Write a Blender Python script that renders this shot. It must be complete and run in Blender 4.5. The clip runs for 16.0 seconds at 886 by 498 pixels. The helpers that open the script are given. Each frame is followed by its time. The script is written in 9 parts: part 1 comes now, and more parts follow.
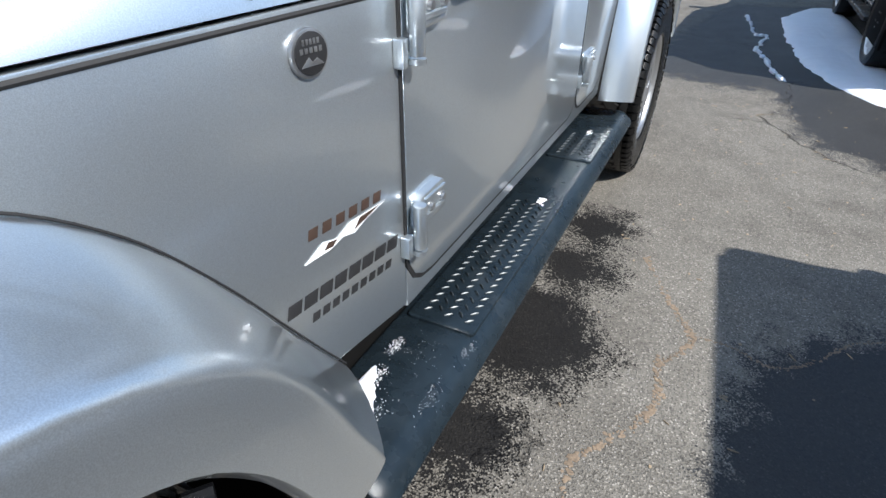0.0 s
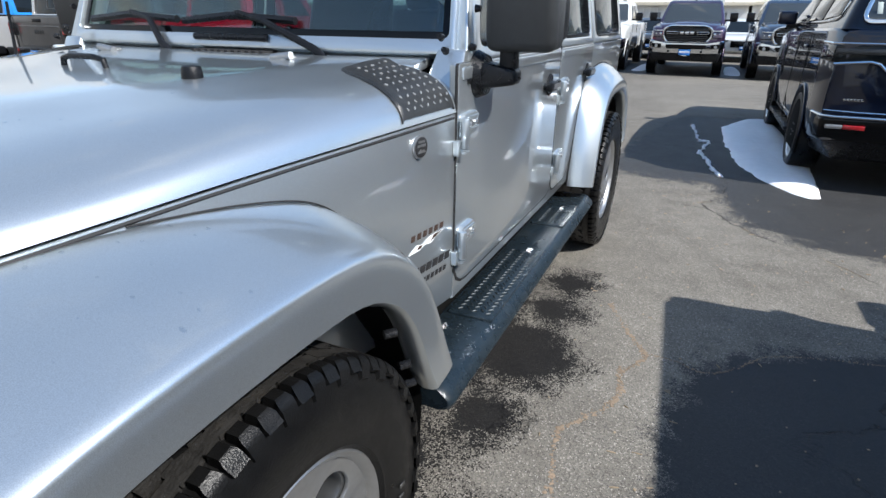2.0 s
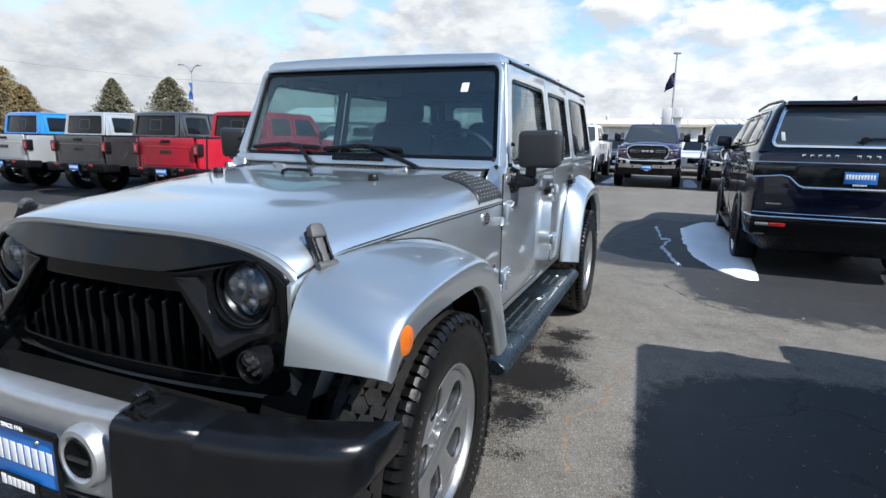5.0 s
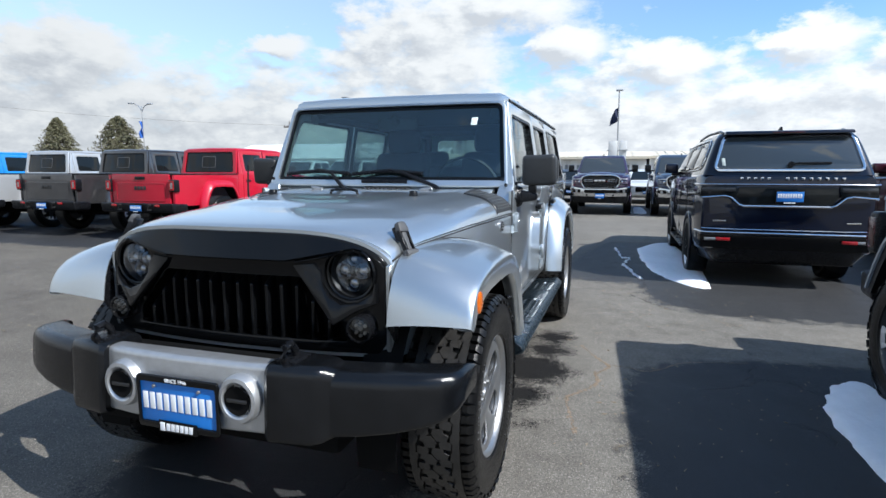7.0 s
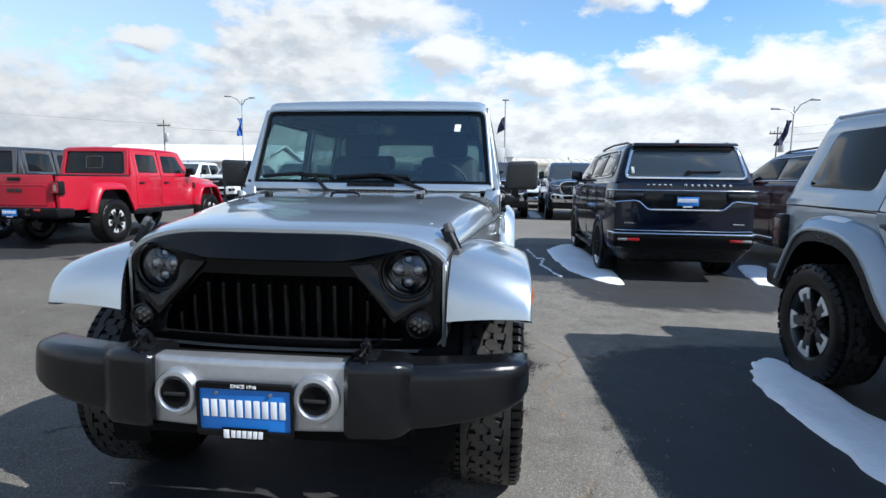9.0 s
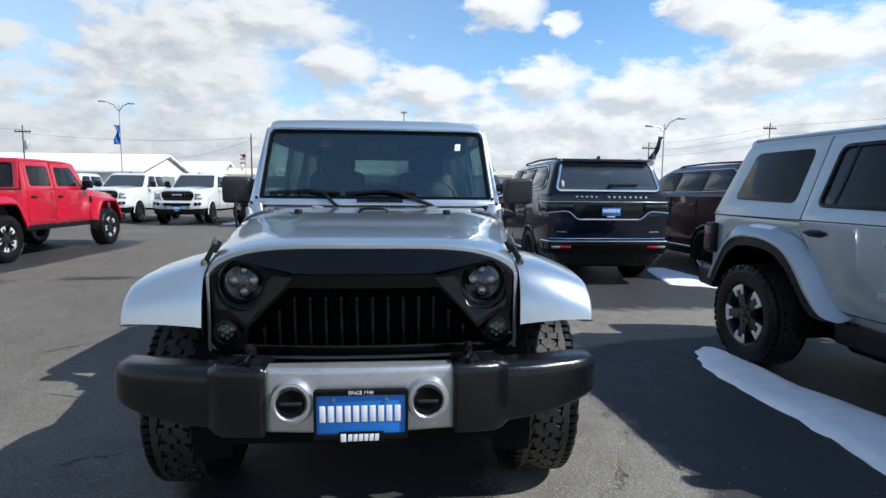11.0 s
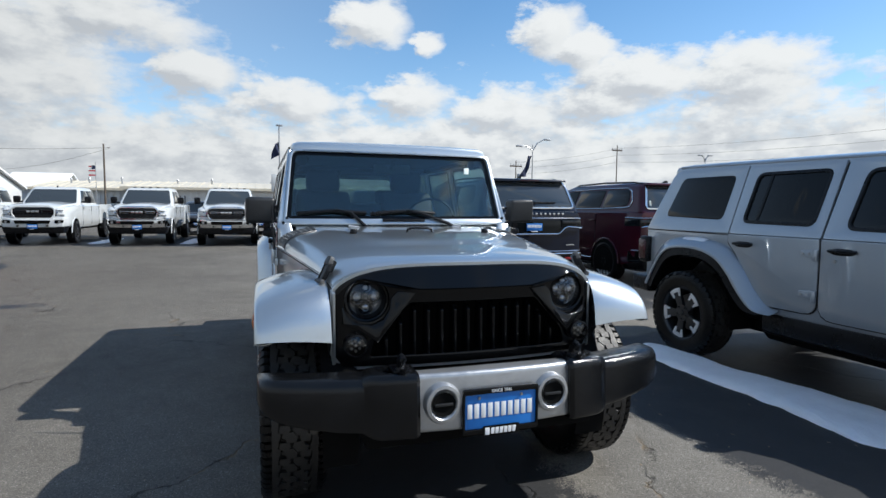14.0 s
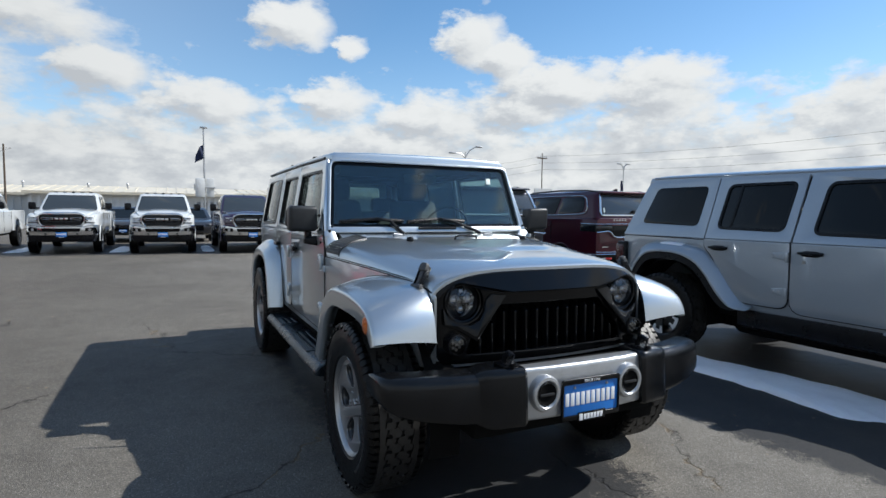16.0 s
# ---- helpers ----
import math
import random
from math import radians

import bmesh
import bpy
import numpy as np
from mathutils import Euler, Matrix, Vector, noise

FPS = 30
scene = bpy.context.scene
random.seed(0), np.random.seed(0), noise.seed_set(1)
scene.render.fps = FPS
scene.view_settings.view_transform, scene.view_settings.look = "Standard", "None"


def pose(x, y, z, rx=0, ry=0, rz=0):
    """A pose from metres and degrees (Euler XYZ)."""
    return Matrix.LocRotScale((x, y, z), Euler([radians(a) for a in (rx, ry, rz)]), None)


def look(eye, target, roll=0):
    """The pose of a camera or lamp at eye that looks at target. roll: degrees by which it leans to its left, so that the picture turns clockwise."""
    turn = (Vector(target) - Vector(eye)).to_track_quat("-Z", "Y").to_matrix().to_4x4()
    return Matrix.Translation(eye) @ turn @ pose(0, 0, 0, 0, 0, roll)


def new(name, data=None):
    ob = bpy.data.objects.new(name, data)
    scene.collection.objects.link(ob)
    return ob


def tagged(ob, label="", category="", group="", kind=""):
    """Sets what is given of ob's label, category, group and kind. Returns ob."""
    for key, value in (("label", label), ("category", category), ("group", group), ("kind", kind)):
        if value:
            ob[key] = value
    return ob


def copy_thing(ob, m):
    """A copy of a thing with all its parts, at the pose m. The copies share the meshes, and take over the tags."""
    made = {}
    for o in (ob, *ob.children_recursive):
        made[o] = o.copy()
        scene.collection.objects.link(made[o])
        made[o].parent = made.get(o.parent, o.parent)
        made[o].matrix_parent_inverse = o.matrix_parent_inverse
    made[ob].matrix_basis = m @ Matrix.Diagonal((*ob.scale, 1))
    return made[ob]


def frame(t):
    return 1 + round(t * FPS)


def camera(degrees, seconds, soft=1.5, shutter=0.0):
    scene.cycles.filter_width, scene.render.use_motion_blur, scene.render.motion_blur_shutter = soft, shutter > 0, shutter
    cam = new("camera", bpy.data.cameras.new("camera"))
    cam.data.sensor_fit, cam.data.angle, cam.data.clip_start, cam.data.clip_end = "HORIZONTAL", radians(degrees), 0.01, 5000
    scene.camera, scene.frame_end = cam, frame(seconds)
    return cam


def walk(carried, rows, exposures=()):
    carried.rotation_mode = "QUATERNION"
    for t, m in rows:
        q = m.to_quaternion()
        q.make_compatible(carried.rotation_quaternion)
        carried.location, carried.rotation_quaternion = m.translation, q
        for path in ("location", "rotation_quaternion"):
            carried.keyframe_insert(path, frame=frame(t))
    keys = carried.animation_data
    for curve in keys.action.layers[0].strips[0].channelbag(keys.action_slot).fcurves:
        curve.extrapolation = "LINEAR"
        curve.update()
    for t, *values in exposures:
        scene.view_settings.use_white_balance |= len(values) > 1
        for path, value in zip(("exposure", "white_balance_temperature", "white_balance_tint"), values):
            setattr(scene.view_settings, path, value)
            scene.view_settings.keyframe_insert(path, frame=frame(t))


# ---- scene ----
cam = camera(77.4, 16.0)
PATH = [
    (0, (1.166, 0.149, 1.179), (0.421, 1.659, 0.099), 0.5),
    (0.5, (1.213, 0.011, 1.219), (0.466, 1.572, 0.217), 0.4),
    (1, (1.255, -0.146, 1.249), (0.501, 1.462, 0.33), 0.3),
    (1.5, (1.287, -0.319, 1.274), (0.528, 1.333, 0.441), 0.7),
    (2, (1.326, -0.486, 1.302), (0.565, 1.198, 0.537), 0.8),
    (2.5, (1.369, -0.666, 1.323), (0.608, 1.05, 0.632), 0.7),
    (3, (1.422, -0.86, 1.326), (0.658, 0.884, 0.716), 0.7),
    (3.5, (1.459, -1.031, 1.343), (0.688, 0.731, 0.794), 0.9),
    (4, (1.466, -1.189, 1.349), (0.695, 0.588, 0.85), 1.0),
    (4.5, (1.453, -1.361, 1.346), (0.691, 0.434, 0.902), 1.1),
    (5, (1.448, -1.507, 1.352), (0.702, 0.307, 0.959), 1.0),
    (5.2, (1.459, -1.57, 1.358), (0.714, 0.247, 0.979), 1.0),
    (7.3, (1.242, -2.133, 1.289), (0.679, -0.232, 1.02), 0.5),
    (7.5, (1.182, -2.149, 1.307), (0.652, -0.242, 1.022), 0.9),
    (8, (1.053, -2.195, 1.288), (0.616, -0.261, 1.02), 0.9),
    (8.5, (0.928, -2.252, 1.293), (0.607, -0.295, 1.028), 0.9),
    (9, (0.787, -2.328, 1.286), (0.577, -0.355, 1.035), 0.7),
    (9.5, (0.622, -2.394, 1.285), (0.517, -0.411, 1.044), 0.7),
    (10, (0.468, -2.443, 1.301), (0.46, -0.457, 1.069), 0.7),
    (10.2, (0.398, -2.466, 1.305), (0.428, -0.479, 1.078), 0.7),
    (12.3, (-0.321, -2.658, 1.318), (0.063, -0.703, 1.144), 0.5),
    (12.5, (-0.389, -2.666, 1.321), (0.031, -0.718, 1.154), 0.6),
    (13, (-0.539, -2.691, 1.332), (-0.039, -0.761, 1.171), 0.4),
    (13.5, (-0.701, -2.672, 1.335), (-0.134, -0.761, 1.179), 0.4),
    (14, (-0.865, -2.653, 1.337), (-0.24, -0.759, 1.185), 0.5),
    (14.5, (-1.029, -2.647, 1.349), (-0.337, -0.776, 1.202), 0.4),
    (15, (-1.21, -2.642, 1.351), (-0.453, -0.797, 1.208), 0.3),
    (15.5, (-1.412, -2.624, 1.334), (-0.595, -0.803, 1.2), 0.4),
    (16, (-1.605, -2.58, 1.351), (-0.732, -0.786, 1.221), 0.5),
]
EXPOSURES = [(0.0, 0.72, 6400, 9), (2.5, 0.64, 6390, 9), (5.0, 0.57, 6250, 9), (7.5, 0.53, 6130, 8), (9.0, 0.50, 6110, 8), (12.5, 0.29, 6230, 8), (16.0, 0.14, 6300, 8)]
walk(cam, [(t, look(e, a, r)) for t, e, a, r in PATH], EXPOSURES)

from mathutils import geometry

# ---------------------------------------------------------------- light
SUN_DIR = Vector((1.75, -0.46, 1.76)).normalized()
sun = new("sun", bpy.data.lights.new("sun", "SUN"))
sun.data.energy, sun.data.angle, sun.data.color = 5.0, radians(0.53), (1.0, 0.96, 0.91)
sun.matrix_world = look(tuple(SUN_DIR * 60), (0, 0, 0))


def node(nt, kind, **values):
    n = nt.nodes.new(kind)
    for key, value in values.items():
        n.inputs[key.replace("_", " ")].default_value = value
    return n


def join(nt, a, b):
    nt.links.new(a, b)


def maths(nt, op, a, b=0.5, c=None, clamp=False):
    n = nt.nodes.new("ShaderNodeMath")
    n.operation, n.use_clamp = op, clamp
    for i, v in enumerate((a, b, c)):
        if v is None:
            continue
        if isinstance(v, (int, float)):
            n.inputs[i].default_value = v
        else:
            nt.links.new(v, n.inputs[i])
    return n.outputs[0]


def ramp(nt, fac, *stops):
    n = nt.nodes.new("ShaderNodeValToRGB")
    el = n.color_ramp.elements
    while len(el) < len(stops):
        el.new(0.5)
    for e, (p, c) in zip(el, stops):
        e.position = p
        e.color = (*c, 1) if len(c) == 3 else c
    nt.links.new(fac, n.inputs[0])
    return n.outputs[0]


def grey(v):
    return (v, v, v)


def mix(nt, fac, a, b):
    n = nt.nodes.new("ShaderNodeMix")
    n.data_type = "RGBA"
    for i, v in ((0, fac), (6, a), (7, b)):
        if isinstance(v, (int, float)):
            n.inputs[i].default_value = v
        elif isinstance(v, (tuple, list)):
            n.inputs[i].default_value = (*v, 1) if len(v) == 3 else v
        else:
            nt.links.new(v, n.inputs[i])
    return n.outputs[2]


CLOUDS = [  # azimuth from +y, elevation, half width, half height, in degrees
    (11.0, 17.6, 4.4, 2.7), (16.4, 16.0, 1.9, 1.5), (28.4, 17.0, 3.8, 3.1), (32.4, 15.3, 3.2, 1.7), (-5.5, 12.0, 4.1, 2.4),
    (14.8, 10.8, 5.0, 2.7), (2.8, 10.0, 6.0, 2.6), (38.0, 12.4, 7.2, 3.0), (34.3, 10.4, 6.0, 2.6), (47.0, 11.4, 7.2, 4.0),
    (24.4, 9.6, 8.6, 3.0), (-20.0, 13.2, 9.6, 4.2), (-12.4, 15.9, 9.0, 3.0), (-21.0, 10.4, 12.0, 3.0), (-34.0, 12.0, 3.6, 1.4),
    (62.5, 8.1, 6.5, 4.0), (57.0, 6.4, 6.0, 2.2), (-51.0, 9.5, 9.0, 3.6), (-66.0, 8.0, 9.0, 4.0),
]


def make_world():
    """Clear sky with separate cumulus puffs over a hazy bank at the horizon, and a broken deck overhead."""
    w = bpy.data.worlds.new("sky")
    scene.world = w
    w.use_nodes = True
    nt = w.node_tree
    nt.nodes.clear()
    out = nt.nodes.new("ShaderNodeOutputWorld")
    bg = nt.nodes.new("ShaderNodeBackground")
    join(nt, bg.outputs[0], out.inputs[0])
    bg.inputs[1].default_value = 0.086
    sky = nt.nodes.new("ShaderNodeTexSky")
    sky.sky_type, sky.sun_disc = "NISHITA", False
    sky.sun_elevation = math.asin(SUN_DIR.z)
    sky.sun_rotation = math.atan2(SUN_DIR.x, SUN_DIR.y)
    sky.altitude, sky.air_density, sky.dust_density, sky.ozone_density = 950, 1.0, 0.6, 1.6
    tc = nt.nodes.new("ShaderNodeTexCoord")
    sep = nt.nodes.new("ShaderNodeSeparateXYZ")
    join(nt, tc.outputs["Generated"], sep.inputs[0])
    up = maths(nt, "MAXIMUM", sep.outputs[2], 0.0)
    front = maths(nt, "MULTIPLY", ramp(nt, maths(nt, "ADD", maths(nt, "MULTIPLY", sep.outputs[1], 0.5), 0.5), (0.55, grey(0)), (0.68, grey(1))), ramp(nt, up, (0.36, grey(1)), (0.50, grey(0))))

    def vec(op, a, b, c=None):
        n = nt.nodes.new("ShaderNodeVectorMath")
        n.operation = op
        for i, v in enumerate((a, b, c)):
            if isinstance(v, (tuple, list)):
                n.inputs[i].default_value = v
            elif v is not None:
                join(nt, v, n.inputs[i])
        return n

    def cloud_density(lift):
        """About 0.1 at a cloud's edge and 0.5 well inside it, looked up a little way towards the sun."""
        d = vec("ADD", tc.outputs["Generated"], tuple(SUN_DIR * lift)).outputs[0]
        squash = vec("MULTIPLY", d, (1, 1, 2.0)).outputs[0]
        n1 = node(nt, "ShaderNodeTexNoise", Scale=6.4, Detail=12.0, Roughness=0.54, Distortion=0.15)
        n2 = node(nt, "ShaderNodeTexNoise", Scale=2.0, Detail=2.0)
        n3 = node(nt, "ShaderNodeTexNoise", Scale=15.0, Detail=10.0, Roughness=0.60)
        for n in (n1, n2, n3):
            join(nt, squash, n.inputs["Vector"])
        deck = maths(nt, "ADD", maths(nt, "MULTIPLY", n1.outputs[0], 0.70), maths(nt, "MULTIPLY", n2.outputs[0], 0.30))
        deck = maths(nt, "ADD", deck, maths(nt, "MULTIPLY", maths(nt, "POWER", maths(nt, "SUBTRACT", 1.0, up), 2.6), 0.30))
        gaps = maths(nt, "ADD", 0.575, maths(nt, "MULTIPLY", maths(nt, "MAXIMUM", maths(nt, "MULTIPLY", sep.outputs[0], -1.0), 0.0), 0.025))
        deck = maths(nt, "MULTIPLY", maths(nt, "SUBTRACT", deck, gaps), 4.4)
        bent = vec("MULTIPLY_ADD", n3.outputs["Color"], (0.085, 0.085, 0.050), d).outputs[0]
        near = None
        for az, el, rx, rz in CLOUDS:
            a, e = radians(az), radians(el)
            k = (1 / radians(rx), 1 / radians(rx), 1 / radians(rz))
            c = (math.sin(a) * math.cos(e) + 0.0425, math.cos(a) * math.cos(e) + 0.0425, math.sin(e) + 0.025)
            away = vec("MULTIPLY_ADD", bent, k, tuple(-p * q for p, q in zip(c, k)))
            away = vec("LENGTH", away.outputs[0], None).outputs["Value"]
            near = away if near is None else maths(nt, "SMOOTH_MIN", near, away, 0.25)
        puffs = maths(nt, "SUBTRACT", 1.0, near)
        bank = maths(nt, "SUBTRACT", 1.05, maths(nt, "MULTIPLY", sep.outputs[2], 5.0))
        puffs = maths(nt, "MAXIMUM", puffs, bank)
        puffs = maths(nt, "ADD", puffs, maths(nt, "MULTIPLY", maths(nt, "SUBTRACT", n3.outputs[0], 0.5), 1.5))
        puffs = maths(nt, "ADD", puffs, maths(nt, "MULTIPLY", maths(nt, "SUBTRACT", n1.outputs[0], 0.5), 0.8))
        return maths(nt, "ADD", maths(nt, "MULTIPLY", puffs, front), maths(nt, "MULTIPLY", deck, maths(nt, "SUBTRACT", 1.0, front)))

    dens = cloud_density(0.0)
    sunward = cloud_density(0.030)
    mask = ramp(nt, dens, (0.02, grey(0)), (0.16, grey(0.42)), (0.32, grey(0.86)), (0.48, grey(1)))
    depth = maths(nt, "MULTIPLY", maths(nt, "ADD", maths(nt, "SUBTRACT", dens, sunward), maths(nt, "MULTIPLY", maths(nt, "SUBTRACT", 0.35, dens), 0.30)), 1.0)
    lit = maths(nt, "ADD", 0.5, depth, clamp=True)
    body = ramp(nt, lit, (0.16, (5.9, 6.1, 6.4)), (0.40, (7.2, 7.35, 7.5)), (0.56, (8.3, 8.35, 8.3)), (0.80, (8.9, 8.9, 8.8)))
    thick_side = nt.nodes.new("ShaderNodeMix")
    thick_side.data_type, thick_side.blend_type = "RGBA", "MULTIPLY"
    thick_side.inputs[0].default_value = 1.0
    join(nt, body, thick_side.inputs[6])
    join(nt, ramp(nt, maths(nt, "ADD", maths(nt, "MULTIPLY", sep.outputs[0], 0.5), 0.5), (0.12, grey(0.78)), (0.32, grey(0.87)), (0.58, grey(1.0))), thick_side.inputs[7])
    body = thick_side.outputs[2]
    haze = maths(nt, "POWER", maths(nt, "SUBTRACT", 1.0, up), 10.0)
    hs = nt.nodes.new("ShaderNodeHueSaturation")
    hs.inputs["Hue"].default_value = 0.495
    hs.inputs["Saturation"].default_value = 1.18
    hs.inputs["Value"].default_value = 1.72
    join(nt, sky.outputs[0], hs.inputs["Color"])
    veil = maths(nt, "SUBTRACT", 0.16, maths(nt, "MULTIPLY", sep.outputs[0], 0.42), clamp=True)
    veil = maths(nt, "MULTIPLY", veil, ramp(nt, up, (0.42, grey(1)), (0.62, grey(0.45))))
    blue = mix(nt, maths(nt, "MAXIMUM", haze, veil), hs.outputs[0], (7.4, 8.2, 9.0))
    join(nt, mix(nt, mask, blue, body), bg.inputs[0])


make_world()

# ---------------------------------------------------------------- materials


def material(name, base, rough=0.5, metal=0.0, coat=0.0, grain=0.0, scale=40.0, bump=0.0, bump_scale=200.0, spec=0.5, dirt=None, emit=0.0):
    """Principled material: colour varied at two scales, roughness broken up, fine relief."""
    m = bpy.data.materials.new(name)
    m.use_nodes = True
    nt = m.node_tree
    p = nt.nodes["Principled BSDF"]
    tc = nt.nodes.new("ShaderNodeTexCoord")
    p.inputs["Base Color"].default_value = (*base, 1)
    p.inputs["Roughness"].default_value = rough
    p.inputs["Metallic"].default_value = metal
    p.inputs["Coat Weight"].default_value = coat
    p.inputs["Coat Roughness"].default_value = 0.03
    p.inputs["Specular IOR Level"].default_value = spec
    if grain:
        a = node(nt, "ShaderNodeTexNoise", Scale=scale, Detail=6.0)
        b = node(nt, "ShaderNodeTexNoise", Scale=scale / 14, Detail=3.0)
        join(nt, tc.outputs["Object"], a.inputs["Vector"])
        join(nt, tc.outputs["Object"], b.inputs["Vector"])
        f = maths(nt, "ADD", maths(nt, "MULTIPLY", a.outputs[0], 0.5), maths(nt, "MULTIPLY", b.outputs[0], 0.5))
        lo = tuple(c * (1 - grain) for c in base)
        hi = tuple(min(1, c * (1 + grain)) for c in base)
        col = ramp(nt, f, (0.32, lo), (0.68, hi))
        if dirt:
            d = node(nt, "ShaderNodeTexNoise", Scale=scale / 5, Detail=8.0, Roughness=0.7)
            join(nt, tc.outputs["Object"], d.inputs["Vector"])
            col = mix(nt, ramp(nt, d.outputs[0], (0.55, grey(0)), (0.75, grey(0.7))), col, dirt)
        join(nt, col, p.inputs["Base Color"])
        r = maths(nt, "ADD", maths(nt, "MULTIPLY", maths(nt, "SUBTRACT", f, 0.5), 0.5), rough, clamp=True)
        join(nt, r, p.inputs["Roughness"])
    if bump:
        c = node(nt, "ShaderNodeTexNoise", Scale=bump_scale, Detail=4.0)
        join(nt, tc.outputs["Object"], c.inputs["Vector"])
        bn = node(nt, "ShaderNodeBump", Strength=bump, Distance=0.004)
        join(nt, c.outputs[0], bn.inputs["Height"])
        join(nt, bn.outputs[0], p.inputs["Normal"])
    if emit:
        p.inputs["Emission Color"].default_value = (*base, 1)
        p.inputs["Emission Strength"].default_value = emit
    return m


def car_paint(name, base, metal=0.75, rough=0.36, coat=1.0, dust=0.06, ior=1.7, spec=0.5):
    """Metallic base with flakes under a clear coat, and a thin uneven film of road dust."""
    m = bpy.data.materials.new(name)
    m.use_nodes = True
    nt = m.node_tree
    p = nt.nodes["Principled BSDF"]
    tc = nt.nodes.new("ShaderNodeTexCoord")
    fl = node(nt, "ShaderNodeTexNoise", Scale=900.0, Detail=2.0)
    du = node(nt, "ShaderNodeTexNoise", Scale=5.0, Detail=9.0, Roughness=0.65)
    for n in (fl, du):
        join(nt, tc.outputs["Object"], n.inputs["Vector"])
    col = ramp(nt, fl.outputs[0], (0.35, tuple(c * 0.9 for c in base)), (0.65, tuple(min(1, c * 1.1) for c in base)))
    film = maths(nt, "MULTIPLY", ramp(nt, du.outputs[0], (0.4, grey(0)), (0.75, grey(1))), dust)
    join(nt, mix(nt, film, col, (0.42, 0.39, 0.35)), p.inputs["Base Color"])
    join(nt, maths(nt, "SUBTRACT", metal, film), p.inputs["Metallic"])
    join(nt, maths(nt, "ADD", maths(nt, "MULTIPLY", film, 1.2), 0.025), p.inputs["Coat Roughness"])
    p.inputs["Roughness"].default_value = rough
    p.inputs["Coat Weight"].default_value = coat
    p.inputs["Coat IOR"].default_value = ior
    p.inputs["Specular IOR Level"].default_value = spec
    return m


def thin_glass(name, tint, gloss=0.0, dark=1.0):
    """A thin pane: tinted see-through with Fresnel reflection."""
    m = bpy.data.materials.new(name)
    m.use_nodes = True
    nt = m.node_tree
    nt.nodes.clear()
    out = nt.nodes.new("ShaderNodeOutputMaterial")
    tr = nt.nodes.new("ShaderNodeBsdfTransparent")
    tr.inputs[0].default_value = (*tint, 1)
    gl = nt.nodes.new("ShaderNodeBsdfGlossy")
    gl.inputs["Roughness"].default_value = 0.015
    fr = node(nt, "ShaderNodeLayerWeight", Blend=0.5)
    f = maths(nt, "ADD", maths(nt, "MULTIPLY", maths(nt, "POWER", fr.outputs["Facing"], 5.0), 0.9), 0.03 + gloss, clamp=True)
    mx = nt.nodes.new("ShaderNodeMixShader")
    join(nt, f, mx.inputs[0])
    join(nt, tr.outputs[0], mx.inputs[1])
    join(nt, gl.outputs[0], mx.inputs[2])
    join(nt, mx.outputs[0], out.inputs[0])
    return m


SILVER = car_paint("silver_metallic_paint", (0.535, 0.58, 0.608), 0.88, 0.315, dust=0.03, ior=1.5)
PALE = car_paint("pale_silver_blue_paint", (0.335, 0.38, 0.428), 0.5, 0.38, dust=0.04)
NAVY = car_paint("dark_navy_paint", (0.002, 0.005, 0.016), 0.0, 0.3, dust=0.002, ior=1.42, spec=0.1)
MAROON = car_paint("dark_maroon_paint", (0.048, 0.004, 0.012), 0.2, 0.3, dust=0.006, ior=1.45, spec=0.1)
RED = car_paint("bright_red_paint", (0.40, 0.004, 0.022), 0.0, 0.35, dust=0.015, ior=1.45, spec=0.2)
GRANITE = car_paint("granite_grey_paint", (0.045, 0.045, 0.048), 0.5, 0.35, dust=0.04)
WHITE = car_paint("white_paint", (0.62, 0.64, 0.635), 0.0, 0.35, dust=0.05)
SILVERWHITE = car_paint("light_silver_paint", (0.55, 0.56, 0.57), 0.6, 0.36, dust=0.05)
BLUE = car_paint("bright_blue_paint", (0.01, 0.22, 0.62), 0.2, 0.33, dust=0.03)
PURPLE = car_paint("dark_purple_paint", (0.03, 0.012, 0.045), 0.4, 0.3, dust=0.03)
STEELBLUE = car_paint("steel_blue_paint", (0.03, 0.05, 0.09), 0.5, 0.3, dust=0.04)
GLOSSBLACK = material("gloss_black_plastic", (0.0035, 0.0038, 0.0044), 0.07, bump=0.03, bump_scale=420, spec=0.25)
BLACKTRIM = material("textured_black_plastic", (0.006, 0.0065, 0.008), 0.30, 0, 0, 0.3, 70, 0.22, 900, spec=0.24)
STEPBLACK = material("black_powder_coat", (0.012, 0.019, 0.025), 0.30, 0.1, 0.05, 0.3, 30, 0.15, 600, spec=0.35, dirt=(0.045, 0.053, 0.058))
STEPGRIP = material("worn_step_grip", (0.06, 0.07, 0.076), 0.36, 0.35, 0, 0.3, 50)
RUBBER = material("tyre_rubber", (0.0045, 0.0045, 0.0046), 0.33, 0, 0, 0.35, 30, 0.25, 350, spec=0.22, dirt=(0.009, 0.0087, 0.0083))
WORNRUBBER = material("worn_tread_rubber", (0.019, 0.018, 0.0168), 0.45, 0, 0, 0.45, 60, 0.5, 220, dirt=(0.045, 0.040, 0.034))
WORNLETTER = material("scuffed_raised_rubber", (0.030, 0.030, 0.029), 0.5, 0, 0, 0.6, 90)
BUMPERBLACK = material("wet_grained_black_plastic", (0.0045, 0.005, 0.006), 0.17, 0, 0, 0.4, 160, 0.17, 330, spec=0.36)
GUARDBLACK = material("sun_greyed_black_plastic", (0.022, 0.0235, 0.025), 0.42, 0, 0, 0.25, 40, 0.15, 700)
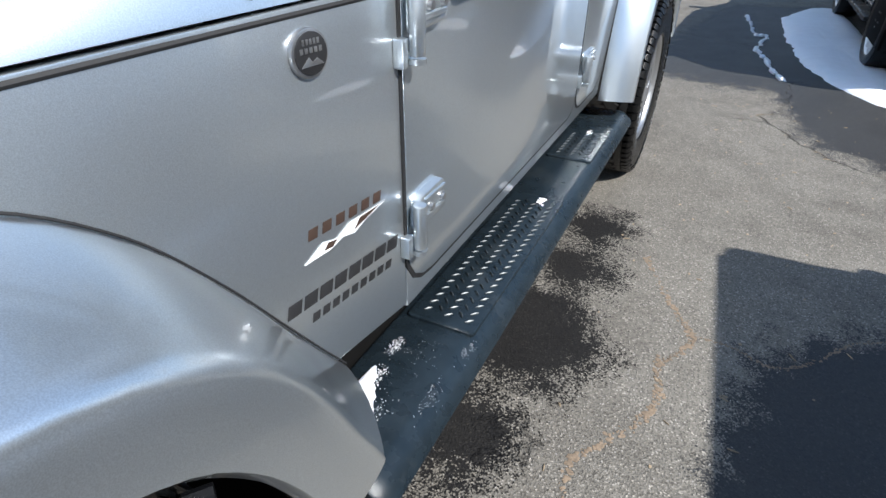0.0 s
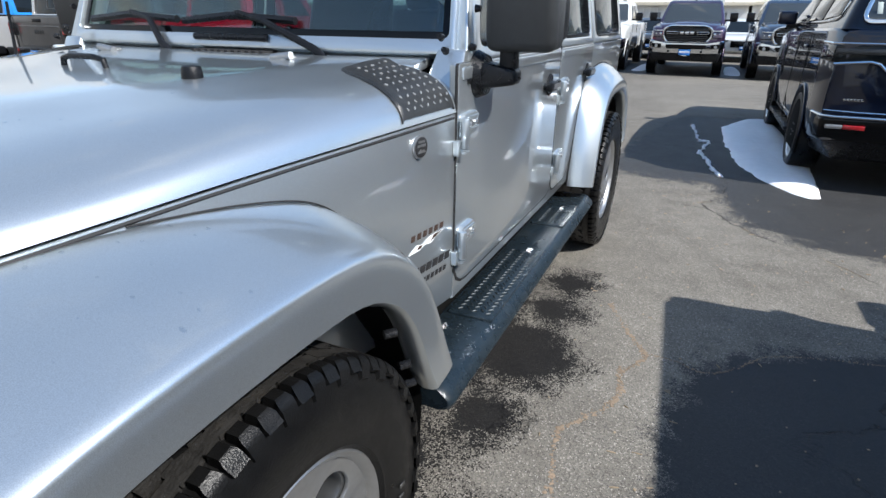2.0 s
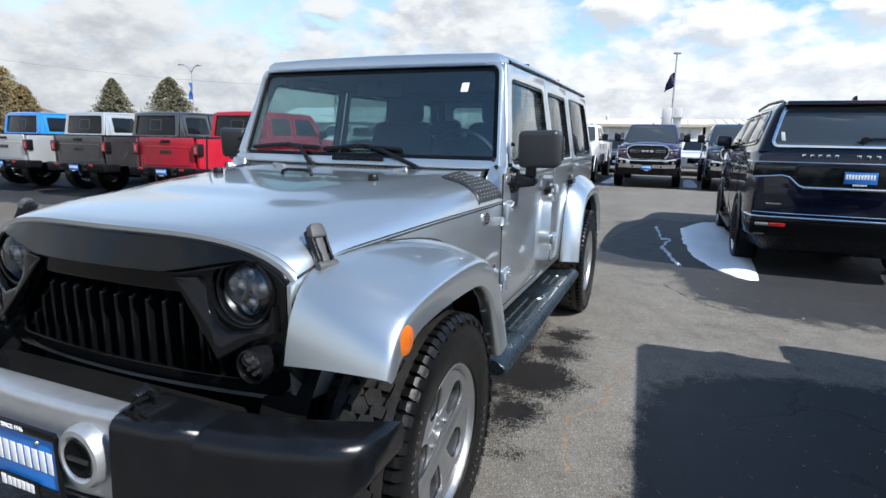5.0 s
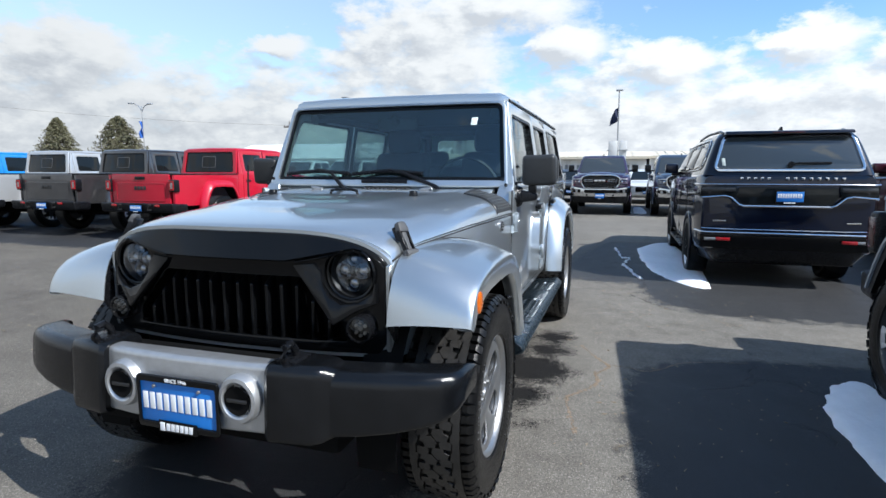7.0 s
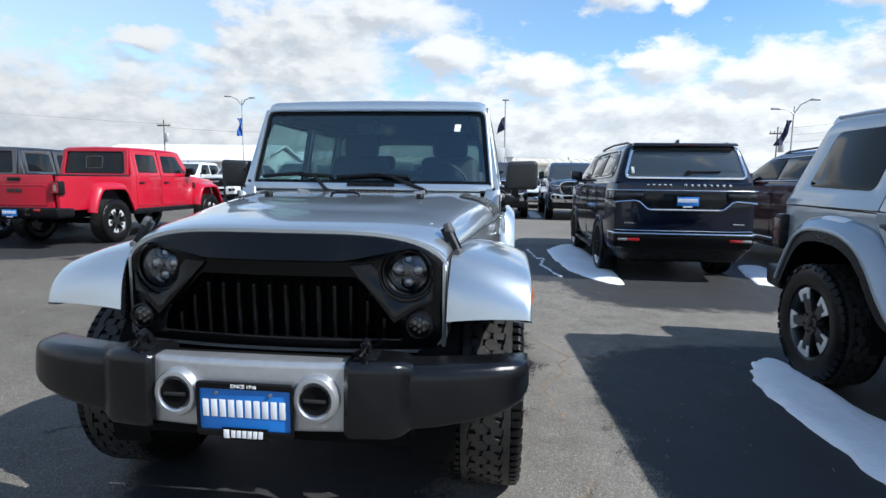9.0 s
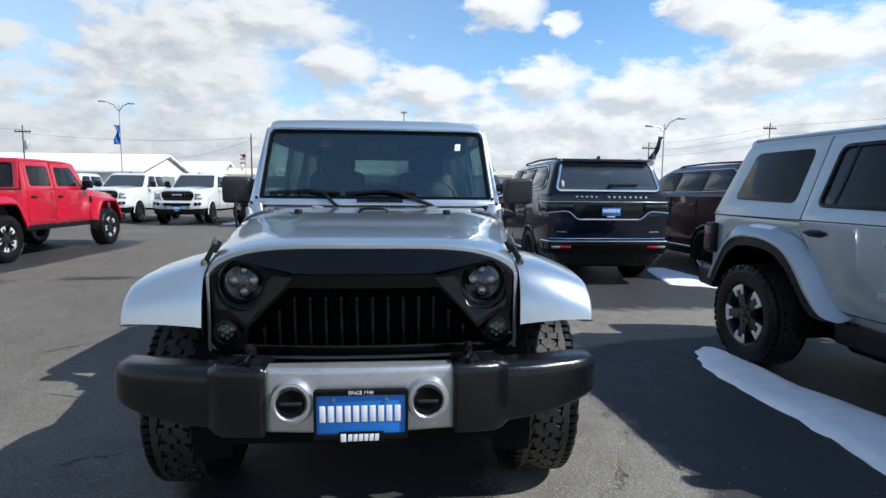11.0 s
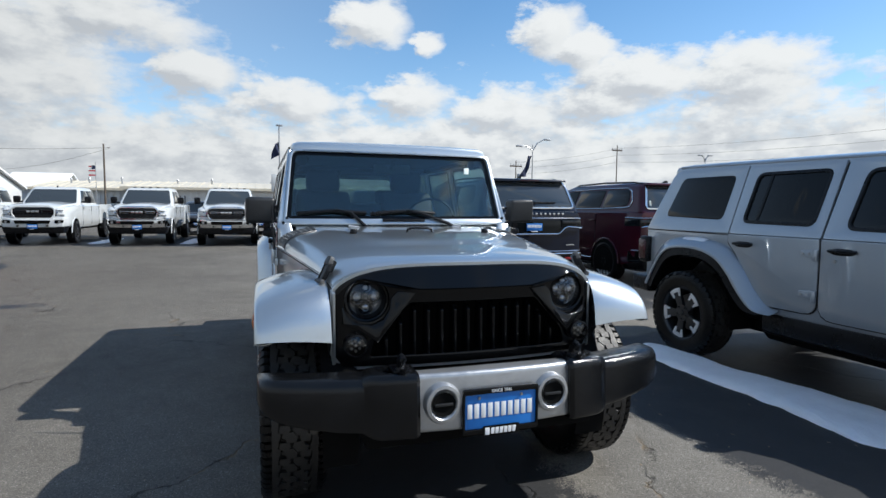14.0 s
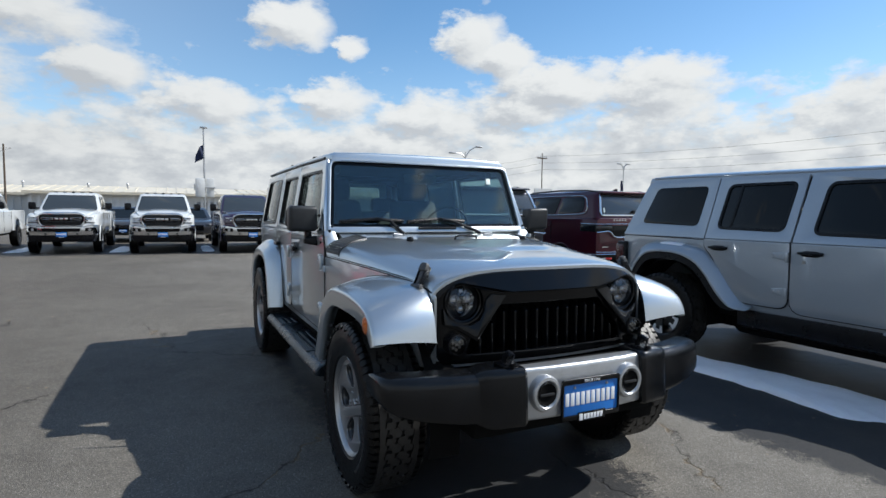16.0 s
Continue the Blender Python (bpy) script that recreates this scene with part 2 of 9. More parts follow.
GUARDSTUD = material("rubbed_bright_studs", (0.20, 0.21, 0.215), 0.4, 0, 0, 0.3, 90)
UNDER = material("dark_underbody", (0.005, 0.005, 0.005), 0.85, 0, 0, 0.3, 20, spec=0.08)
SEAM = material("dark_seam", (0.008, 0.008, 0.009), 0.7)
ALLOY = material("machined_alloy", (0.40, 0.405, 0.41), 0.38, 0.9, 0.0, 0.10, 90)
POCKETGREY = material("dark_grey_wheel_paint", (0.075, 0.077, 0.080), 0.35, 0.6, 0.3, 0.15, 60)
PITBLACK = material("brake_dust_dark_alloy", (0.014, 0.0142, 0.0145), 0.55, 0.3, 0, 0.3, 60)
DARKALLOY = material("dark_grey_alloy", (0.05, 0.052, 0.055), 0.4, 0.8, 0.3, 0.2, 60)
CHROME = material("chrome", (0.72, 0.73, 0.75), 0.1, 1.0)
DARKCHROME = material("dark_reflector", (0.40, 0.405, 0.41), 0.12, 1.0)
BUMPERSILVER = material("silver_bumper_insert", (0.46, 0.47, 0.48), 0.38, 0.75, 0.3, 0.1, 40, 0.08, 500)
BRIGHTCHROME = material("bright_bumper_plating", (0.66, 0.67, 0.68), 0.12, 1.0)
STEEL = material("bare_steel", (0.4, 0.4, 0.4), 0.35, 0.9, 0, 0.2, 60)
GLASS = thin_glass("windscreen_glass", (0.72, 0.86, 0.85), 0.06)
SIDEGLASS = thin_glass("tinted_side_glass", (0.46, 0.52, 0.52), 0.08)
CLEARGLASS = thin_glass("clear_side_glass", (0.72, 0.79, 0.79), 0.09)
LENS = thin_glass("clear_lens", (0.90, 0.92, 0.94), 0.06)
SMOKELENS = thin_glass("smoked_lens", (0.42, 0.39, 0.35), 0.03)
DARKGLASS = material("privacy_glass", (0.008, 0.010, 0.011), 0.03, 0, 0.0, spec=0.28)
# opaque pane; grey base stands in for the lit cabin behind it
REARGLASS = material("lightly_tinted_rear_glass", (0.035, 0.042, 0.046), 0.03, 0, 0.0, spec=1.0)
LAMPGREY = material("clear_lamp_housing", (0.20, 0.21, 0.22), 0.12, 0.7, 0.6)
MACHINED = material("bright_machined_alloy", (0.78, 0.79, 0.80), 0.35, 0.5, 0.3, 0.08, 90)
DARKRED = material("smoked_red_lens", (0.05, 0.006, 0.008), 0.15, 0, 0.5, 0.2, 200, 0.2, 300)
AMBER = material("amber_lens", (0.55, 0.12, 0.006), 0.12, 0, 0.7, 0.35, 320, 0.6, 330)
REDLENS = material("red_lens", (0.32, 0.008, 0.012), 0.15, 0, 0.7, 0.2, 200, 0.2, 300)
INTERIOR = material("dark_interior_trim", (0.020, 0.021, 0.022), 0.7, 0, 0, 0.3, 50)
PLATEBLUE = material("blue_plate_enamel", (0.015, 0.16, 0.52), 0.35, 0, 0.2, 0.08, 30)
WHITEINK = material("white_print", (0.78, 0.79, 0.8), 0.5, 0, 0, 0.05, 30)
BLACKINK = material("black_print", (0.015, 0.015, 0.016), 0.5, 0, 0, 0.2, 60)
BROWNINK = material("brown_print", (0.045, 0.027, 0.02), 0.5, 0, 0, 0.15, 60)
LATCHGREY = material("weathered_grey_plastic", (0.065, 0.066, 0.068), 0.6, 0, 0, 0.3, 60, 0.2, 500)
PAPER = material("white_sticker", (0.72, 0.80, 0.76), 0.6)


def snow_material():
    m = material("old_snow", (0.80, 0.82, 0.86), 0.65, 0, 0, 0.06, 12, 0.9, 60)
    p = m.node_tree.nodes["Principled BSDF"]
    p.inputs["Subsurface Weight"].default_value = 0.25
    p.inputs["Subsurface Radius"].default_value = (0.03, 0.04, 0.05)
    return m


SNOW = snow_material()

# ---------------------------------------------------------------- mesh tools


def part(name, bm, mat, parent=None, label="", angle=38):
    me = bpy.data.meshes.new(name)
    bmesh.ops.recalc_face_normals(bm, faces=bm.faces)
    bm.to_mesh(me)
    bm.free()
    me.shade_smooth()
    me.set_sharp_from_angle(angle=radians(angle))
    me.materials.append(mat)
    ob = new(name, me)
    ob.parent = parent
    if label:
        ob["label"] = label
    return ob


def thing(name, label, category, group="", kind=""):
    return tagged(new(name), label, category, group, kind)


def bev(bm, off, seg=2, angle=30):
    bmesh.ops.recalc_face_normals(bm, faces=bm.faces)
    es = [e for e in bm.edges if len(e.link_faces) == 2 and e.calc_face_angle(0) > radians(angle)]
    if es and off > 0:
        bmesh.ops.bevel(bm, geom=es, offset=off, segments=seg, profile=0.5, affect="EDGES", clamp_overlap=True)
    return bm


def fresh(bm):
    return bm if bm is not None else bmesh.new()


def box(x0, x1, y0, y1, z0, z1, b=0.0, seg=2, m=None, bm=None):
    t = bmesh.new()
    bmesh.ops.create_cube(t, size=1)
    for v in t.verts:
        v.co = Vector((x0 if v.co.x < 0 else x1, y0 if v.co.y < 0 else y1, z0 if v.co.z < 0 else z1))
    bev(t, b, seg)
    return merge(bm, t, m)


def merge(bm, t, m=None):
    if m is not None:
        t.transform(m)
    if bm is None:
        return t
    me = bpy.data.meshes.new("tmp")
    t.to_mesh(me)
    t.free()
    bm.from_mesh(me)
    bpy.data.meshes.remove(me)
    return bm


def hexa(pts, b=0.0, seg=2, bm=None):
    """A six-sided solid from eight corners: bottom four in order, then top four."""
    t = bmesh.new()
    v = [t.verts.new(p) for p in pts]
    for q in ((3, 2, 1, 0), (4, 5, 6, 7), (0, 1, 5, 4), (1, 2, 6, 5), (2, 3, 7, 6), (3, 0, 4, 7)):
        t.faces.new([v[i] for i in q])
    bev(t, b, seg)
    return merge(bm, t)


def cyl(p0, p1, r, r1=None, seg=20, b=0.0, bm=None):
    p0, p1 = Vector(p0), Vector(p1)
    t = bmesh.new()
    d = p1 - p0
    bmesh.ops.create_cone(t, cap_ends=True, segments=seg, radius1=r, radius2=r if r1 is None else r1, depth=d.length)
    bev(t, b, 2, 50)
    t.transform(Matrix.Translation((p0 + p1) / 2) @ d.to_track_quat("Z", "Y").to_matrix().to_4x4())
    return merge(bm, t)


def grid(rows, close_u=False, close_v=False, caps=False, bm=None):
    t = fresh(bm)
    vs = [[t.verts.new(p) for p in r] for r in rows]
    nu, nv = len(rows), len(rows[0])
    for i in range(nu if close_u else nu - 1):
        for j in range(nv if close_v else nv - 1):
            a, b, c, d = vs[i][j], vs[(i + 1) % nu][j], vs[(i + 1) % nu][(j + 1) % nv], vs[i][(j + 1) % nv]
            if len({a, b, c, d}) == 4:
                t.faces.new((a, b, c, d))
    if caps:
        t.faces.new(vs[0])
        t.faces.new(vs[-1])
    return t


def thick(bm, depth):
    bmesh.ops.recalc_face_normals(bm, faces=bm.faces)
    bmesh.ops.solidify(bm, geom=list(bm.faces), thickness=depth)
    return bm


def lathe(profile, axis="x", seg=48, centre=(0, 0, 0), bm=None, closed=False):
    """profile: (radius, along) pairs turned round an axis through centre."""
    rows = []
    for k in range(seg):
        a = 2 * math.pi * k / seg
        c, s = math.cos(a), math.sin(a)
        row = []
        for r, h in profile:
            p = {"x": (h, r * c, r * s), "y": (r * c, h, r * s), "z": (r * c, r * s, h)}[axis]
            row.append(tuple(p[i] + centre[i] for i in range(3)))
        rows.append(row)
    return grid(rows, close_u=True, close_v=closed, bm=bm)


def tube(pts, r, seg=8, bm=None, taper=None):
    pts = [Vector(p) for p in pts]
    rows = []
    for i, p in enumerate(pts):
        d = (pts[min(i + 1, len(pts) - 1)] - pts[max(i - 1, 0)]).normalized()
        q = d.to_track_quat("Z", "Y")
        rr = r if taper is None else r * (1 - (1 - taper) * i / (len(pts) - 1))
        rows.append([p + q @ Vector((rr * math.cos(2 * math.pi * k / seg), rr * math.sin(2 * math.pi * k / seg), 0)) for k in range(seg)])
    return merge(bm, grid(rows, close_v=True, caps=True)) if bm is not None else grid(rows, close_v=True, caps=True)


def rpoly(pts, r, n=4):
    """A polygon with rounded corners; r is one radius or one for each corner."""
    out = []
    k = len(pts)
    for i in range(k):
        p = Vector(pts[i]).to_2d() if len(pts[i]) > 2 else Vector(pts[i])
        a, b = Vector(pts[i - 1]), Vector(pts[(i + 1) % k])
        rr = r[i] if isinstance(r, (list, tuple)) else r
        u, v = (a - p), (b - p)
        rr = min(rr, u.length * 0.48, v.length * 0.48)
        if rr <= 1e-5:
            out.append(tuple(p))
            continue
        s, e = p + u.normalized() * rr, p + v.normalized() * rr
        for j in range(n + 1):
            f = j / n
            out.append(tuple((1 - f) ** 2 * s + 2 * f * (1 - f) * p + f * f * e))
    return out


def inset(poly, d):
    """Closed outline moved by d to its left-hand side (inwards for one that runs counter-clockwise)."""
    n = len(poly)
    out = []
    for i in range(n):
        a, p, b = Vector(poly[i - 1]), Vector(poly[i]), Vector(poly[(i + 1) % n])
        u, v = (p - a), (b - p)
        if u.length < 1e-9 or v.length < 1e-9:
            u = v = (b - a)
        nu, nv = Vector((-u.y, u.x)).normalized(), Vector((-v.y, v.x)).normalized()
        m = nu + nv
        k = m.dot(nu)
        out.append(tuple(p + (m * (d / k) if k > 0.35 else nu * d)))
    return out


def turned(poly, ccw):
    area = sum(poly[i - 1][0] * poly[i][1] - poly[i][0] * poly[i - 1][1] for i in range(len(poly)))
    return list(poly) if (area > 0) == ccw else list(reversed(poly))


def plate(polys, depth, edge=0.002, m=None, bm=None):
    """A flat plate with holes, from outlines in its own x, y; it lies from z = 0 to depth, its upper edge rounded."""
    t = bmesh.new()
    loops = []
    for k, poly in enumerate(polys):
        clean = []
        for q in poly:
            if not clean or (Vector(q) - Vector(clean[-1])).length > 1e-5:
                clean.append(tuple(q))
        if (Vector(clean[0]) - Vector(clean[-1])).length < 1e-5:
            clean.pop()
        loops.append(turned(clean, k == 0))
    edge = min(edge, depth * 0.8)
    top, bottom, tops2 = [], [], []
    for lp in loops:
        rings = [(lp, 0.0), (lp, depth - edge), (inset(lp, edge * 0.29), depth - edge * 0.29), (inset(lp, edge), depth)]
        vs = [[t.verts.new((x, y, z)) for x, y in ps] for ps, z in rings]
        n = len(lp)
        for r0, r1 in zip(vs, vs[1:]):
            for i in range(n):
                j = (i + 1) % n
                t.faces.new((r0[i], r0[j], r1[j], r1[i]))
        bottom += vs[0]
        top += vs[-1]
        tops2.append([Vector((x, y, 0)) for x, y in lp])
    for tri in geometry.tessellate_polygon(tops2):
        if len({*tri}) == 3:
            for vs in (top, bottom):
                try:
                    t.faces.new([vs[i] for i in tri])
                except ValueError:
                    pass
    bmesh.ops.recalc_face_normals(t, faces=t.faces)
    return merge(bm, t, m)


def cut(bm, zs=(), xs=()):
    """Extra edges across a plate, so that it can follow a curved surface."""
    for z in zs:
        bmesh.ops.bisect_plane(bm, geom=list(bm.verts) + list(bm.edges) + list(bm.faces), plane_co=(0, 0, z), plane_no=(0, 0, 1))
    for x in xs:
        bmesh.ops.bisect_plane(bm, geom=list(bm.verts) + list(bm.edges) + list(bm.faces), plane_co=(x, 0, 0), plane_no=(1, 0, 0))
    return bm


def side_map(s=1):
    """Plate x, y, z to world y, z and outward x (s = 1: the +x side, -1: the -x side)."""
    return Matrix(((0, 0, s, 0), (1, 0, 0, 0), (0, 1, 0, 0), (0, 0, 0, 1)))


def front_map(s=-1):
    """Plate x, y, z to world x, z and outward y (s = -1: facing -y)."""
    return Matrix(((1, 0, 0, 0), (0, 0, s, 0), (0, 1, 0, 0), (0, 0, 0, 1)))


def warp(bm, fn):
    for v in bm.verts:
        v.co = Vector(fn(v.co))
    return bm


def ring(outer, width):
    """Outline pulled inwards by width, for frames round an opening."""
    c = Vector((sum(p[0] for p in outer) / len(outer), sum(p[1] for p in outer) / len(outer)))
    out = []
    n = len(outer)
    for i in range(n):
        a, p, b = Vector(outer[i - 1]), Vector(outer[i]), Vector(outer[(i + 1) % n])
        d = (b - a).normalized()
        nrm = Vector((-d.y, d.x))
        if nrm.dot(c - p) < 0:
            nrm = -nrm
        out.append(tuple(p + nrm * width))
    return out


def circle(cx, cy, r, n=24):
    return [(cx + r * math.cos(2 * math.pi * k / n), cy + r * math.sin(2 * math.pi * k / n)) for k in range(n)]


def bars(x0, x1, y0, y1, count, gap=0.28, depth=0.0015, m=None, slant=0.0, bm=None, seed=1):
    """A word that is not lettered: a row of plain upright bars of its size."""
    rnd = random.Random(seed)
    w = (x1 - x0) / count
    for k in range(count):
        a, b = x0 + k * w, x0 + (k + 1) * w - gap * w
        h = y1 - y0
        poly = [(a, y0), (b, y0), (b + slant * h, y1), (a + slant * h, y1)]
        bm = plate([poly], depth, 0.0002, m, bm)
    return bm


def bar_parts(name, x0, x1, y0, y1, count, gap, depth, m, slant, fn, mat, parent, label=""):
    """The same word as bars(), each bar a part of its own."""
    w = (x1 - x0) / count
    for k in range(count):
        part(name, warp(bars(x0 + k * w, x0 + (k + 1) * w, y0, y1, 1, gap, depth, m, slant), fn), mat, parent, label)


def letters(text, size, m, depth=0.001):
    cu = bpy.data.curves.new("tmp", "FONT")
    cu.body, cu.size, cu.extrude, cu.align_x, cu.align_y = text, size, depth, "CENTER", "CENTER"
    cu.resolution_u = 3
    ob = bpy.data.objects.new("tmp", cu)
    me = bpy.data.meshes.new_from_object(ob)
    t = bmesh.new()
    t.from_mesh(me)
    t.transform(m)
    bpy.data.objects.remove(ob)
    bpy.data.curves.remove(cu)
    bpy.data.meshes.remove(me)
    return t


def smooth(pts, n):
    """n points evenly along a Catmull-Rom curve through pts."""
    P = [Vector(p) for p in pts]
    out = []
    for k in range(n):
        f = k / (n - 1) * (len(P) - 1)
        i = min(int(f), len(P) - 2)
        u = f - i
        a, b, c, d = P[max(i - 1, 0)], P[i], P[i + 1], P[min(i + 2, len(P) - 1)]
        out.append(0.5 * (2 * b + (c - a) * u + (2 * a - 5 * b + 4 * c - d) * u * u + (3 * b - a - 3 * c + d) * u ** 3))
    return out


def lerp_at(table, y):
    """Piecewise linear value of a table of (y, value)."""
    if y <= table[0][0]:
        return table[0][1]
    for (a, va), (b, vb) in zip(table, table[1:]):
        if y <= b:
            return va + (vb - va) * (y - a) / (b - a)
    return table[-1][1]


def step(a, b, x):
    f = max(0.0, min(1.0, (x - a) / (b - a)))
    return f * f * (3 - 2 * f)


# ---------------------------------------------------------------- wheels


def tyre_mesh(R, w, rim, blocks, s):
    d = 0.012 if blocks else 0.0
    prof = [(rim, -0.42 * w), (rim + 0.015, -0.47 * w), ((rim + R) / 2, -0.51 * w), (R - 0.04, -0.50 * w), (R - d - 0.008, -0.45 * w), (R - d, -0.30 * w),
            (R - d, 0.30 * w), (R - d - 0.008, 0.45 * w), (R - 0.04, 0.50 * w), ((rim + R) / 2, 0.51 * w), (rim + 0.03, 0.485 * w), (rim + 0.022, 0.475 * w), (rim + 0.015, 0.475 * w), (rim, 0.42 * w)]
    return lathe(prof, "x", 64)


def halves(poly, a, b, gap):
    """A block's outline split by a sipe along the line from a to b; gap is half the sipe's width."""
    d = (Vector(b) - Vector(a)).normalized()
    n = Vector((-d.y, d.x))
    out = []
    for side in (1, -1):
        keep = []
        for i in range(len(poly)):
            p, q = Vector(poly[i - 1]), Vector(poly[i])
            hp, hq = (p - Vector(a)).dot(n) * side - gap, (q - Vector(a)).dot(n) * side - gap
            if hp * hq < 0:
                keep.append(tuple(p.lerp(q, hp / (hp - hq))))
            if hq > 0:
                keep.append(tuple(q))
        if len(keep) > 2:
            out.append(keep)
    return out


def tread_mesh(R, w, count, seed=3):
    """All-terrain tread: hooked centre blocks that interlock, siped side blocks, stepped shoulder lugs."""
    rnd = random.Random(seed)
    count = round(count * 0.58)
    pitch = 2 * math.pi / count
    arc = pitch * R
    bm, lugs = bmesh.new(), bmesh.new()

    def at(r, a, h, mesh=None):
        return (mesh or bm).verts.new((h, r * math.cos(a), r * math.sin(a)))

    hook = [(0.06, -0.045), (0.10, -0.17), (0.38, -0.195), (0.45, -0.13), (0.62, -0.115), (0.60, 0.0), (0.34, 0.035)]
    knob = [(0.69, -0.095), (0.90, -0.08), (1.01, -0.115), (1.03, -0.20), (0.92, -0.232), (0.67, -0.215)]
    flank = [(0.05, -0.232), (0.34, -0.238), (0.55, -0.265), (0.56, -0.335), (0.30, -0.345), (0.04, -0.33)]
    flank2 = [(0.62, -0.262), (0.98, -0.268), (0.98, -0.335), (0.64, -0.342)]
    shapes = []
    for poly, sipe in ((hook, ((0.30, -0.25), (0.40, 0.10))), (knob, None), (flank, ((0.28, -0.2), (0.36, -0.4))), (flank2, ((0.76, -0.2), (0.84, -0.4)))):
        metres = [(a * arc, h * w) for a, h in poly]
        cuts = halves(metres, (sipe[0][0] * arc, sipe[0][1] * w), (sipe[1][0] * arc, sipe[1][1] * w), 0.0011) if sipe else [metres]
        for c in cuts:
            shapes.append(c)
            shapes.append([(1.28 * arc - a, -h) for a, h in c])
    for k in range(count):
        for poly in shapes:
            n = len(poly)
            ca, ch = sum(p[0] for p in poly) / n, sum(p[1] for p in poly) / n
            a0 = k * pitch
            wear = rnd.uniform(0, 0.0012)
            rings = []
            for r, grow in ((R - 0.015, 0.0012), (R - 0.0025 - wear, -0.0008), (R - wear, -0.0030)):
                rings.append([at(r, a0 + (a + math.copysign(grow, a - ca)) / R, h + math.copysign(grow, h - ch)) for a, h in poly])
            bm.faces.new(rings[2])
            for lo, hi in zip(rings, rings[1:]):
                for i in range(n):
                    j = (i + 1) % n
                    bm.faces.new((lo[i], lo[j], hi[j], hi[i]))
        for sgn, off in ((-1, 0.0), (1, 0.28)):
            for half in (0, 1):
                long = 0.036 if half else 0.022
                a0, a1 = (k + off + half * 0.5 + 0.03) * pitch, (k + off + half * 0.5 + 0.45) * pitch
                sect = [(R - 0.015, 0.358), (R - 0.001, 0.364), (R - 0.0015, 0.44), (R - 0.007, 0.476), (R - 0.016, 0.500), (R - long, 0.522), (R - long - 0.005, 0.498)]
                A = [at(r, a0 + (0.05 * pitch if i in (1, 2) else 0), sgn * h * w, lugs) for i, (r, h) in enumerate(sect)]
                B = [at(r, a1 - (0.06 * pitch if i in (1, 2) else 0), sgn * h * w, lugs) for i, (r, h) in enumerate(sect)]
                for i in range(len(sect) - 1):
                    lugs.faces.new((A[i], A[i + 1], B[i + 1], B[i]))
                lugs.faces.new(A)
                lugs.faces.new(B)
    return bm, lugs


def spoke_plate(outline, h, depth, angle, edge=0.006):
    t = plate([outline], depth, edge)
    t.transform(Matrix(((0, 0, 1, h), (1, 0, 0, 0), (0, 1, 0, 0), (0, 0, 0, 1))))
    t.transform(Matrix.Rotation(angle, 4, "X"))
    return t


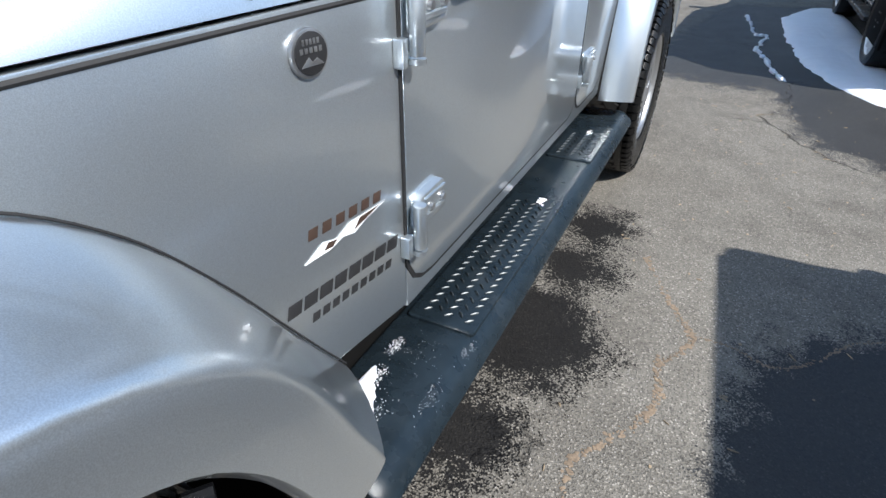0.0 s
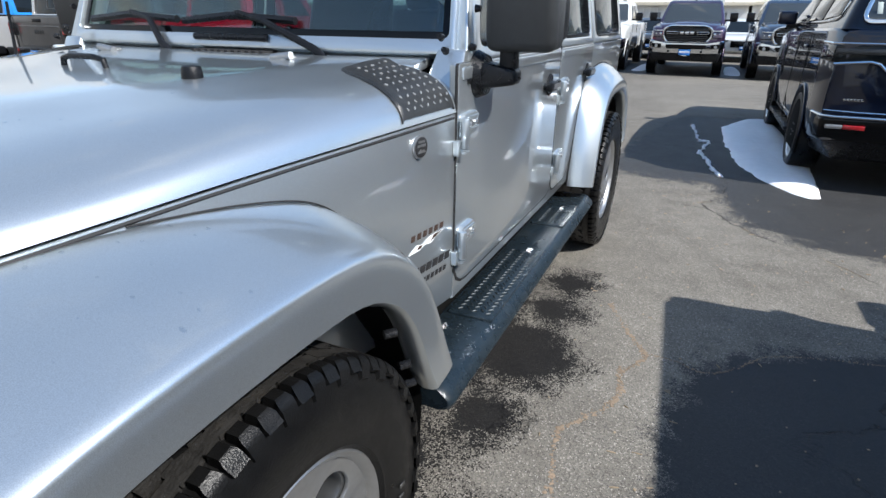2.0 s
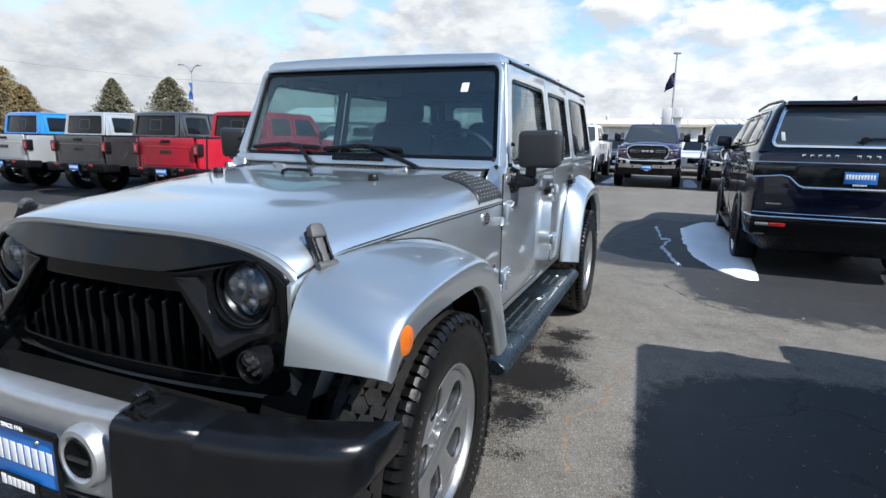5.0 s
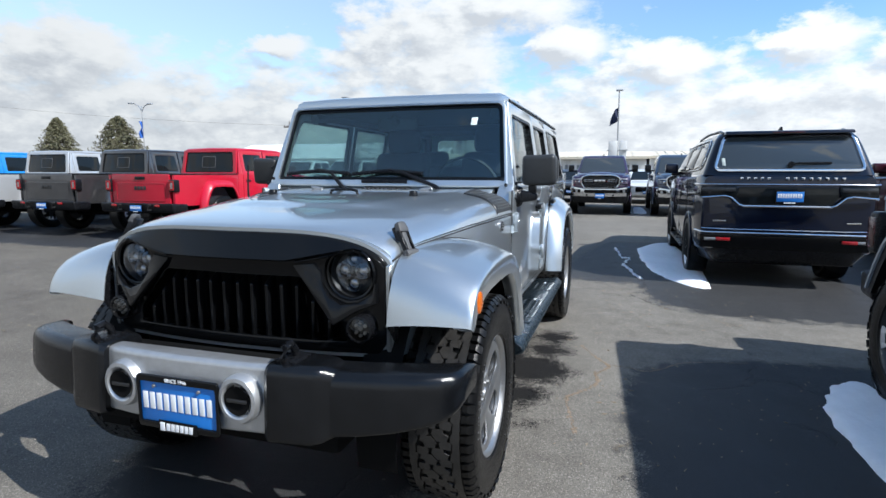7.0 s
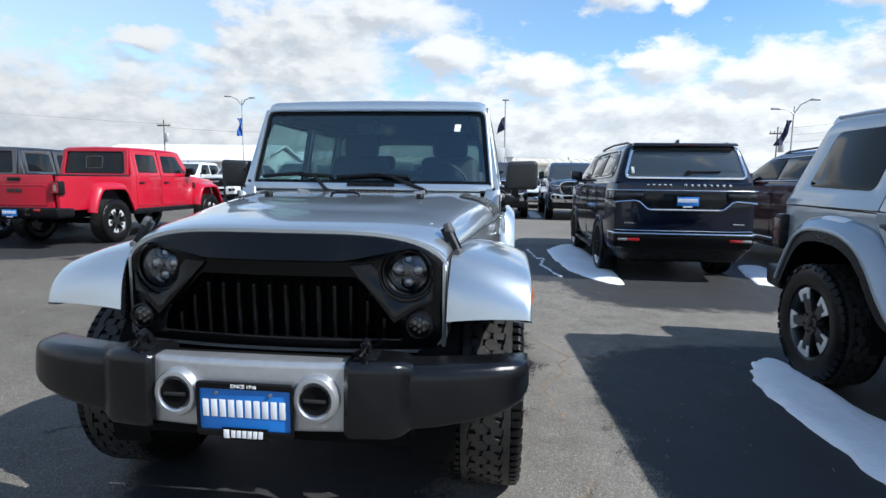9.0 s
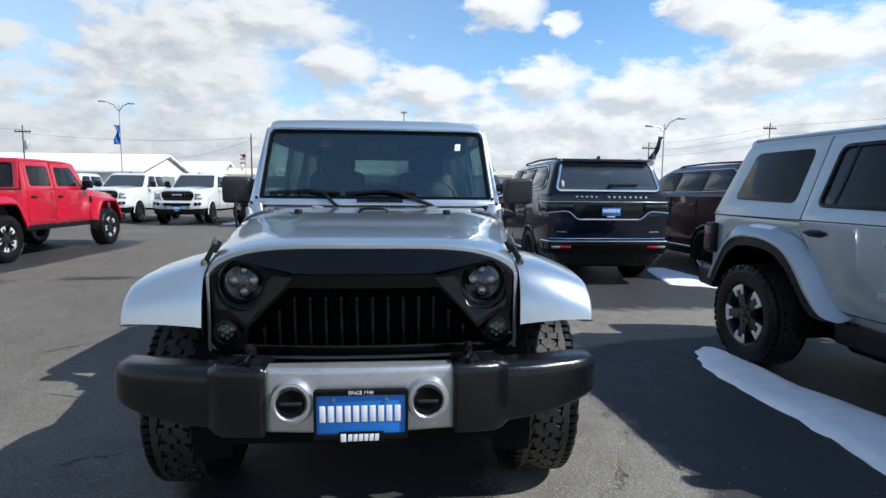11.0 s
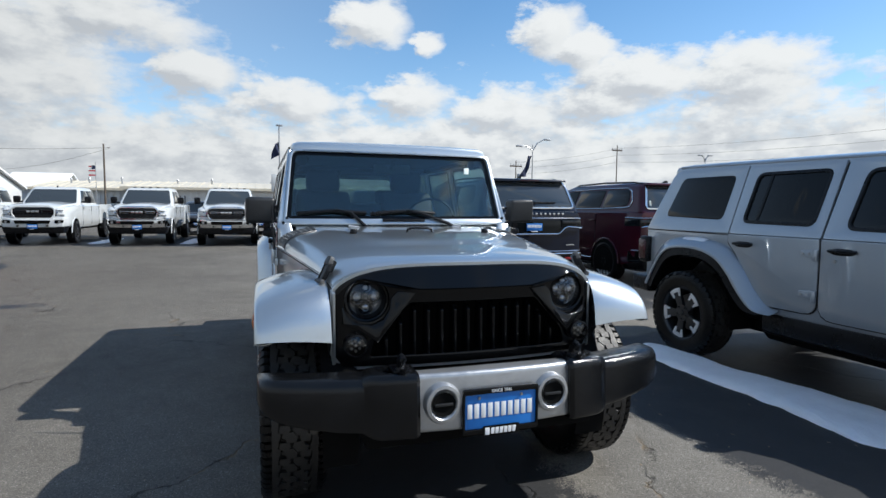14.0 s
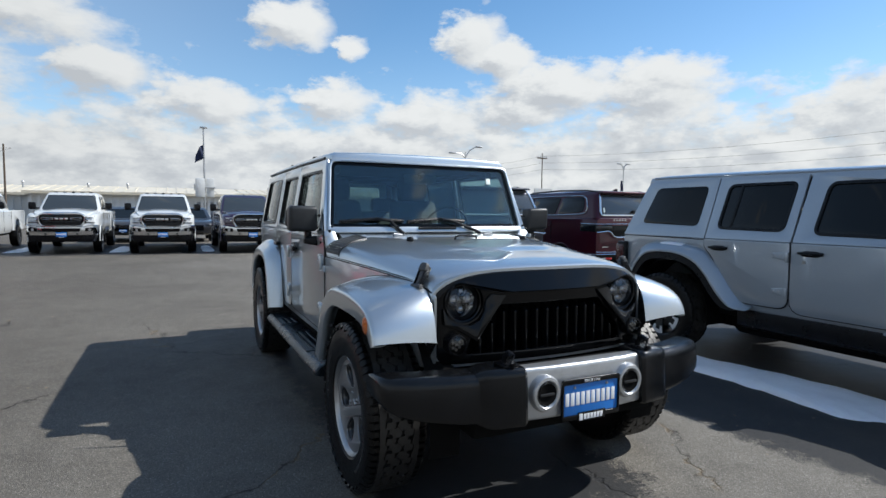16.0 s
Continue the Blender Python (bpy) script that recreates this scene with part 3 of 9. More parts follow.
def rim_mesh(style, rim, w):
    """Returns (face, dark back, nuts); the axle runs along x and the outer face looks to +x."""
    o = 0.40 * w
    barrel = lathe([(rim - 0.004, -0.4 * w), (rim - 0.03, -0.3 * w), (rim - 0.035, 0.1 * w), (rim - 0.022, 0.3 * w), (rim - 0.012, o)], "x", 48)
    barrel = cyl((-0.1 * w, 0, 0), (0.06 * w, 0, 0), rim * 0.72, seg=32, bm=barrel)
    face = lathe([(rim - 0.012, o - 0.012), (rim - 0.004, o - 0.004), (rim + 0.006, o + 0.008), (rim + 0.002, o + 0.014), (rim - 0.010, o + 0.006), (rim - 0.016, o - 0.01)], "x", 48, closed=True)
    if style == "notch":
        barrel = merge(barrel, face)
        face = []
    pockets = None
    hub = o + (-0.028 if style == "five" else 0.006)
    if style == "five":
        windows = []
        for k in range(5):
            a = 2 * math.pi * k / 5
            c, q = math.cos(a), math.sin(a)
            shape = rpoly([(-0.022, 0.082), (0.022, 0.082), (0.048, 0.126), (0.054, 0.182), (0.0, 0.202), (-0.054, 0.182), (-0.048, 0.126)], [0.018, 0.018, 0.03, 0.028, 0.05, 0.028, 0.03], 5)
            windows.append([(x * c - y * q, x * q + y * c) for x, y in shape])
        to_axle = Matrix(((0, 0, 1, 0), (1, 0, 0, 0), (0, 1, 0, 0), (0, 0, 0, 1)))
        dish = lambda off: (lambda v: (v.x + o + off - 0.030 * (1 - math.hypot(v.y, v.z) / rim), v.y, v.z))
        face = merge(face, warp(plate([circle(0, 0, rim - 0.008, 60)] + windows, 0.008, 0.002, to_axle), dish(-0.012)))
        inner = [inset(turned(q, True), 0.007) for q in windows]
        pockets = warp(plate([circle(0, 0, rim - 0.010, 60)] + inner, 0.040, 0.010, to_axle), dish(-0.054))
    elif style == "notch":
        for k in range(5):
            a = 2 * math.pi * k / 5 + 0.45
            barrel = merge(barrel, spoke_plate([(-0.028, 0.03), (0.028, 0.03), (0.05, rim - 0.012), (-0.05, rim - 0.012)], hub - 0.035, 0.03, a, 0.004))
            face.append(spoke_plate([(-0.066, rim - 0.020), (-0.03, rim - 0.008), (0.03, rim - 0.008), (0.066, rim - 0.020), (0.044, rim - 0.088), (0.030, rim - 0.084), (0.030, rim - 0.042), (-0.030, rim - 0.042), (-0.030, rim - 0.084), (-0.044, rim - 0.088)], hub - 0.004, 0.010, a, 0.001))
        barrel = cyl((hub - 0.05, 0, 0), (hub, 0, 0), 0.085, 0.075, seg=28, bm=barrel)
    elif style == "multi":
        for k in range(14):
            face = merge(face, spoke_plate([(-0.008, 0.04), (0.008, 0.04), (0.014, rim - 0.01), (-0.014, rim - 0.01)], hub - 0.02, 0.022, 2 * math.pi * k / 14, 0.003))
        face = cyl((hub - 0.03, 0, 0), (hub + 0.006, 0, 0), 0.05, 0.045, seg=24, bm=face)
    else:
        for k in range(6):
            face = merge(face, spoke_plate([(-0.02, 0.035), (0.02, 0.035), (0.035, rim - 0.012), (-0.035, rim - 0.012)], hub - 0.02, 0.025, 2 * math.pi * k / 6, 0.004))
        face = cyl((hub - 0.03, 0, 0), (hub + 0.02, 0, 0), 0.06, 0.05, seg=24, bm=face)
    nuts = bmesh.new()
    for k in range(5):
        a = 2 * math.pi * k / 5 + (math.pi / 2 if style == "five" else 0.93)
        c, s2 = 0.058 * math.cos(a), 0.058 * math.sin(a)
        nuts = cyl((hub, c, s2), (hub + 0.014, c, s2), 0.010, 0.008, seg=6, bm=nuts)
    nuts = cyl((hub, 0, 0), (hub + 0.012, 0, 0), 0.030, 0.026, seg=20, b=0.003, bm=nuts)
    return face, barrel, nuts, pockets


WHEELS = {}


def wheel(parent, x, y, R, w, rim, style="five", blocks=40, face_mat=None, spin=0.0):
    """A wheel under a vehicle; the sign of x tells which way its face looks."""
    key = (R, w, rim, style, blocks, face_mat.name if face_mat else "")
    hub = new("wheel")
    hub.parent = parent
    hub.location = (x, y, R)
    hub.rotation_euler = (spin, 0, 0 if x > 0 else math.pi)
    if key in WHEELS:
        for name, me in WHEELS[key]:
            ob = new(name, me)
            ob.parent = hub
            if name in ("sidewall_lettering", "tread", "tread_shoulder"):
                tagged(ob, kind="stuff")
        return hub
    made = [part("tyre", tyre_mesh(R, w, rim, blocks, 1), RUBBER, hub, "black rubber tyre")]
    if blocks:
        blocks_mesh, lug_mesh = tread_mesh(R, w, blocks)
        made.append(tagged(part("tread", blocks_mesh, WORNRUBBER, hub, "dusty chunky tread blocks", 25), kind="stuff"))
        made.append(tagged(part("tread_shoulder", lug_mesh, RUBBER, hub, "black shoulder lugs", 25), kind="stuff"))
    if style == "five":
        st = bmesh.new()
        for start in (0.5, 3.4):
            for k in range(11):
                a = start + k * 0.085
                st = merge(st, box(0.500 * w, 0.5165 * w, -0.004 - 0.002 * (k % 3 == 1), 0.004, R * 0.735, R * (0.785 if k % 4 else 0.772), 0.001, 1, Matrix.Rotation(a, 4, "X")))
        made.append(tagged(part("sidewall_lettering", st, WORNLETTER, hub, "raised black sidewall marks"), kind="stuff"))
    face, barrel, nuts, pockets = rim_mesh(style, rim, w)
    if pockets:
        made.append(part("rim_pocket", pockets, POCKETGREY, hub, "grey painted pockets of the wheel face"))
    for one in (face if isinstance(face, list) else [face]):
        made.append(part("spoke_inset" if style == "notch" else "rim", one, face_mat or ALLOY, hub, "machined alloy wheel face"))
    made.append(part("rim_barrel", barrel, PITBLACK if style == "five" else DARKALLOY, hub))
    made.append(part("wheel_nuts", nuts, STEEL if style != "notch" else DARKALLOY, hub))
    WHEELS[key] = [(o.name.split(".")[0], o.data) for o in made]
    return hub


# ---------------------------------------------------------------- ground


def ground_material():
    m = bpy.data.materials.new("worn_asphalt")
    m.use_nodes = True
    nt = m.node_tree
    p = nt.nodes["Principled BSDF"]
    tc = nt.nodes.new("ShaderNodeTexCoord")
    ob = tc.outputs["Object"]

    def noise_at(scale, detail=6.0, rough=0.55, vec=ob):
        n = node(nt, "ShaderNodeTexNoise", Scale=scale, Detail=detail, Roughness=rough)
        join(nt, vec, n.inputs["Vector"])
        return n.outputs[0]

    sep = nt.nodes.new("ShaderNodeSeparateXYZ")
    join(nt, ob, sep.inputs[0])
    stone = nt.nodes.new("ShaderNodeTexVoronoi")
    stone.inputs["Scale"].default_value = 230.0
    join(nt, ob, stone.inputs["Vector"])
    broad = noise_at(0.55, 5.0)
    mid = noise_at(4.0, 8.0, 0.65)
    fine = noise_at(120.0, 4.0, 0.7)
    base = ramp(nt, broad, (0.3, (0.106, 0.0985, 0.0885)), (0.7, (0.160, 0.150, 0.134)))
    base = mix(nt, ramp(nt, mid, (0.35, grey(0.0)), (0.75, grey(0.6))), base, (0.222, 0.211, 0.191))
    # browner and darker towards -x, paler towards +x, varied by broad noise
    lot_side = maths(nt, "ADD", maths(nt, "MULTIPLY", maths(nt, "ADD", sep.outputs[0], maths(nt, "MULTIPLY", broad, 1.6)), 0.2), 0.5, clamp=True)
    tone = nt.nodes.new("ShaderNodeMix")
    tone.data_type, tone.blend_type = "RGBA", "MULTIPLY"
    tone.inputs[0].default_value = 1.0
    join(nt, base, tone.inputs[6])
    join(nt, ramp(nt, lot_side, (0.05, (0.80, 0.77, 0.73)), (0.95, (1.16, 1.15, 1.12))), tone.inputs[7])
    base = tone.outputs[2]
    sepc = nt.nodes.new("ShaderNodeSeparateXYZ")
    join(nt, stone.outputs["Color"], sepc.inputs[0])
    chip = ramp(nt, sepc.outputs[0], (0.0, grey(0.55)), (0.4, grey(0.95)), (0.9, grey(1.08)), (1.0, grey(2.0)))
    mul = nt.nodes.new("ShaderNodeMix")
    mul.data_type, mul.blend_type = "RGBA", "MULTIPLY"
    mul.inputs[0].default_value = 1.0
    join(nt, base, mul.inputs[6])
    join(nt, chip, mul.inputs[7])
    base = mul.outputs[2]
    # sparse pale stones and dark pits standing out of the binder
    big = nt.nodes.new("ShaderNodeTexVoronoi")
    big.inputs["Scale"].default_value = 130.0
    join(nt, ob, big.inputs["Vector"])
    bigc = nt.nodes.new("ShaderNodeSeparateXYZ")
    join(nt, big.outputs["Color"], bigc.inputs[0])
    core = ramp(nt, big.outputs["Distance"], (0.18, grey(1)), (0.34, grey(0)))
    pale = maths(nt, "MULTIPLY", core, ramp(nt, bigc.outputs[0], (0.87, grey(0)), (0.91, grey(1))))
    pit = maths(nt, "MULTIPLY", core, ramp(nt, bigc.outputs[1], (0.80, grey(0)), (0.86, grey(1))))
    base = mix(nt, maths(nt, "MULTIPLY", pit, 0.65), base, (0.030, 0.028, 0.026))
    base = mix(nt, maths(nt, "MULTIPLY", pale, 0.9), base, (0.42, 0.40, 0.37))
    # cracks: thin irregular lines, tan grit in them
    warpv = nt.nodes.new("ShaderNodeVectorMath")
    warpv.operation = "ADD"
    nz = node(nt, "ShaderNodeTexNoise", Scale=2.2, Detail=7.0, Roughness=0.6)
    join(nt, ob, nz.inputs["Vector"])
    sc = nt.nodes.new("ShaderNodeVectorMath")
    sc.operation = "SCALE"
    sc.inputs["Scale"].default_value = 0.5
    join(nt, nz.outputs["Color"], sc.inputs[0])
    join(nt, ob, warpv.inputs[0])
    join(nt, sc.outputs[0], warpv.inputs[1])
    cr = nt.nodes.new("ShaderNodeTexVoronoi")
    cr.feature = "DISTANCE_TO_EDGE"
    cr.inputs["Scale"].default_value = 0.42
    join(nt, warpv.outputs[0], cr.inputs["Vector"])
    patchy = ramp(nt, noise_at(0.9, 3.0), (0.47, grey(0)), (0.56, grey(1)))
    crack = maths(nt, "MULTIPLY", ramp(nt, cr.outputs["Distance"], (0.0, grey(1)), (0.0045, grey(0))), patchy)
    grit = ramp(nt, noise_at(3.0, 2.0), (0.5, (0.025, 0.024, 0.022)), (0.6, (0.20, 0.145, 0.085)))
    base = mix(nt, maths(nt, "MULTIPLY", crack, 0.8), base, grit)

    # wet stains and painted shade: soft blots with ragged edges
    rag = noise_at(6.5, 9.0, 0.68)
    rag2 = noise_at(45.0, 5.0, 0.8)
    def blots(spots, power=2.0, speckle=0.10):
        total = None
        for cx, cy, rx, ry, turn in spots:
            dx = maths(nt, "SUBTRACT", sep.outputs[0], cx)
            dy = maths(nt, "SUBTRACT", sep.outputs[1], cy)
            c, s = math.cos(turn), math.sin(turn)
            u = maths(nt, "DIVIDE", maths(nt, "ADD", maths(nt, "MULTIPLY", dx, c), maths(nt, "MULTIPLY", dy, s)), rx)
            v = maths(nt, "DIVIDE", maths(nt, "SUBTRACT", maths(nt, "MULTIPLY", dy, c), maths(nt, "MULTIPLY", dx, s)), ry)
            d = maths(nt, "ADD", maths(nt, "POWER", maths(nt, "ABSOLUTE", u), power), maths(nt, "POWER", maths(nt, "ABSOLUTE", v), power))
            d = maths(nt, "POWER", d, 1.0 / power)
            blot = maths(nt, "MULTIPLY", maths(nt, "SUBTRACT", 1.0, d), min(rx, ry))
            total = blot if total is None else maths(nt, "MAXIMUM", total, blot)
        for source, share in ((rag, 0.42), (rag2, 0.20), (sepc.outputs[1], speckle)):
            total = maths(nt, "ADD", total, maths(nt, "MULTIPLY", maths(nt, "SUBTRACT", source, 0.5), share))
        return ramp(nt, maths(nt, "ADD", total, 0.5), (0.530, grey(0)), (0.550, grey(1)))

    drips, damp_shade = blots(DRIPS, 2.0, 0.15), blots(WET_AND_SHADE, 5.0)
    # wet ground and painted shade; the bluish base holds a sky reflection
    base = mix(nt, maths(nt, "MULTIPLY", damp_shade, 0.88), base, (0.0185, 0.0205, 0.0245))
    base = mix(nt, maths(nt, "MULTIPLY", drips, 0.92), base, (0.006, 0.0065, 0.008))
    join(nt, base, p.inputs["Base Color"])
    join(nt, maths(nt, "SUBTRACT", maths(nt, "ADD", 0.14, maths(nt, "MULTIPLY", damp_shade, 0.08)), maths(nt, "MULTIPLY", drips, 0.10), clamp=True), p.inputs["Specular IOR Level"])
    r = maths(nt, "SUBTRACT", maths(nt, "ADD", 0.80, maths(nt, "MULTIPLY", maths(nt, "SUBTRACT", mid, 0.5), 0.3)), maths(nt, "MULTIPLY", damp_shade, 0.24))
    join(nt, r, p.inputs["Roughness"])
    bn = node(nt, "ShaderNodeBump", Strength=0.85, Distance=0.005)
    hgt = maths(nt, "ADD", maths(nt, "MULTIPLY", stone.outputs["Distance"], 0.6), maths(nt, "MULTIPLY", fine, 0.5))
    hgt = maths(nt, "MULTIPLY", hgt, maths(nt, "SUBTRACT", 1.0, maths(nt, "MULTIPLY", damp_shade, 0.55)))
    hgt = maths(nt, "SUBTRACT", hgt, maths(nt, "MULTIPLY", crack, 2.0))
    join(nt, hgt, bn.inputs["Height"])
    join(nt, bn.outputs[0], p.inputs["Normal"])
    return m


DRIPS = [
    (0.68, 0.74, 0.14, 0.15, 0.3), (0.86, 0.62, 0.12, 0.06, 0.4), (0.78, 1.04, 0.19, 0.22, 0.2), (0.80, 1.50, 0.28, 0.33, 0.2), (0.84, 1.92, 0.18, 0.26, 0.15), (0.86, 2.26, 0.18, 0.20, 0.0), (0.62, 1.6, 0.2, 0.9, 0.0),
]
# wet ground, plus shade painted under the silver SUV (blot at -0.1, 1.4)
WET_AND_SHADE = [
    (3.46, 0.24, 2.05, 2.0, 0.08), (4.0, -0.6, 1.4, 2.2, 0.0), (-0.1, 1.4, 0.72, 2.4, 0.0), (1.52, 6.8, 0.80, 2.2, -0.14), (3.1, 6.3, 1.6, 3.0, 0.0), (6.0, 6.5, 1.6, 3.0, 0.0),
    # darker blots under the two rows of parked pickups
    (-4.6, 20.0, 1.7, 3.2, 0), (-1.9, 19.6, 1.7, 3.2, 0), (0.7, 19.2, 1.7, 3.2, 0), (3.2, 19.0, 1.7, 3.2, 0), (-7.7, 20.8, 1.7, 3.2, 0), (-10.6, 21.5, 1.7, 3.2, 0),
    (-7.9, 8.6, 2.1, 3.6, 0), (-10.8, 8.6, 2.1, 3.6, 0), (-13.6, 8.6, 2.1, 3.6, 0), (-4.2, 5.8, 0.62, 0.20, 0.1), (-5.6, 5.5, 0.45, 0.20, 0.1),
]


def ground_mesh():
    """One sheet to the horizon, finer near the camera."""
    xs = sorted({round(s * v, 3) for s in (-1, 1) for v in (0, 2, 4, 7, 11, 18, 30, 50, 90, 160, 300, 600, 1200, 2500)})
    rows = [[(x, y, -0.0) for x in xs] for y in xs]
    return grid(rows)


ground = tagged(part("ground", ground_mesh(), ground_material()), "worn grey asphalt car park with cracks, wet stains and shade painted under a car", "asphalt", kind="structure")


def crack_mesh(nodes, seed, width):
    """A meandering crack filled with proud tan grit."""
    rnd = random.Random(seed)
    line = smooth([(a, b, 0) for a, b in nodes], len(nodes) * 14)
    bm = bmesh.new()
    for k, p in enumerate(line):
        for q in range(3):
            r = width * rnd.uniform(0.25, 1.0) * (0.5 + 0.5 * abs(math.sin(k * 0.21 + seed)))
            t = bmesh.new()
            bmesh.ops.create_icosphere(t, subdivisions=1, radius=1)
            t.transform(Matrix.Translation((p.x + rnd.gauss(0, width * 0.7), p.y + rnd.gauss(0, width * 0.7), 0.0)) @ Matrix.Rotation(rnd.uniform(0, 6), 4, "Z") @ Matrix.Diagonal((r, r * rnd.uniform(0.5, 1.6), 0.003, 1)))
            bm = merge(bm, t)
    return bm


GRIT = material("tan_grit", (0.20, 0.15, 0.105), 0.9, 0, 0, 0.45, 120)
for nodes, seed, width in (([(1.15, 0.62), (1.11, 0.8), (1.07, 1.05), (1.12, 1.15), (1.21, 1.3), (1.23, 1.4), (1.21, 1.51), (1.28, 1.64), (1.28, 1.72), (1.2, 1.85), (1.08, 2.1)], 1, 0.009), ([(1.28, 1.70), (1.4, 1.70), (1.52, 1.66), (1.63, 1.74), (1.76, 1.90), (1.95, 1.98), (2.2, 2.04)], 2, 0.005)):
    tagged(part("crack_grit", crack_mesh(nodes, seed, width), GRIT, ground, "tan grit in a crack"), kind="stuff")


# ---------------------------------------------------------------- silver off-road SUV


def cowl_x(y):
    return 0.600 + (y + 0.40) * 0.142


def bow(x):
    return -0.458 + 0.062 * (x / 0.6) ** 2


def flare_mesh(outer, inner, x_in, x_out, s, centre, n=40, lip=0.07, taper=None):
    """Wheel-arch flare: a crowned top from the body to a rounded outer edge, with a lip turned under."""
    O = smooth([(p[0], p[1], 0) for p in outer], n)
    I = smooth([(p[0], p[1], 0) for p in inner], n)
    rows = []
    for k in range(n):
        o, i = O[k], I[k]
        c = (Vector((*centre, 0)) - o)
        c.normalize()
        turn = lip if taper is None or k > taper else 0.018 + (lip - 0.018) * k / taper
        xi = x_in(i.x)
        row = []
        for u in (0.0, 0.06, 0.15, 0.35, 0.55, 0.75, 0.88, 0.94, 0.975):
            crown = 0.014 * math.sin(math.pi * u) ** 0.8
            q = i.lerp(o, u) - c * crown
            row.append((s * (xi + (x_out - 0.004 - xi) * u), q.x, q.y))
        for dx, dn in ((-0.0025, 0.002), (0.002, 0.006), (0.004, 0.012), (0.005, 0.03), (0.004, 0.05), (0.001, turn - 0.008), (-0.008, turn), (-0.03, turn + 0.002), (-0.06, turn - 0.01)):
            q = o + c * min(dn, turn + 0.002)
            row.append((s * (x_out + dx), q.x, q.y))
        rows.append(row)
    return thick(grid(rows), 0.004)


def loft_sections(stations, caps=True, bm=None):
    return merge(bm, grid(stations, close_v=True, caps=caps)) if bm is not None else grid(stations, close_v=True, caps=caps)


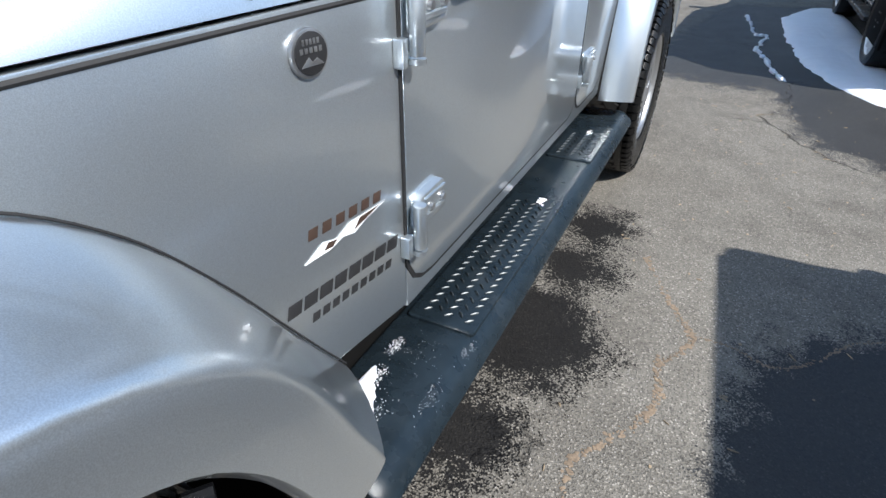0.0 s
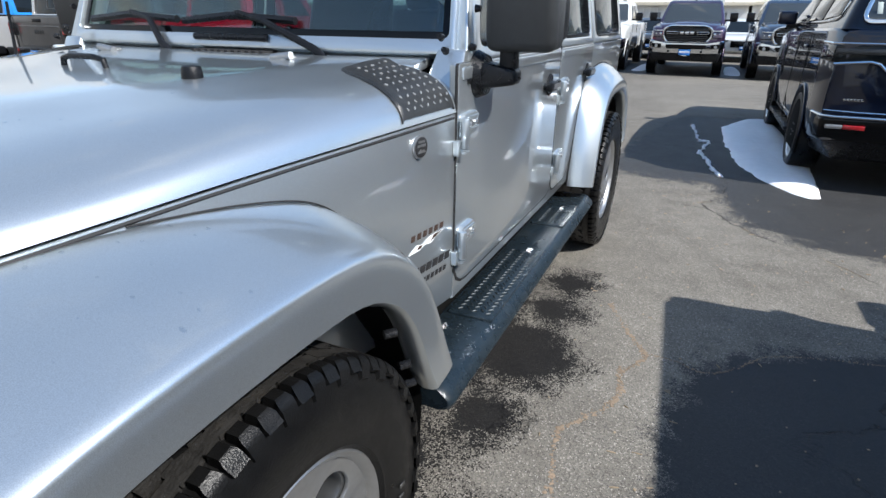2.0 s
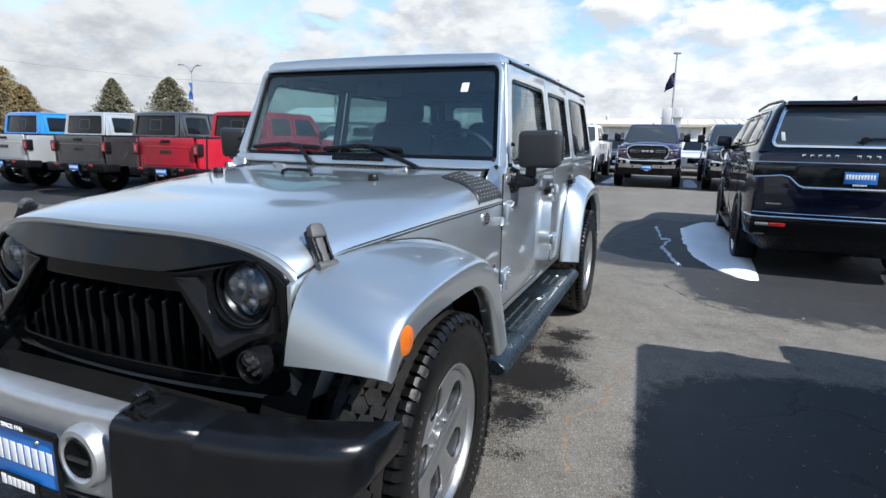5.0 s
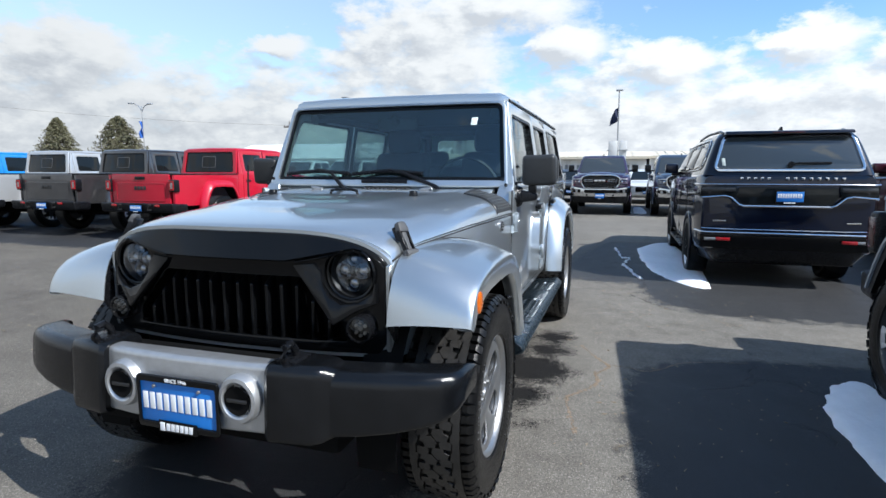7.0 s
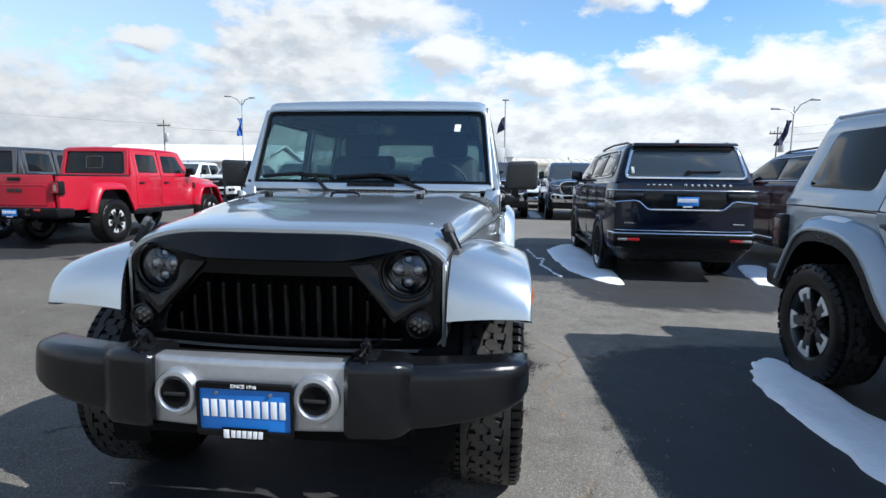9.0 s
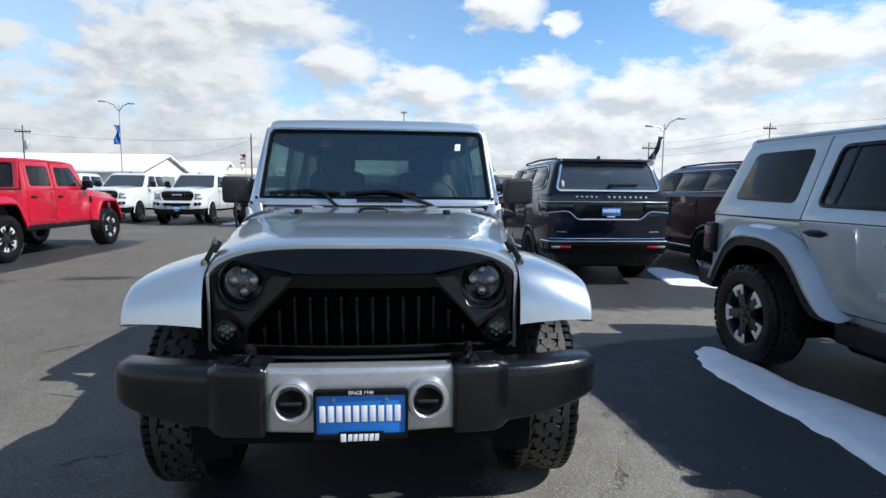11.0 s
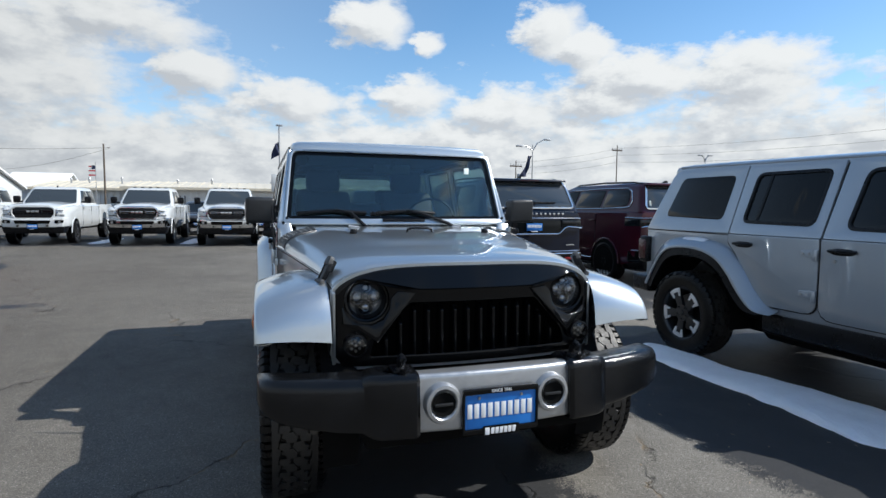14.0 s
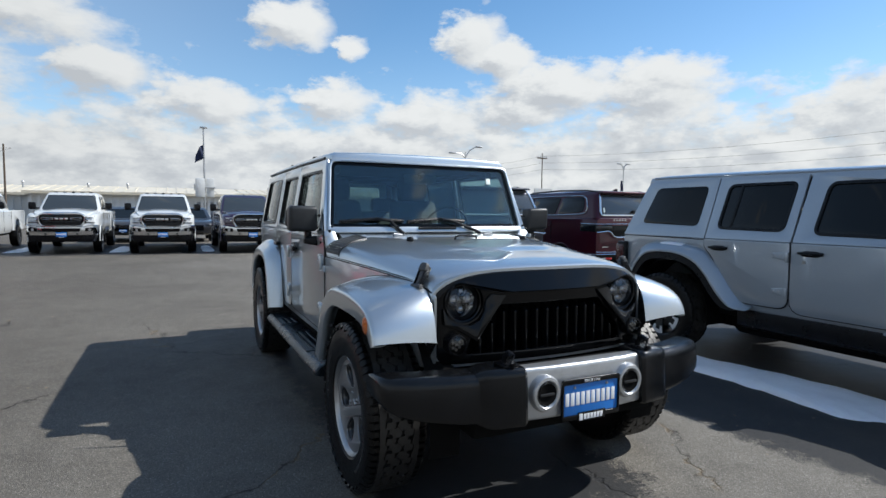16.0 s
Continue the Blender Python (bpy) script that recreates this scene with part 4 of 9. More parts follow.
def silver_suv():
    car = thing("off_road_suv", "silver metallic four-door off-road SUV with gloss black grille", "car")
    # --- hood
    zc = [(-0.43, 1.102), (-0.42, 1.109), (-0.39, 1.118), (-0.33, 1.128), (-0.2, 1.143), (0.1, 1.166), (0.5, 1.186), (0.84, 1.2)]
    zs = [(-0.43, 1.000), (-0.38, 1.022), (-0.25, 1.045), (0.2, 1.068), (0.84, 1.090)]
    ys = [-0.43, -0.42, -0.40, -0.37, -0.33, -0.27, -0.2, -0.12, -0.06, -0.02, 0.02, 0.08, 0.15, 0.25, 0.35, 0.45, 0.55, 0.65, 0.72, 0.78, 0.82]
    us = [-1, -0.99, -0.975, -0.95, -0.92, -0.88, -0.83, -0.77, -0.7, -0.62, -0.53, -0.44, -0.35, -0.25, -0.13]
    us = us + [0] + [-u for u in reversed(us)]
    def shoulder(u, y):
        """Share of the crown left at u of the half width: rounder at the nose, squarer at the cowl."""
        k = step(-0.1, 0.6, y)
        return (1 - min(u, 0.99999) ** (4.2 + 4.6 * k)) ** (0.60 - 0.08 * k)

    rows = []
    for y in ys:
        w = cowl_x(y) + 0.002
        row = []
        for u in us:
            x = u * w
            z = lerp_at(zs, y) + (lerp_at(zc, y) - lerp_at(zs, y)) * shoulder(abs(u), y)
            lim = 0.34 + (y + 0.02) * 0.33
            z += 0.010 * step(-0.05, 0.0, y) * (1 - step(lim - 0.02, lim + 0.015, abs(x)))
            yy = y + (bow(x) + 0.43) * (1 - step(-0.43, 0.15, y))
            row.append((x, yy, z))
        rows.append(row)
    part("hood", thick(grid(rows), 0.012), SILVER, car, "silver metallic hood panel")
    # --- body tub, base skins
    for s in (1, -1):
        m = side_map(s)
        cowl = plate([[(-0.425, 0.70), (-0.40, 0.66), (0.30, 0.60), (0.60, 0.573), (0.808, 0.573), (0.808, 1.086), (0.2, 1.062), (-0.25, 1.038), (-0.38, 1.008), (-0.425, 0.985)]], 0.012, 0.003, m)
        warp(cowl, lambda c: (c.x + s * (cowl_x(c.y) - 0.012), c.y, c.z))
        part("cowl_panel", cowl, SILVER, car)
        line = [-0.40, -0.36, -0.30, -0.22, -0.1, 0.1, 0.3, 0.5, 0.7, 0.80]
        seam = tube([(s * (cowl_x(y) - 0.0012), y, lerp_at(zs, y) - 0.012) for y in line], 0.0036, 6)
        part("hood_seam", seam, SEAM, car)
        # side of the tub behind the doors
        tub = plate([[(0.811, 0.566), (2.22, 0.56), (2.30, 0.75), (2.40, 0.98), (2.6, 1.06), (3.1, 1.06), (3.40, 0.9), (3.45, 0.62), (3.54, 0.62), (3.54, 1.20), (0.811, 1.20)]], 0.02, 0.003, m)
        tub.transform(Matrix.Translation((s * 0.752, 0, 0)))
        part("body_side", tub, SILVER, car)
        rocker = box(s * 0.64 - 0.04, s * 0.64 + 0.04, 0.62, 2.3, 0.46, 0.575, 0.012)
        part("rocker", rocker, UNDER, car)
        # doors: skin, upper frame, glass
        for y0, y1, zcut in ((0.812, 1.865, False), (1.88, 2.56, True)):
            if zcut:
                low = [(y0, 0.60), (2.16, 0.60), (2.24, 0.68), (2.33, 0.92), (2.46, 1.06), (y1, 1.10), (y1, 1.205), (y0, 1.205)]
                rr = [0.07, 0.05, 0.05, 0.05, 0.05, 0.02, 0.01, 0.01]
            else:
                low = [(y0, 0.60), (y1, 0.60), (y1, 1.205), (y0, 1.205)]
                rr = [0.09, 0.07, 0.01, 0.01]
            door = new("door")
            door.parent = car
            door["label"] = "closed silver door with exposed hinges"
            skin = plate([rpoly(low, rr)], 0.016, 0.004, m)
            skin.transform(Matrix.Translation((s * 0.760, 0, 0)))
            gap = plate([rpoly([(min(a, y0) - 0.006 if a == y0 else a + 0.006, b - 0.006 if b < 1.2 else b) for a, b in low], rr)], 0.006, 0.001, m)
            gap.transform(Matrix.Translation((s * 0.768, 0, 0)))
            part("door_gap", gap, SEAM, door)
            part("door_skin", skin, SILVER, door)
            belt = plate([rpoly([(y0 + 0.02, 1.165), (y1 - 0.02, 1.165), (y1 - 0.02, 1.195), (y0 + 0.02, 1.195)], 0.01)], 0.006, 0.002, m)
            belt.transform(Matrix.Translation((s * 0.775, 0, 0)))
            part("belt_moulding", belt, SILVER, door)
            top = [(y0 + (0.09 if not zcut else 0.0), 1.205), (y1, 1.205), (y1, 1.70), (y0 + (0.28 if not zcut else 0.0), 1.70)]
            win = rpoly([(top[0][0] + 0.065, 1.238), (y1 - 0.05, 1.238), (y1 - 0.05, 1.635), (top[3][0] + 0.045, 1.635)], 0.045)
            up = plate([rpoly(top, 0.02), win], 0.022, 0.004, m)
            lean = lambda c: (c.x + s * (0.753 - (c.z - 1.20) * 0.178), c.y, c.z)
            part("door_frame", warp(up, lean), SILVER, door)
            seal = plate([win, ring(win, 0.014)], 0.012, 0.003, m)
            part("window_seal", warp(warp(seal, lambda c: (c.x + s * 0.006, c.y, c.z)), lean), BLACKTRIM, door)
            pane = plate([win], 0.005, 0.0005, m)
            pane = part("window_pane", warp(warp(pane, lambda c: (c.x + s * 0.005, c.y, c.z)), lean), SIDEGLASS if zcut else CLEARGLASS, door, "side window")
            pane.visible_shadow = False
            # handle: round recess, paddle and lock
            hy, hz = y1 - (0.16 if not zcut else 0.13), 1.075
            part("handle_recess", plate([circle(hy + 0.01, hz, 0.042)], 0.006, 0.002, m @ Matrix.Translation((0, 0, 0.7755)) if s > 0 else m @ Matrix.Translation((0, 0, 0.7755))), BLACKTRIM, door)
            hb = box(s * 0.788, s * 0.813, hy - 0.085, hy + 0.055, hz - 0.018, hz + 0.018, 0.008)
            hb = cyl((s * 0.77, hy - 0.07, hz), (s * 0.80, hy - 0.07, hz), 0.012, bm=hb)
            part("door_handle", hb, BLACKTRIM, door, "black paddle door handle")
            part("handle_badge", bars(hy - 0.06, hy + 0.045, hz - 0.008, hz + 0.010, 7, 0.25, 0.0015, m @ Matrix.Translation((0, 0, 0.8132)) if s > 0 else m @ Matrix.Translation((0, 0, 0.8132))), STEEL, door)
            part("door_lock", cyl((s * 0.775, hy + 0.09, hz - 0.06), (s * 0.782, hy + 0.09, hz - 0.06), 0.011), STEEL, door)
            for hz2 in (0.725, 1.03):
                h = cyl((s * 0.795, y0 + 0.006, hz2 - 0.034), (s * 0.795, y0 + 0.006, hz2 + 0.046), 0.0115, seg=16, b=0.003)
                h = cyl((s * 0.795, y0 + 0.006, hz2 - 0.044), (s * 0.795, y0 + 0.006, hz2 - 0.037), 0.0125, seg=12, bm=h)
                h = plate([rpoly([(y0 + 0.012, hz2 - 0.008), (y0 + 0.03, hz2 - 0.006), (y0 + 0.105, hz2 - 0.002), (y0 + 0.105, hz2 + 0.045), (y0 + 0.095, hz2 + 0.055), (y0 + 0.03, hz2 + 0.052), (y0 + 0.012, hz2 + 0.045)], 0.006)], 0.016, 0.004, m @ Matrix.Translation((0, 0, 0.7755)), h)
                h = plate([rpoly([(y0 - 0.016, hz2 - 0.05), (y0 + 0.006, hz2 - 0.05), (y0 + 0.006, hz2 - 0.010), (y0 - 0.016, hz2 - 0.010)], 0.004)], 0.016, 0.003, m @ Matrix.Translation((0, 0, 0.7705)), h)
                for rib in (0.006, 0.036):
                    h = plate([rpoly([(y0 + 0.028, hz2 + rib), (y0 + 0.098, hz2 + rib + 0.002), (y0 + 0.098, hz2 + rib + 0.010), (y0 + 0.028, hz2 + rib + 0.010)], 0.003)], 0.005, 0.002, m @ Matrix.Translation((0, 0, 0.7905)), h)
                part("hinge", h, SILVER, door, "exposed silver door hinge")
                for by in (0.048, 0.088):
                    part("hinge_bolt", cyl((s * 0.790, y0 + by, hz2 + 0.024), (s * 0.798, y0 + by, hz2 + 0.024), 0.008, 0.006, seg=10), STEEL, door)
        # hardtop side with quarter window
        win = rpoly([(2.66, 1.245), (3.42, 1.245), (3.36, 1.635), (2.66, 1.635)], 0.05)
        q = plate([rpoly([(2.575, 1.205), (3.545, 1.205), (3.47, 1.70), (2.575, 1.70)], 0.015), win], 0.022, 0.004, m)
        lean = lambda c: (c.x + s * (0.753 - (c.z - 1.20) * 0.178), c.y, c.z)
        part("hardtop_side", warp(q, lean), SILVER, car)
        pane = plate([win], 0.005, 0.0005, m)
        pane = part("quarter_window", warp(warp(pane, lambda c: (c.x + s * 0.018, c.y, c.z)), lean), SIDEGLASS, car, "tinted quarter window")
        pane.visible_shadow = False
        seal = plate([ring(win, -0.012), win], 0.008, 0.002, m)
        part("quarter_seal", warp(warp(seal, lambda c: (c.x + s * 0.018, c.y, c.z)), lean), BLACKTRIM, car)
        # drip rail along the roof
        part("drip_rail", tube([(s * 0.675, 1.16, 1.712), (s * 0.676, 2.0, 1.722), (s * 0.676, 3.46, 1.722)], 0.011), BLACKTRIM, car)
        # windscreen frame pillar
        pil = hexa([(s * 0.722, 0.885, 1.20), (s * 0.772, 0.87, 1.20), (s * 0.772, 0.97, 1.20), (s * 0.722, 0.97, 1.20),
                    (s * 0.668, 1.065, 1.70), (s * 0.690, 1.06, 1.70), (s * 0.690, 1.135, 1.70), (s * 0.668, 1.135, 1.70)], 0.008, 3)
        part("windscreen_pillar", pil, SILVER, car)
        foot = hexa([(s * 0.655, 0.795, 1.085), (s * 0.774, 0.800, 1.085), (s * 0.774, 0.97, 1.085), (s * 0.655, 0.97, 1.085),
                     (s * 0.690, 0.868, 1.235), (s * 0.770, 0.868, 1.235), (s * 0.770, 0.97, 1.235), (s * 0.690, 0.97, 1.235)], 0.010, 2)
        part("pillar_foot", foot, SILVER, car)
        for bx, by, bz in ((0.712, 0.865, 1.262), (0.735, 0.842, 1.232)):
            part("frame_bolt", cyl((s * bx, by - 0.02, bz), (s * bx, by - 0.034, bz + 0.004), 0.010, 0.007, seg=12), BLACKTRIM, car)
        for bz in (1.16, 1.24, 1.33):
            part("frame_bolt", cyl((s * 0.770, 0.885 + (bz - 1.2) * 0.3, bz), (s * 0.784, 0.885 + (bz - 1.2) * 0.3, bz), 0.010, 0.007, seg=12), BLACKTRIM, car)
        # black diamond-plate corner guard over the cowl
        rows = []
        for y in (0.585, 0.589, 0.60, 0.62, 0.64, 0.66, 0.68, 0.71, 0.75, 0.790, 0.795):
            w = cowl_x(y) + 0.004
            y2 = y
            row = []
            for u in (0.745, 0.749, 0.765, 0.785, 0.80, 0.83, 0.86, 0.88, 0.90, 0.92, 0.935, 0.95, 0.96, 0.97, 0.978, 0.985, 0.990, 0.994, 0.997, 0.9992):
                yy = y2 + 0.05 * (1 - (u - 0.745) / 0.255) ** 2 * (1 - (y - 0.585) / 0.21)
                z = lerp_at(zs, y) + (lerp_at(zc, y) - lerp_at(zs, y)) * shoulder(u, yy)
                lim = 0.34 + (yy + 0.02) * 0.33
                z += 0.010 * (1 - step(lim - 0.02, lim + 0.015, u * w))
                row.append((s * (u * w), yy, z + (0.009 if 0.747 < u and 0.587 < y < 0.792 else 0.002)))
            rows.append(row)
        part("cowl_guard", thick(grid(rows), 0.004), GUARDBLACK, car, "black diamond-plate hood corner guard")
        dm = bmesh.new()
        for a in range(7):
            for b in range(9):
                y = 0.610 + a * 0.026 + (0.013 if b % 2 else 0)
                u = (0.775, 0.815, 0.855, 0.89, 0.92, 0.947, 0.968, 0.983, 0.992)[b]
                if y > 0.782 or y < 0.605 + 0.05 * (1 - (u - 0.745) / 0.255) ** 2:
                    continue
                w = cowl_x(y) + 0.004
                z = lerp_at(zs, y) + (lerp_at(zc, y) - lerp_at(zs, y)) * shoulder(u, y) + 0.0098 + 0.010 * (1 - step(0.32 + (y + 0.02) * 0.33, 0.355 + (y + 0.02) * 0.33, u * w))
                t = bmesh.new()
                bmesh.ops.create_icosphere(t, subdivisions=1, radius=1)
                t.transform(Matrix.Translation((s * u * w, y, z)) @ Matrix.Rotation(s * u ** 12 * 1.25, 4, "Y") @ Matrix.Rotation(0.8 if (a + b) % 2 else -0.8, 4, "Z") @ Matrix.Diagonal((0.0032, 0.0058, 0.0026, 1)))
                dm = merge(dm, t)
        tagged(part("guard_tread", dm, GUARDSTUD, car, "raised diamonds"), kind="stuff")
        # flares
        outer = [(-0.476, 0.812), (-0.462, 0.856), (-0.425, 0.905), (-0.345, 0.948), (-0.16, 0.972), (0.06, 0.975), (0.22, 0.955), (0.335, 0.895), (0.405, 0.82), (0.455, 0.735), (0.498, 0.64), (0.525, 0.585), (0.540, 0.552)]
        inner = [(-0.472, 0.795), (-0.45, 0.90), (-0.405, 0.980), (-0.33, 1.022), (-0.20, 1.036), (-0.03, 1.038), (0.15, 1.020), (0.30, 0.985), (0.40, 0.915), (0.48, 0.815), (0.555, 0.70), (0.61, 0.615), (0.650, 0.556)]
        part("front_flare", flare_mesh(outer, inner, lambda y: cowl_x(y) - 0.004 + 0.018 * (1 - step(-0.46, -0.27, y)), 0.892, s, (0.0, 0.42), lip=0.095, taper=7), SILVER, car, "silver wheel-arch flare")
        rows = []
        for p in smooth([(a, b, 0) for a, b in inner[:6]], 16):
            xi = cowl_x(p.x) - 0.004 + 0.018 * (1 - step(-0.46, -0.27, p.x))
            rows.append([(s * (xi + 0.006), p.x + 0.004, p.y - 0.006), (s * (xi + 0.010), p.x + 0.03, p.y - 0.04), (s * (xi + 0.006), p.x + 0.08, p.y - 0.09)])
        part("flare_liner", thick(grid(rows), 0.004), BLACKTRIM, car)
        part("flare_seam", tube([(s * (cowl_x(p.x) + 0.002), p.x, p.y + 0.003) for p in smooth([(a, b, 0) for a, b in inner[5:]], 40)], 0.0016, 6), SEAM, car)
        outer = [(2.265, 0.535), (2.315, 0.70), (2.40, 0.88), (2.52, 0.975), (2.75, 1.008), (3.0, 1.0), (3.18, 0.945), (3.32, 0.83), (3.375, 0.68), (3.38, 0.60)]
        inner = [(2.235, 0.535), (2.275, 0.73), (2.35, 0.95), (2.48, 1.055), (2.75, 1.090), (3.02, 1.082), (3.26, 1.02), (3.42, 0.88), (3.47, 0.70), (3.475, 0.60)]
        part("rear_flare", flare_mesh(outer, inner, lambda y: 0.772, 0.892, s, (2.95, 0.42)), SILVER, car, "silver wheel-arch flare")
        part("flare_seam", tube([(s * 0.775, p.x, p.y + 0.002) for p in smooth([(a, b, 0) for a, b in inner], 40)], 0.003, 6), SEAM, car)
        # dark liners inside the arches
        for cy in (0.0, 2.946):
            for a0, a1, reach in ((-0.25, 2.3, 0.83), (2.3, 3.4, 0.645)):
                rows = []
                for k in range(9):
                    a = a0 + (a1 - a0) * k / 8
                    rows.append([(s * xx, cy + 0.50 * math.cos(a), 0.42 + 0.50 * math.sin(a)) for xx in (0.50, reach)])
                part("arch_liner", grid(rows), UNDER, car)
        # side marker on the flare
        sm = lathe([(0.0005, 0.012), (0.020, 0.010), (0.036, 0.005), (0.041, -0.004), (0.040, -0.02)], "x", 28)
        sm.transform(Matrix.Translation((s * 0.893, -0.385, 0.878)) @ Matrix.Diagonal((s, 0.95, 1, 1)) @ Matrix.Rotation(-0.06, 4, "Z"))
        part("side_marker", sm, AMBER, car, "amber side marker lamp")
        for yy, zz in ((0.375, 0.745), (0.43, 0.64), (0.452, 0.58)):
            part("flare_clip", cyl((s * 0.865, yy - 0.055, zz), (s * 0.85, yy - 0.075, zz), 0.009, seg=8), BLACKTRIM, car)
        # running board: rounded section with two sunken tread pads
        sect = [(0.705, 0.445), (0.705, 0.466), (0.712, 0.470), (0.850, 0.472), (0.864, 0.468), (0.893, 0.444), (0.898, 0.430), (0.890, 0.412), (0.870, 0.404), (0.74, 0.404)]
        st = []
        for y in (0.528, 0.536, 0.56, 0.70, 1.2, 1.55, 1.6, 2.2, 2.33, 2.355, 2.362):
            k = 0.88 if y in (0.528, 2.362) else (0.97 if y in (0.536, 2.355) else 1.0)
            shift = 0.0
            st.append([(s * (0.81 + (x - 0.81) * k + shift * 0.4), y, 0.44 + (z - 0.44) * k) for x, z in sect])
        part("running_board", loft_sections(st), STEPBLACK, car, "black side step")
        for y0, y1 in ((0.885, 1.50), (1.79, 2.06)):
            pad = plate([rpoly([(0.722, y0), (0.868, y0), (0.868, y1), (0.722, y1)], 0.012)], 0.007, 0.005)
            pad.transform(Matrix.Translation((0, 0, 0.4705)))
            pad.transform(Matrix.Diagonal((s, 1, 1, 1)))
            part("tread_pad", pad, STEPBLACK, car)
            nb = bmesh.new()
            n = int((y1 - y0 - 0.05) / 0.026)
            for a in range(n):
                for b in range(5):
                    cx, cy = 0.755 + b * 0.0225, y0 + 0.032 + a * 0.026 + (0.013 if b % 2 else 0)
                    t = bmesh.new()
                    bmesh.ops.create_icosphere(t, subdivisions=1, radius=1)
                    t.transform(Matrix.Translation((s * cx, cy, 0.4785)) @ Matrix.Rotation((0.75 if b % 2 else -0.75) * s, 4, "Z") @ Matrix.Diagonal((0.0024, 0.0115, 0.0035, 1)))
                    nb = merge(nb, t)
            tagged(part("step_grip", nb, STEPGRIP, car, "raised grip pattern, worn bright"), kind="stuff")
        for yb in (0.95, 1.55, 2.1):
            part("step_bracket", box(s * 0.62 - 0.06, s * 0.62 + 0.16, yb - 0.03, yb + 0.03, 0.425, 0.445), UNDER, car)
        # mirrors
        mir = new("door_mirror")
        mir.parent = car
        mir["label"] = "black door mirror on a short arm"
        hs = hexa([(s * 0.804, 0.90, 1.228), (s * 0.985, 0.90, 1.230), (s * 0.985, 1.0, 1.234), (s * 0.804, 1.0, 1.234),
                   (s * 0.804, 0.885, 1.390), (s * 0.982, 0.885, 1.396), (s * 0.985, 1.0, 1.396), (s * 0.804, 1.0, 1.392)], 0.024, 4)
        part("housing", hs, GUARDBLACK, mir)
        part("mirror_glass", plate([rpoly([(s * 0.825, 1.258), (s * 0.99, 1.258), (s * 0.99, 1.375), (s * 0.825, 1.375)], 0.02)], 0.004, 0.001, Matrix.Translation((0, 1.001, 0)) @ front_map(1)), CHROME, mir)
        arm = box(s * 0.857 - 0.022, s * 0.857 + 0.022, 0.925, 0.975, 1.175, 1.26, 0.012)
        arm = hexa([(s * 0.785, 0.90, 1.135), (s * 0.885, 0.92, 1.15), (s * 0.885, 0.98, 1.15), (s * 0.785, 0.99, 1.135),
                    (s * 0.785, 0.90, 1.205), (s * 0.885, 0.92, 1.19), (s * 0.885, 0.98, 1.19), (s * 0.785, 0.99, 1.205)], 0.012, 3, arm)
        arm = cyl((s * 0.772, 0.945, 1.17), (s * 0.80, 0.945, 1.17), 0.062, 0.05, seg=24, bm=arm)
        part("arm", arm, BLACKTRIM, mir)
        if s < 0:
            mir.location = (0.03, 0.07, -0.005)
        # wheels
        wheel(car, s * 0.745, 0.0, 0.408, 0.262, 0.236, "five", 62, spin=0.35)
        wheel(car, s * 0.755, 2.946, 0.408, 0.262, 0.236, "five", 62, spin=1.0)
        # hood latches
        lat = new("hood_latch")
        lat.parent = car
        lat["label"] = "weathered grey rubber hood latch"
        up = Vector((-s * 0.050, 0.016, 0.100)).normalized()
        out = Vector((s * 0.86, -0.25, 0.45))
        out = (out - up * out.dot(up)).normalized()
        across = up.cross(out)
        tilt = Matrix(((out.x, across.x, up.x, s * 0.606), (out.y, across.y, up.y, -0.312), (out.z, across.z, up.z, 1.060), (0, 0, 0, 1)))
        flat = tilt @ Matrix(((0, 0, 1, 0), (1, 0, 0, 0), (0, 1, 0, 0), (0, 0, 0, 1)))
        part("latch_strap", plate([rpoly([(-0.013, -0.045), (0.013, -0.045), (0.009, -0.018), (0.013, 0.004), (0.012, 0.045), (-0.012, 0.045), (-0.013, 0.004), (-0.009, -0.018)], 0.005)], 0.014, 0.004, flat), LATCHGREY, lat)
        part("latch_head", plate([rpoly([(-0.026, 0.028), (0.026, 0.028), (0.022, 0.060), (0.014, 0.068), (-0.014, 0.068), (-0.022, 0.060)], 0.008)], 0.021, 0.006, flat), LATCHGREY, lat)
        for e in (-1, 1):
            part("latch_rib", box(-0.004, 0.016, e * 0.0215 - 0.0035, e * 0.0215 + 0.0035, -0.050, 0.040, 0.003, 2, tilt), BLACKTRIM, lat)
        part("latch_bracket", box(-0.016, 0.004, -0.024, 0.024, 0.005, 0.056, 0.004, 2, tilt), BLACKTRIM, lat)
        part("latch_foot", box(-0.020, 0.012, -0.034, 0.034, -0.066, -0.046, 0.006, 3, tilt, merge(None, cyl((0.010, -0.032, -0.048), (0.010, 0.032, -0.048), 0.012, seg=14, b=0.003), tilt)), LATCHGREY, lat)
        # hood bumpers, washer jets
        bs = cyl((s * 0.385, 0.36, 1.178), (s * 0.385, 0.36, 1.212), 0.023, 0.019, seg=20, b=0.005)
        part("hood_bumper", bs, BLACKTRIM, car, "black rubber bump stop")
        jet = cyl((s * 0.30, 0.70, 1.206), (s * 0.36, 0.70, 1.214), 0.011, seg=12)
        jet = box(s * 0.33 - 0.018, s * 0.33 + 0.018, 0.69, 0.74, 1.195, 1.212, 0.005, bm=jet)
        part("washer_jet", jet, STEEL, car)
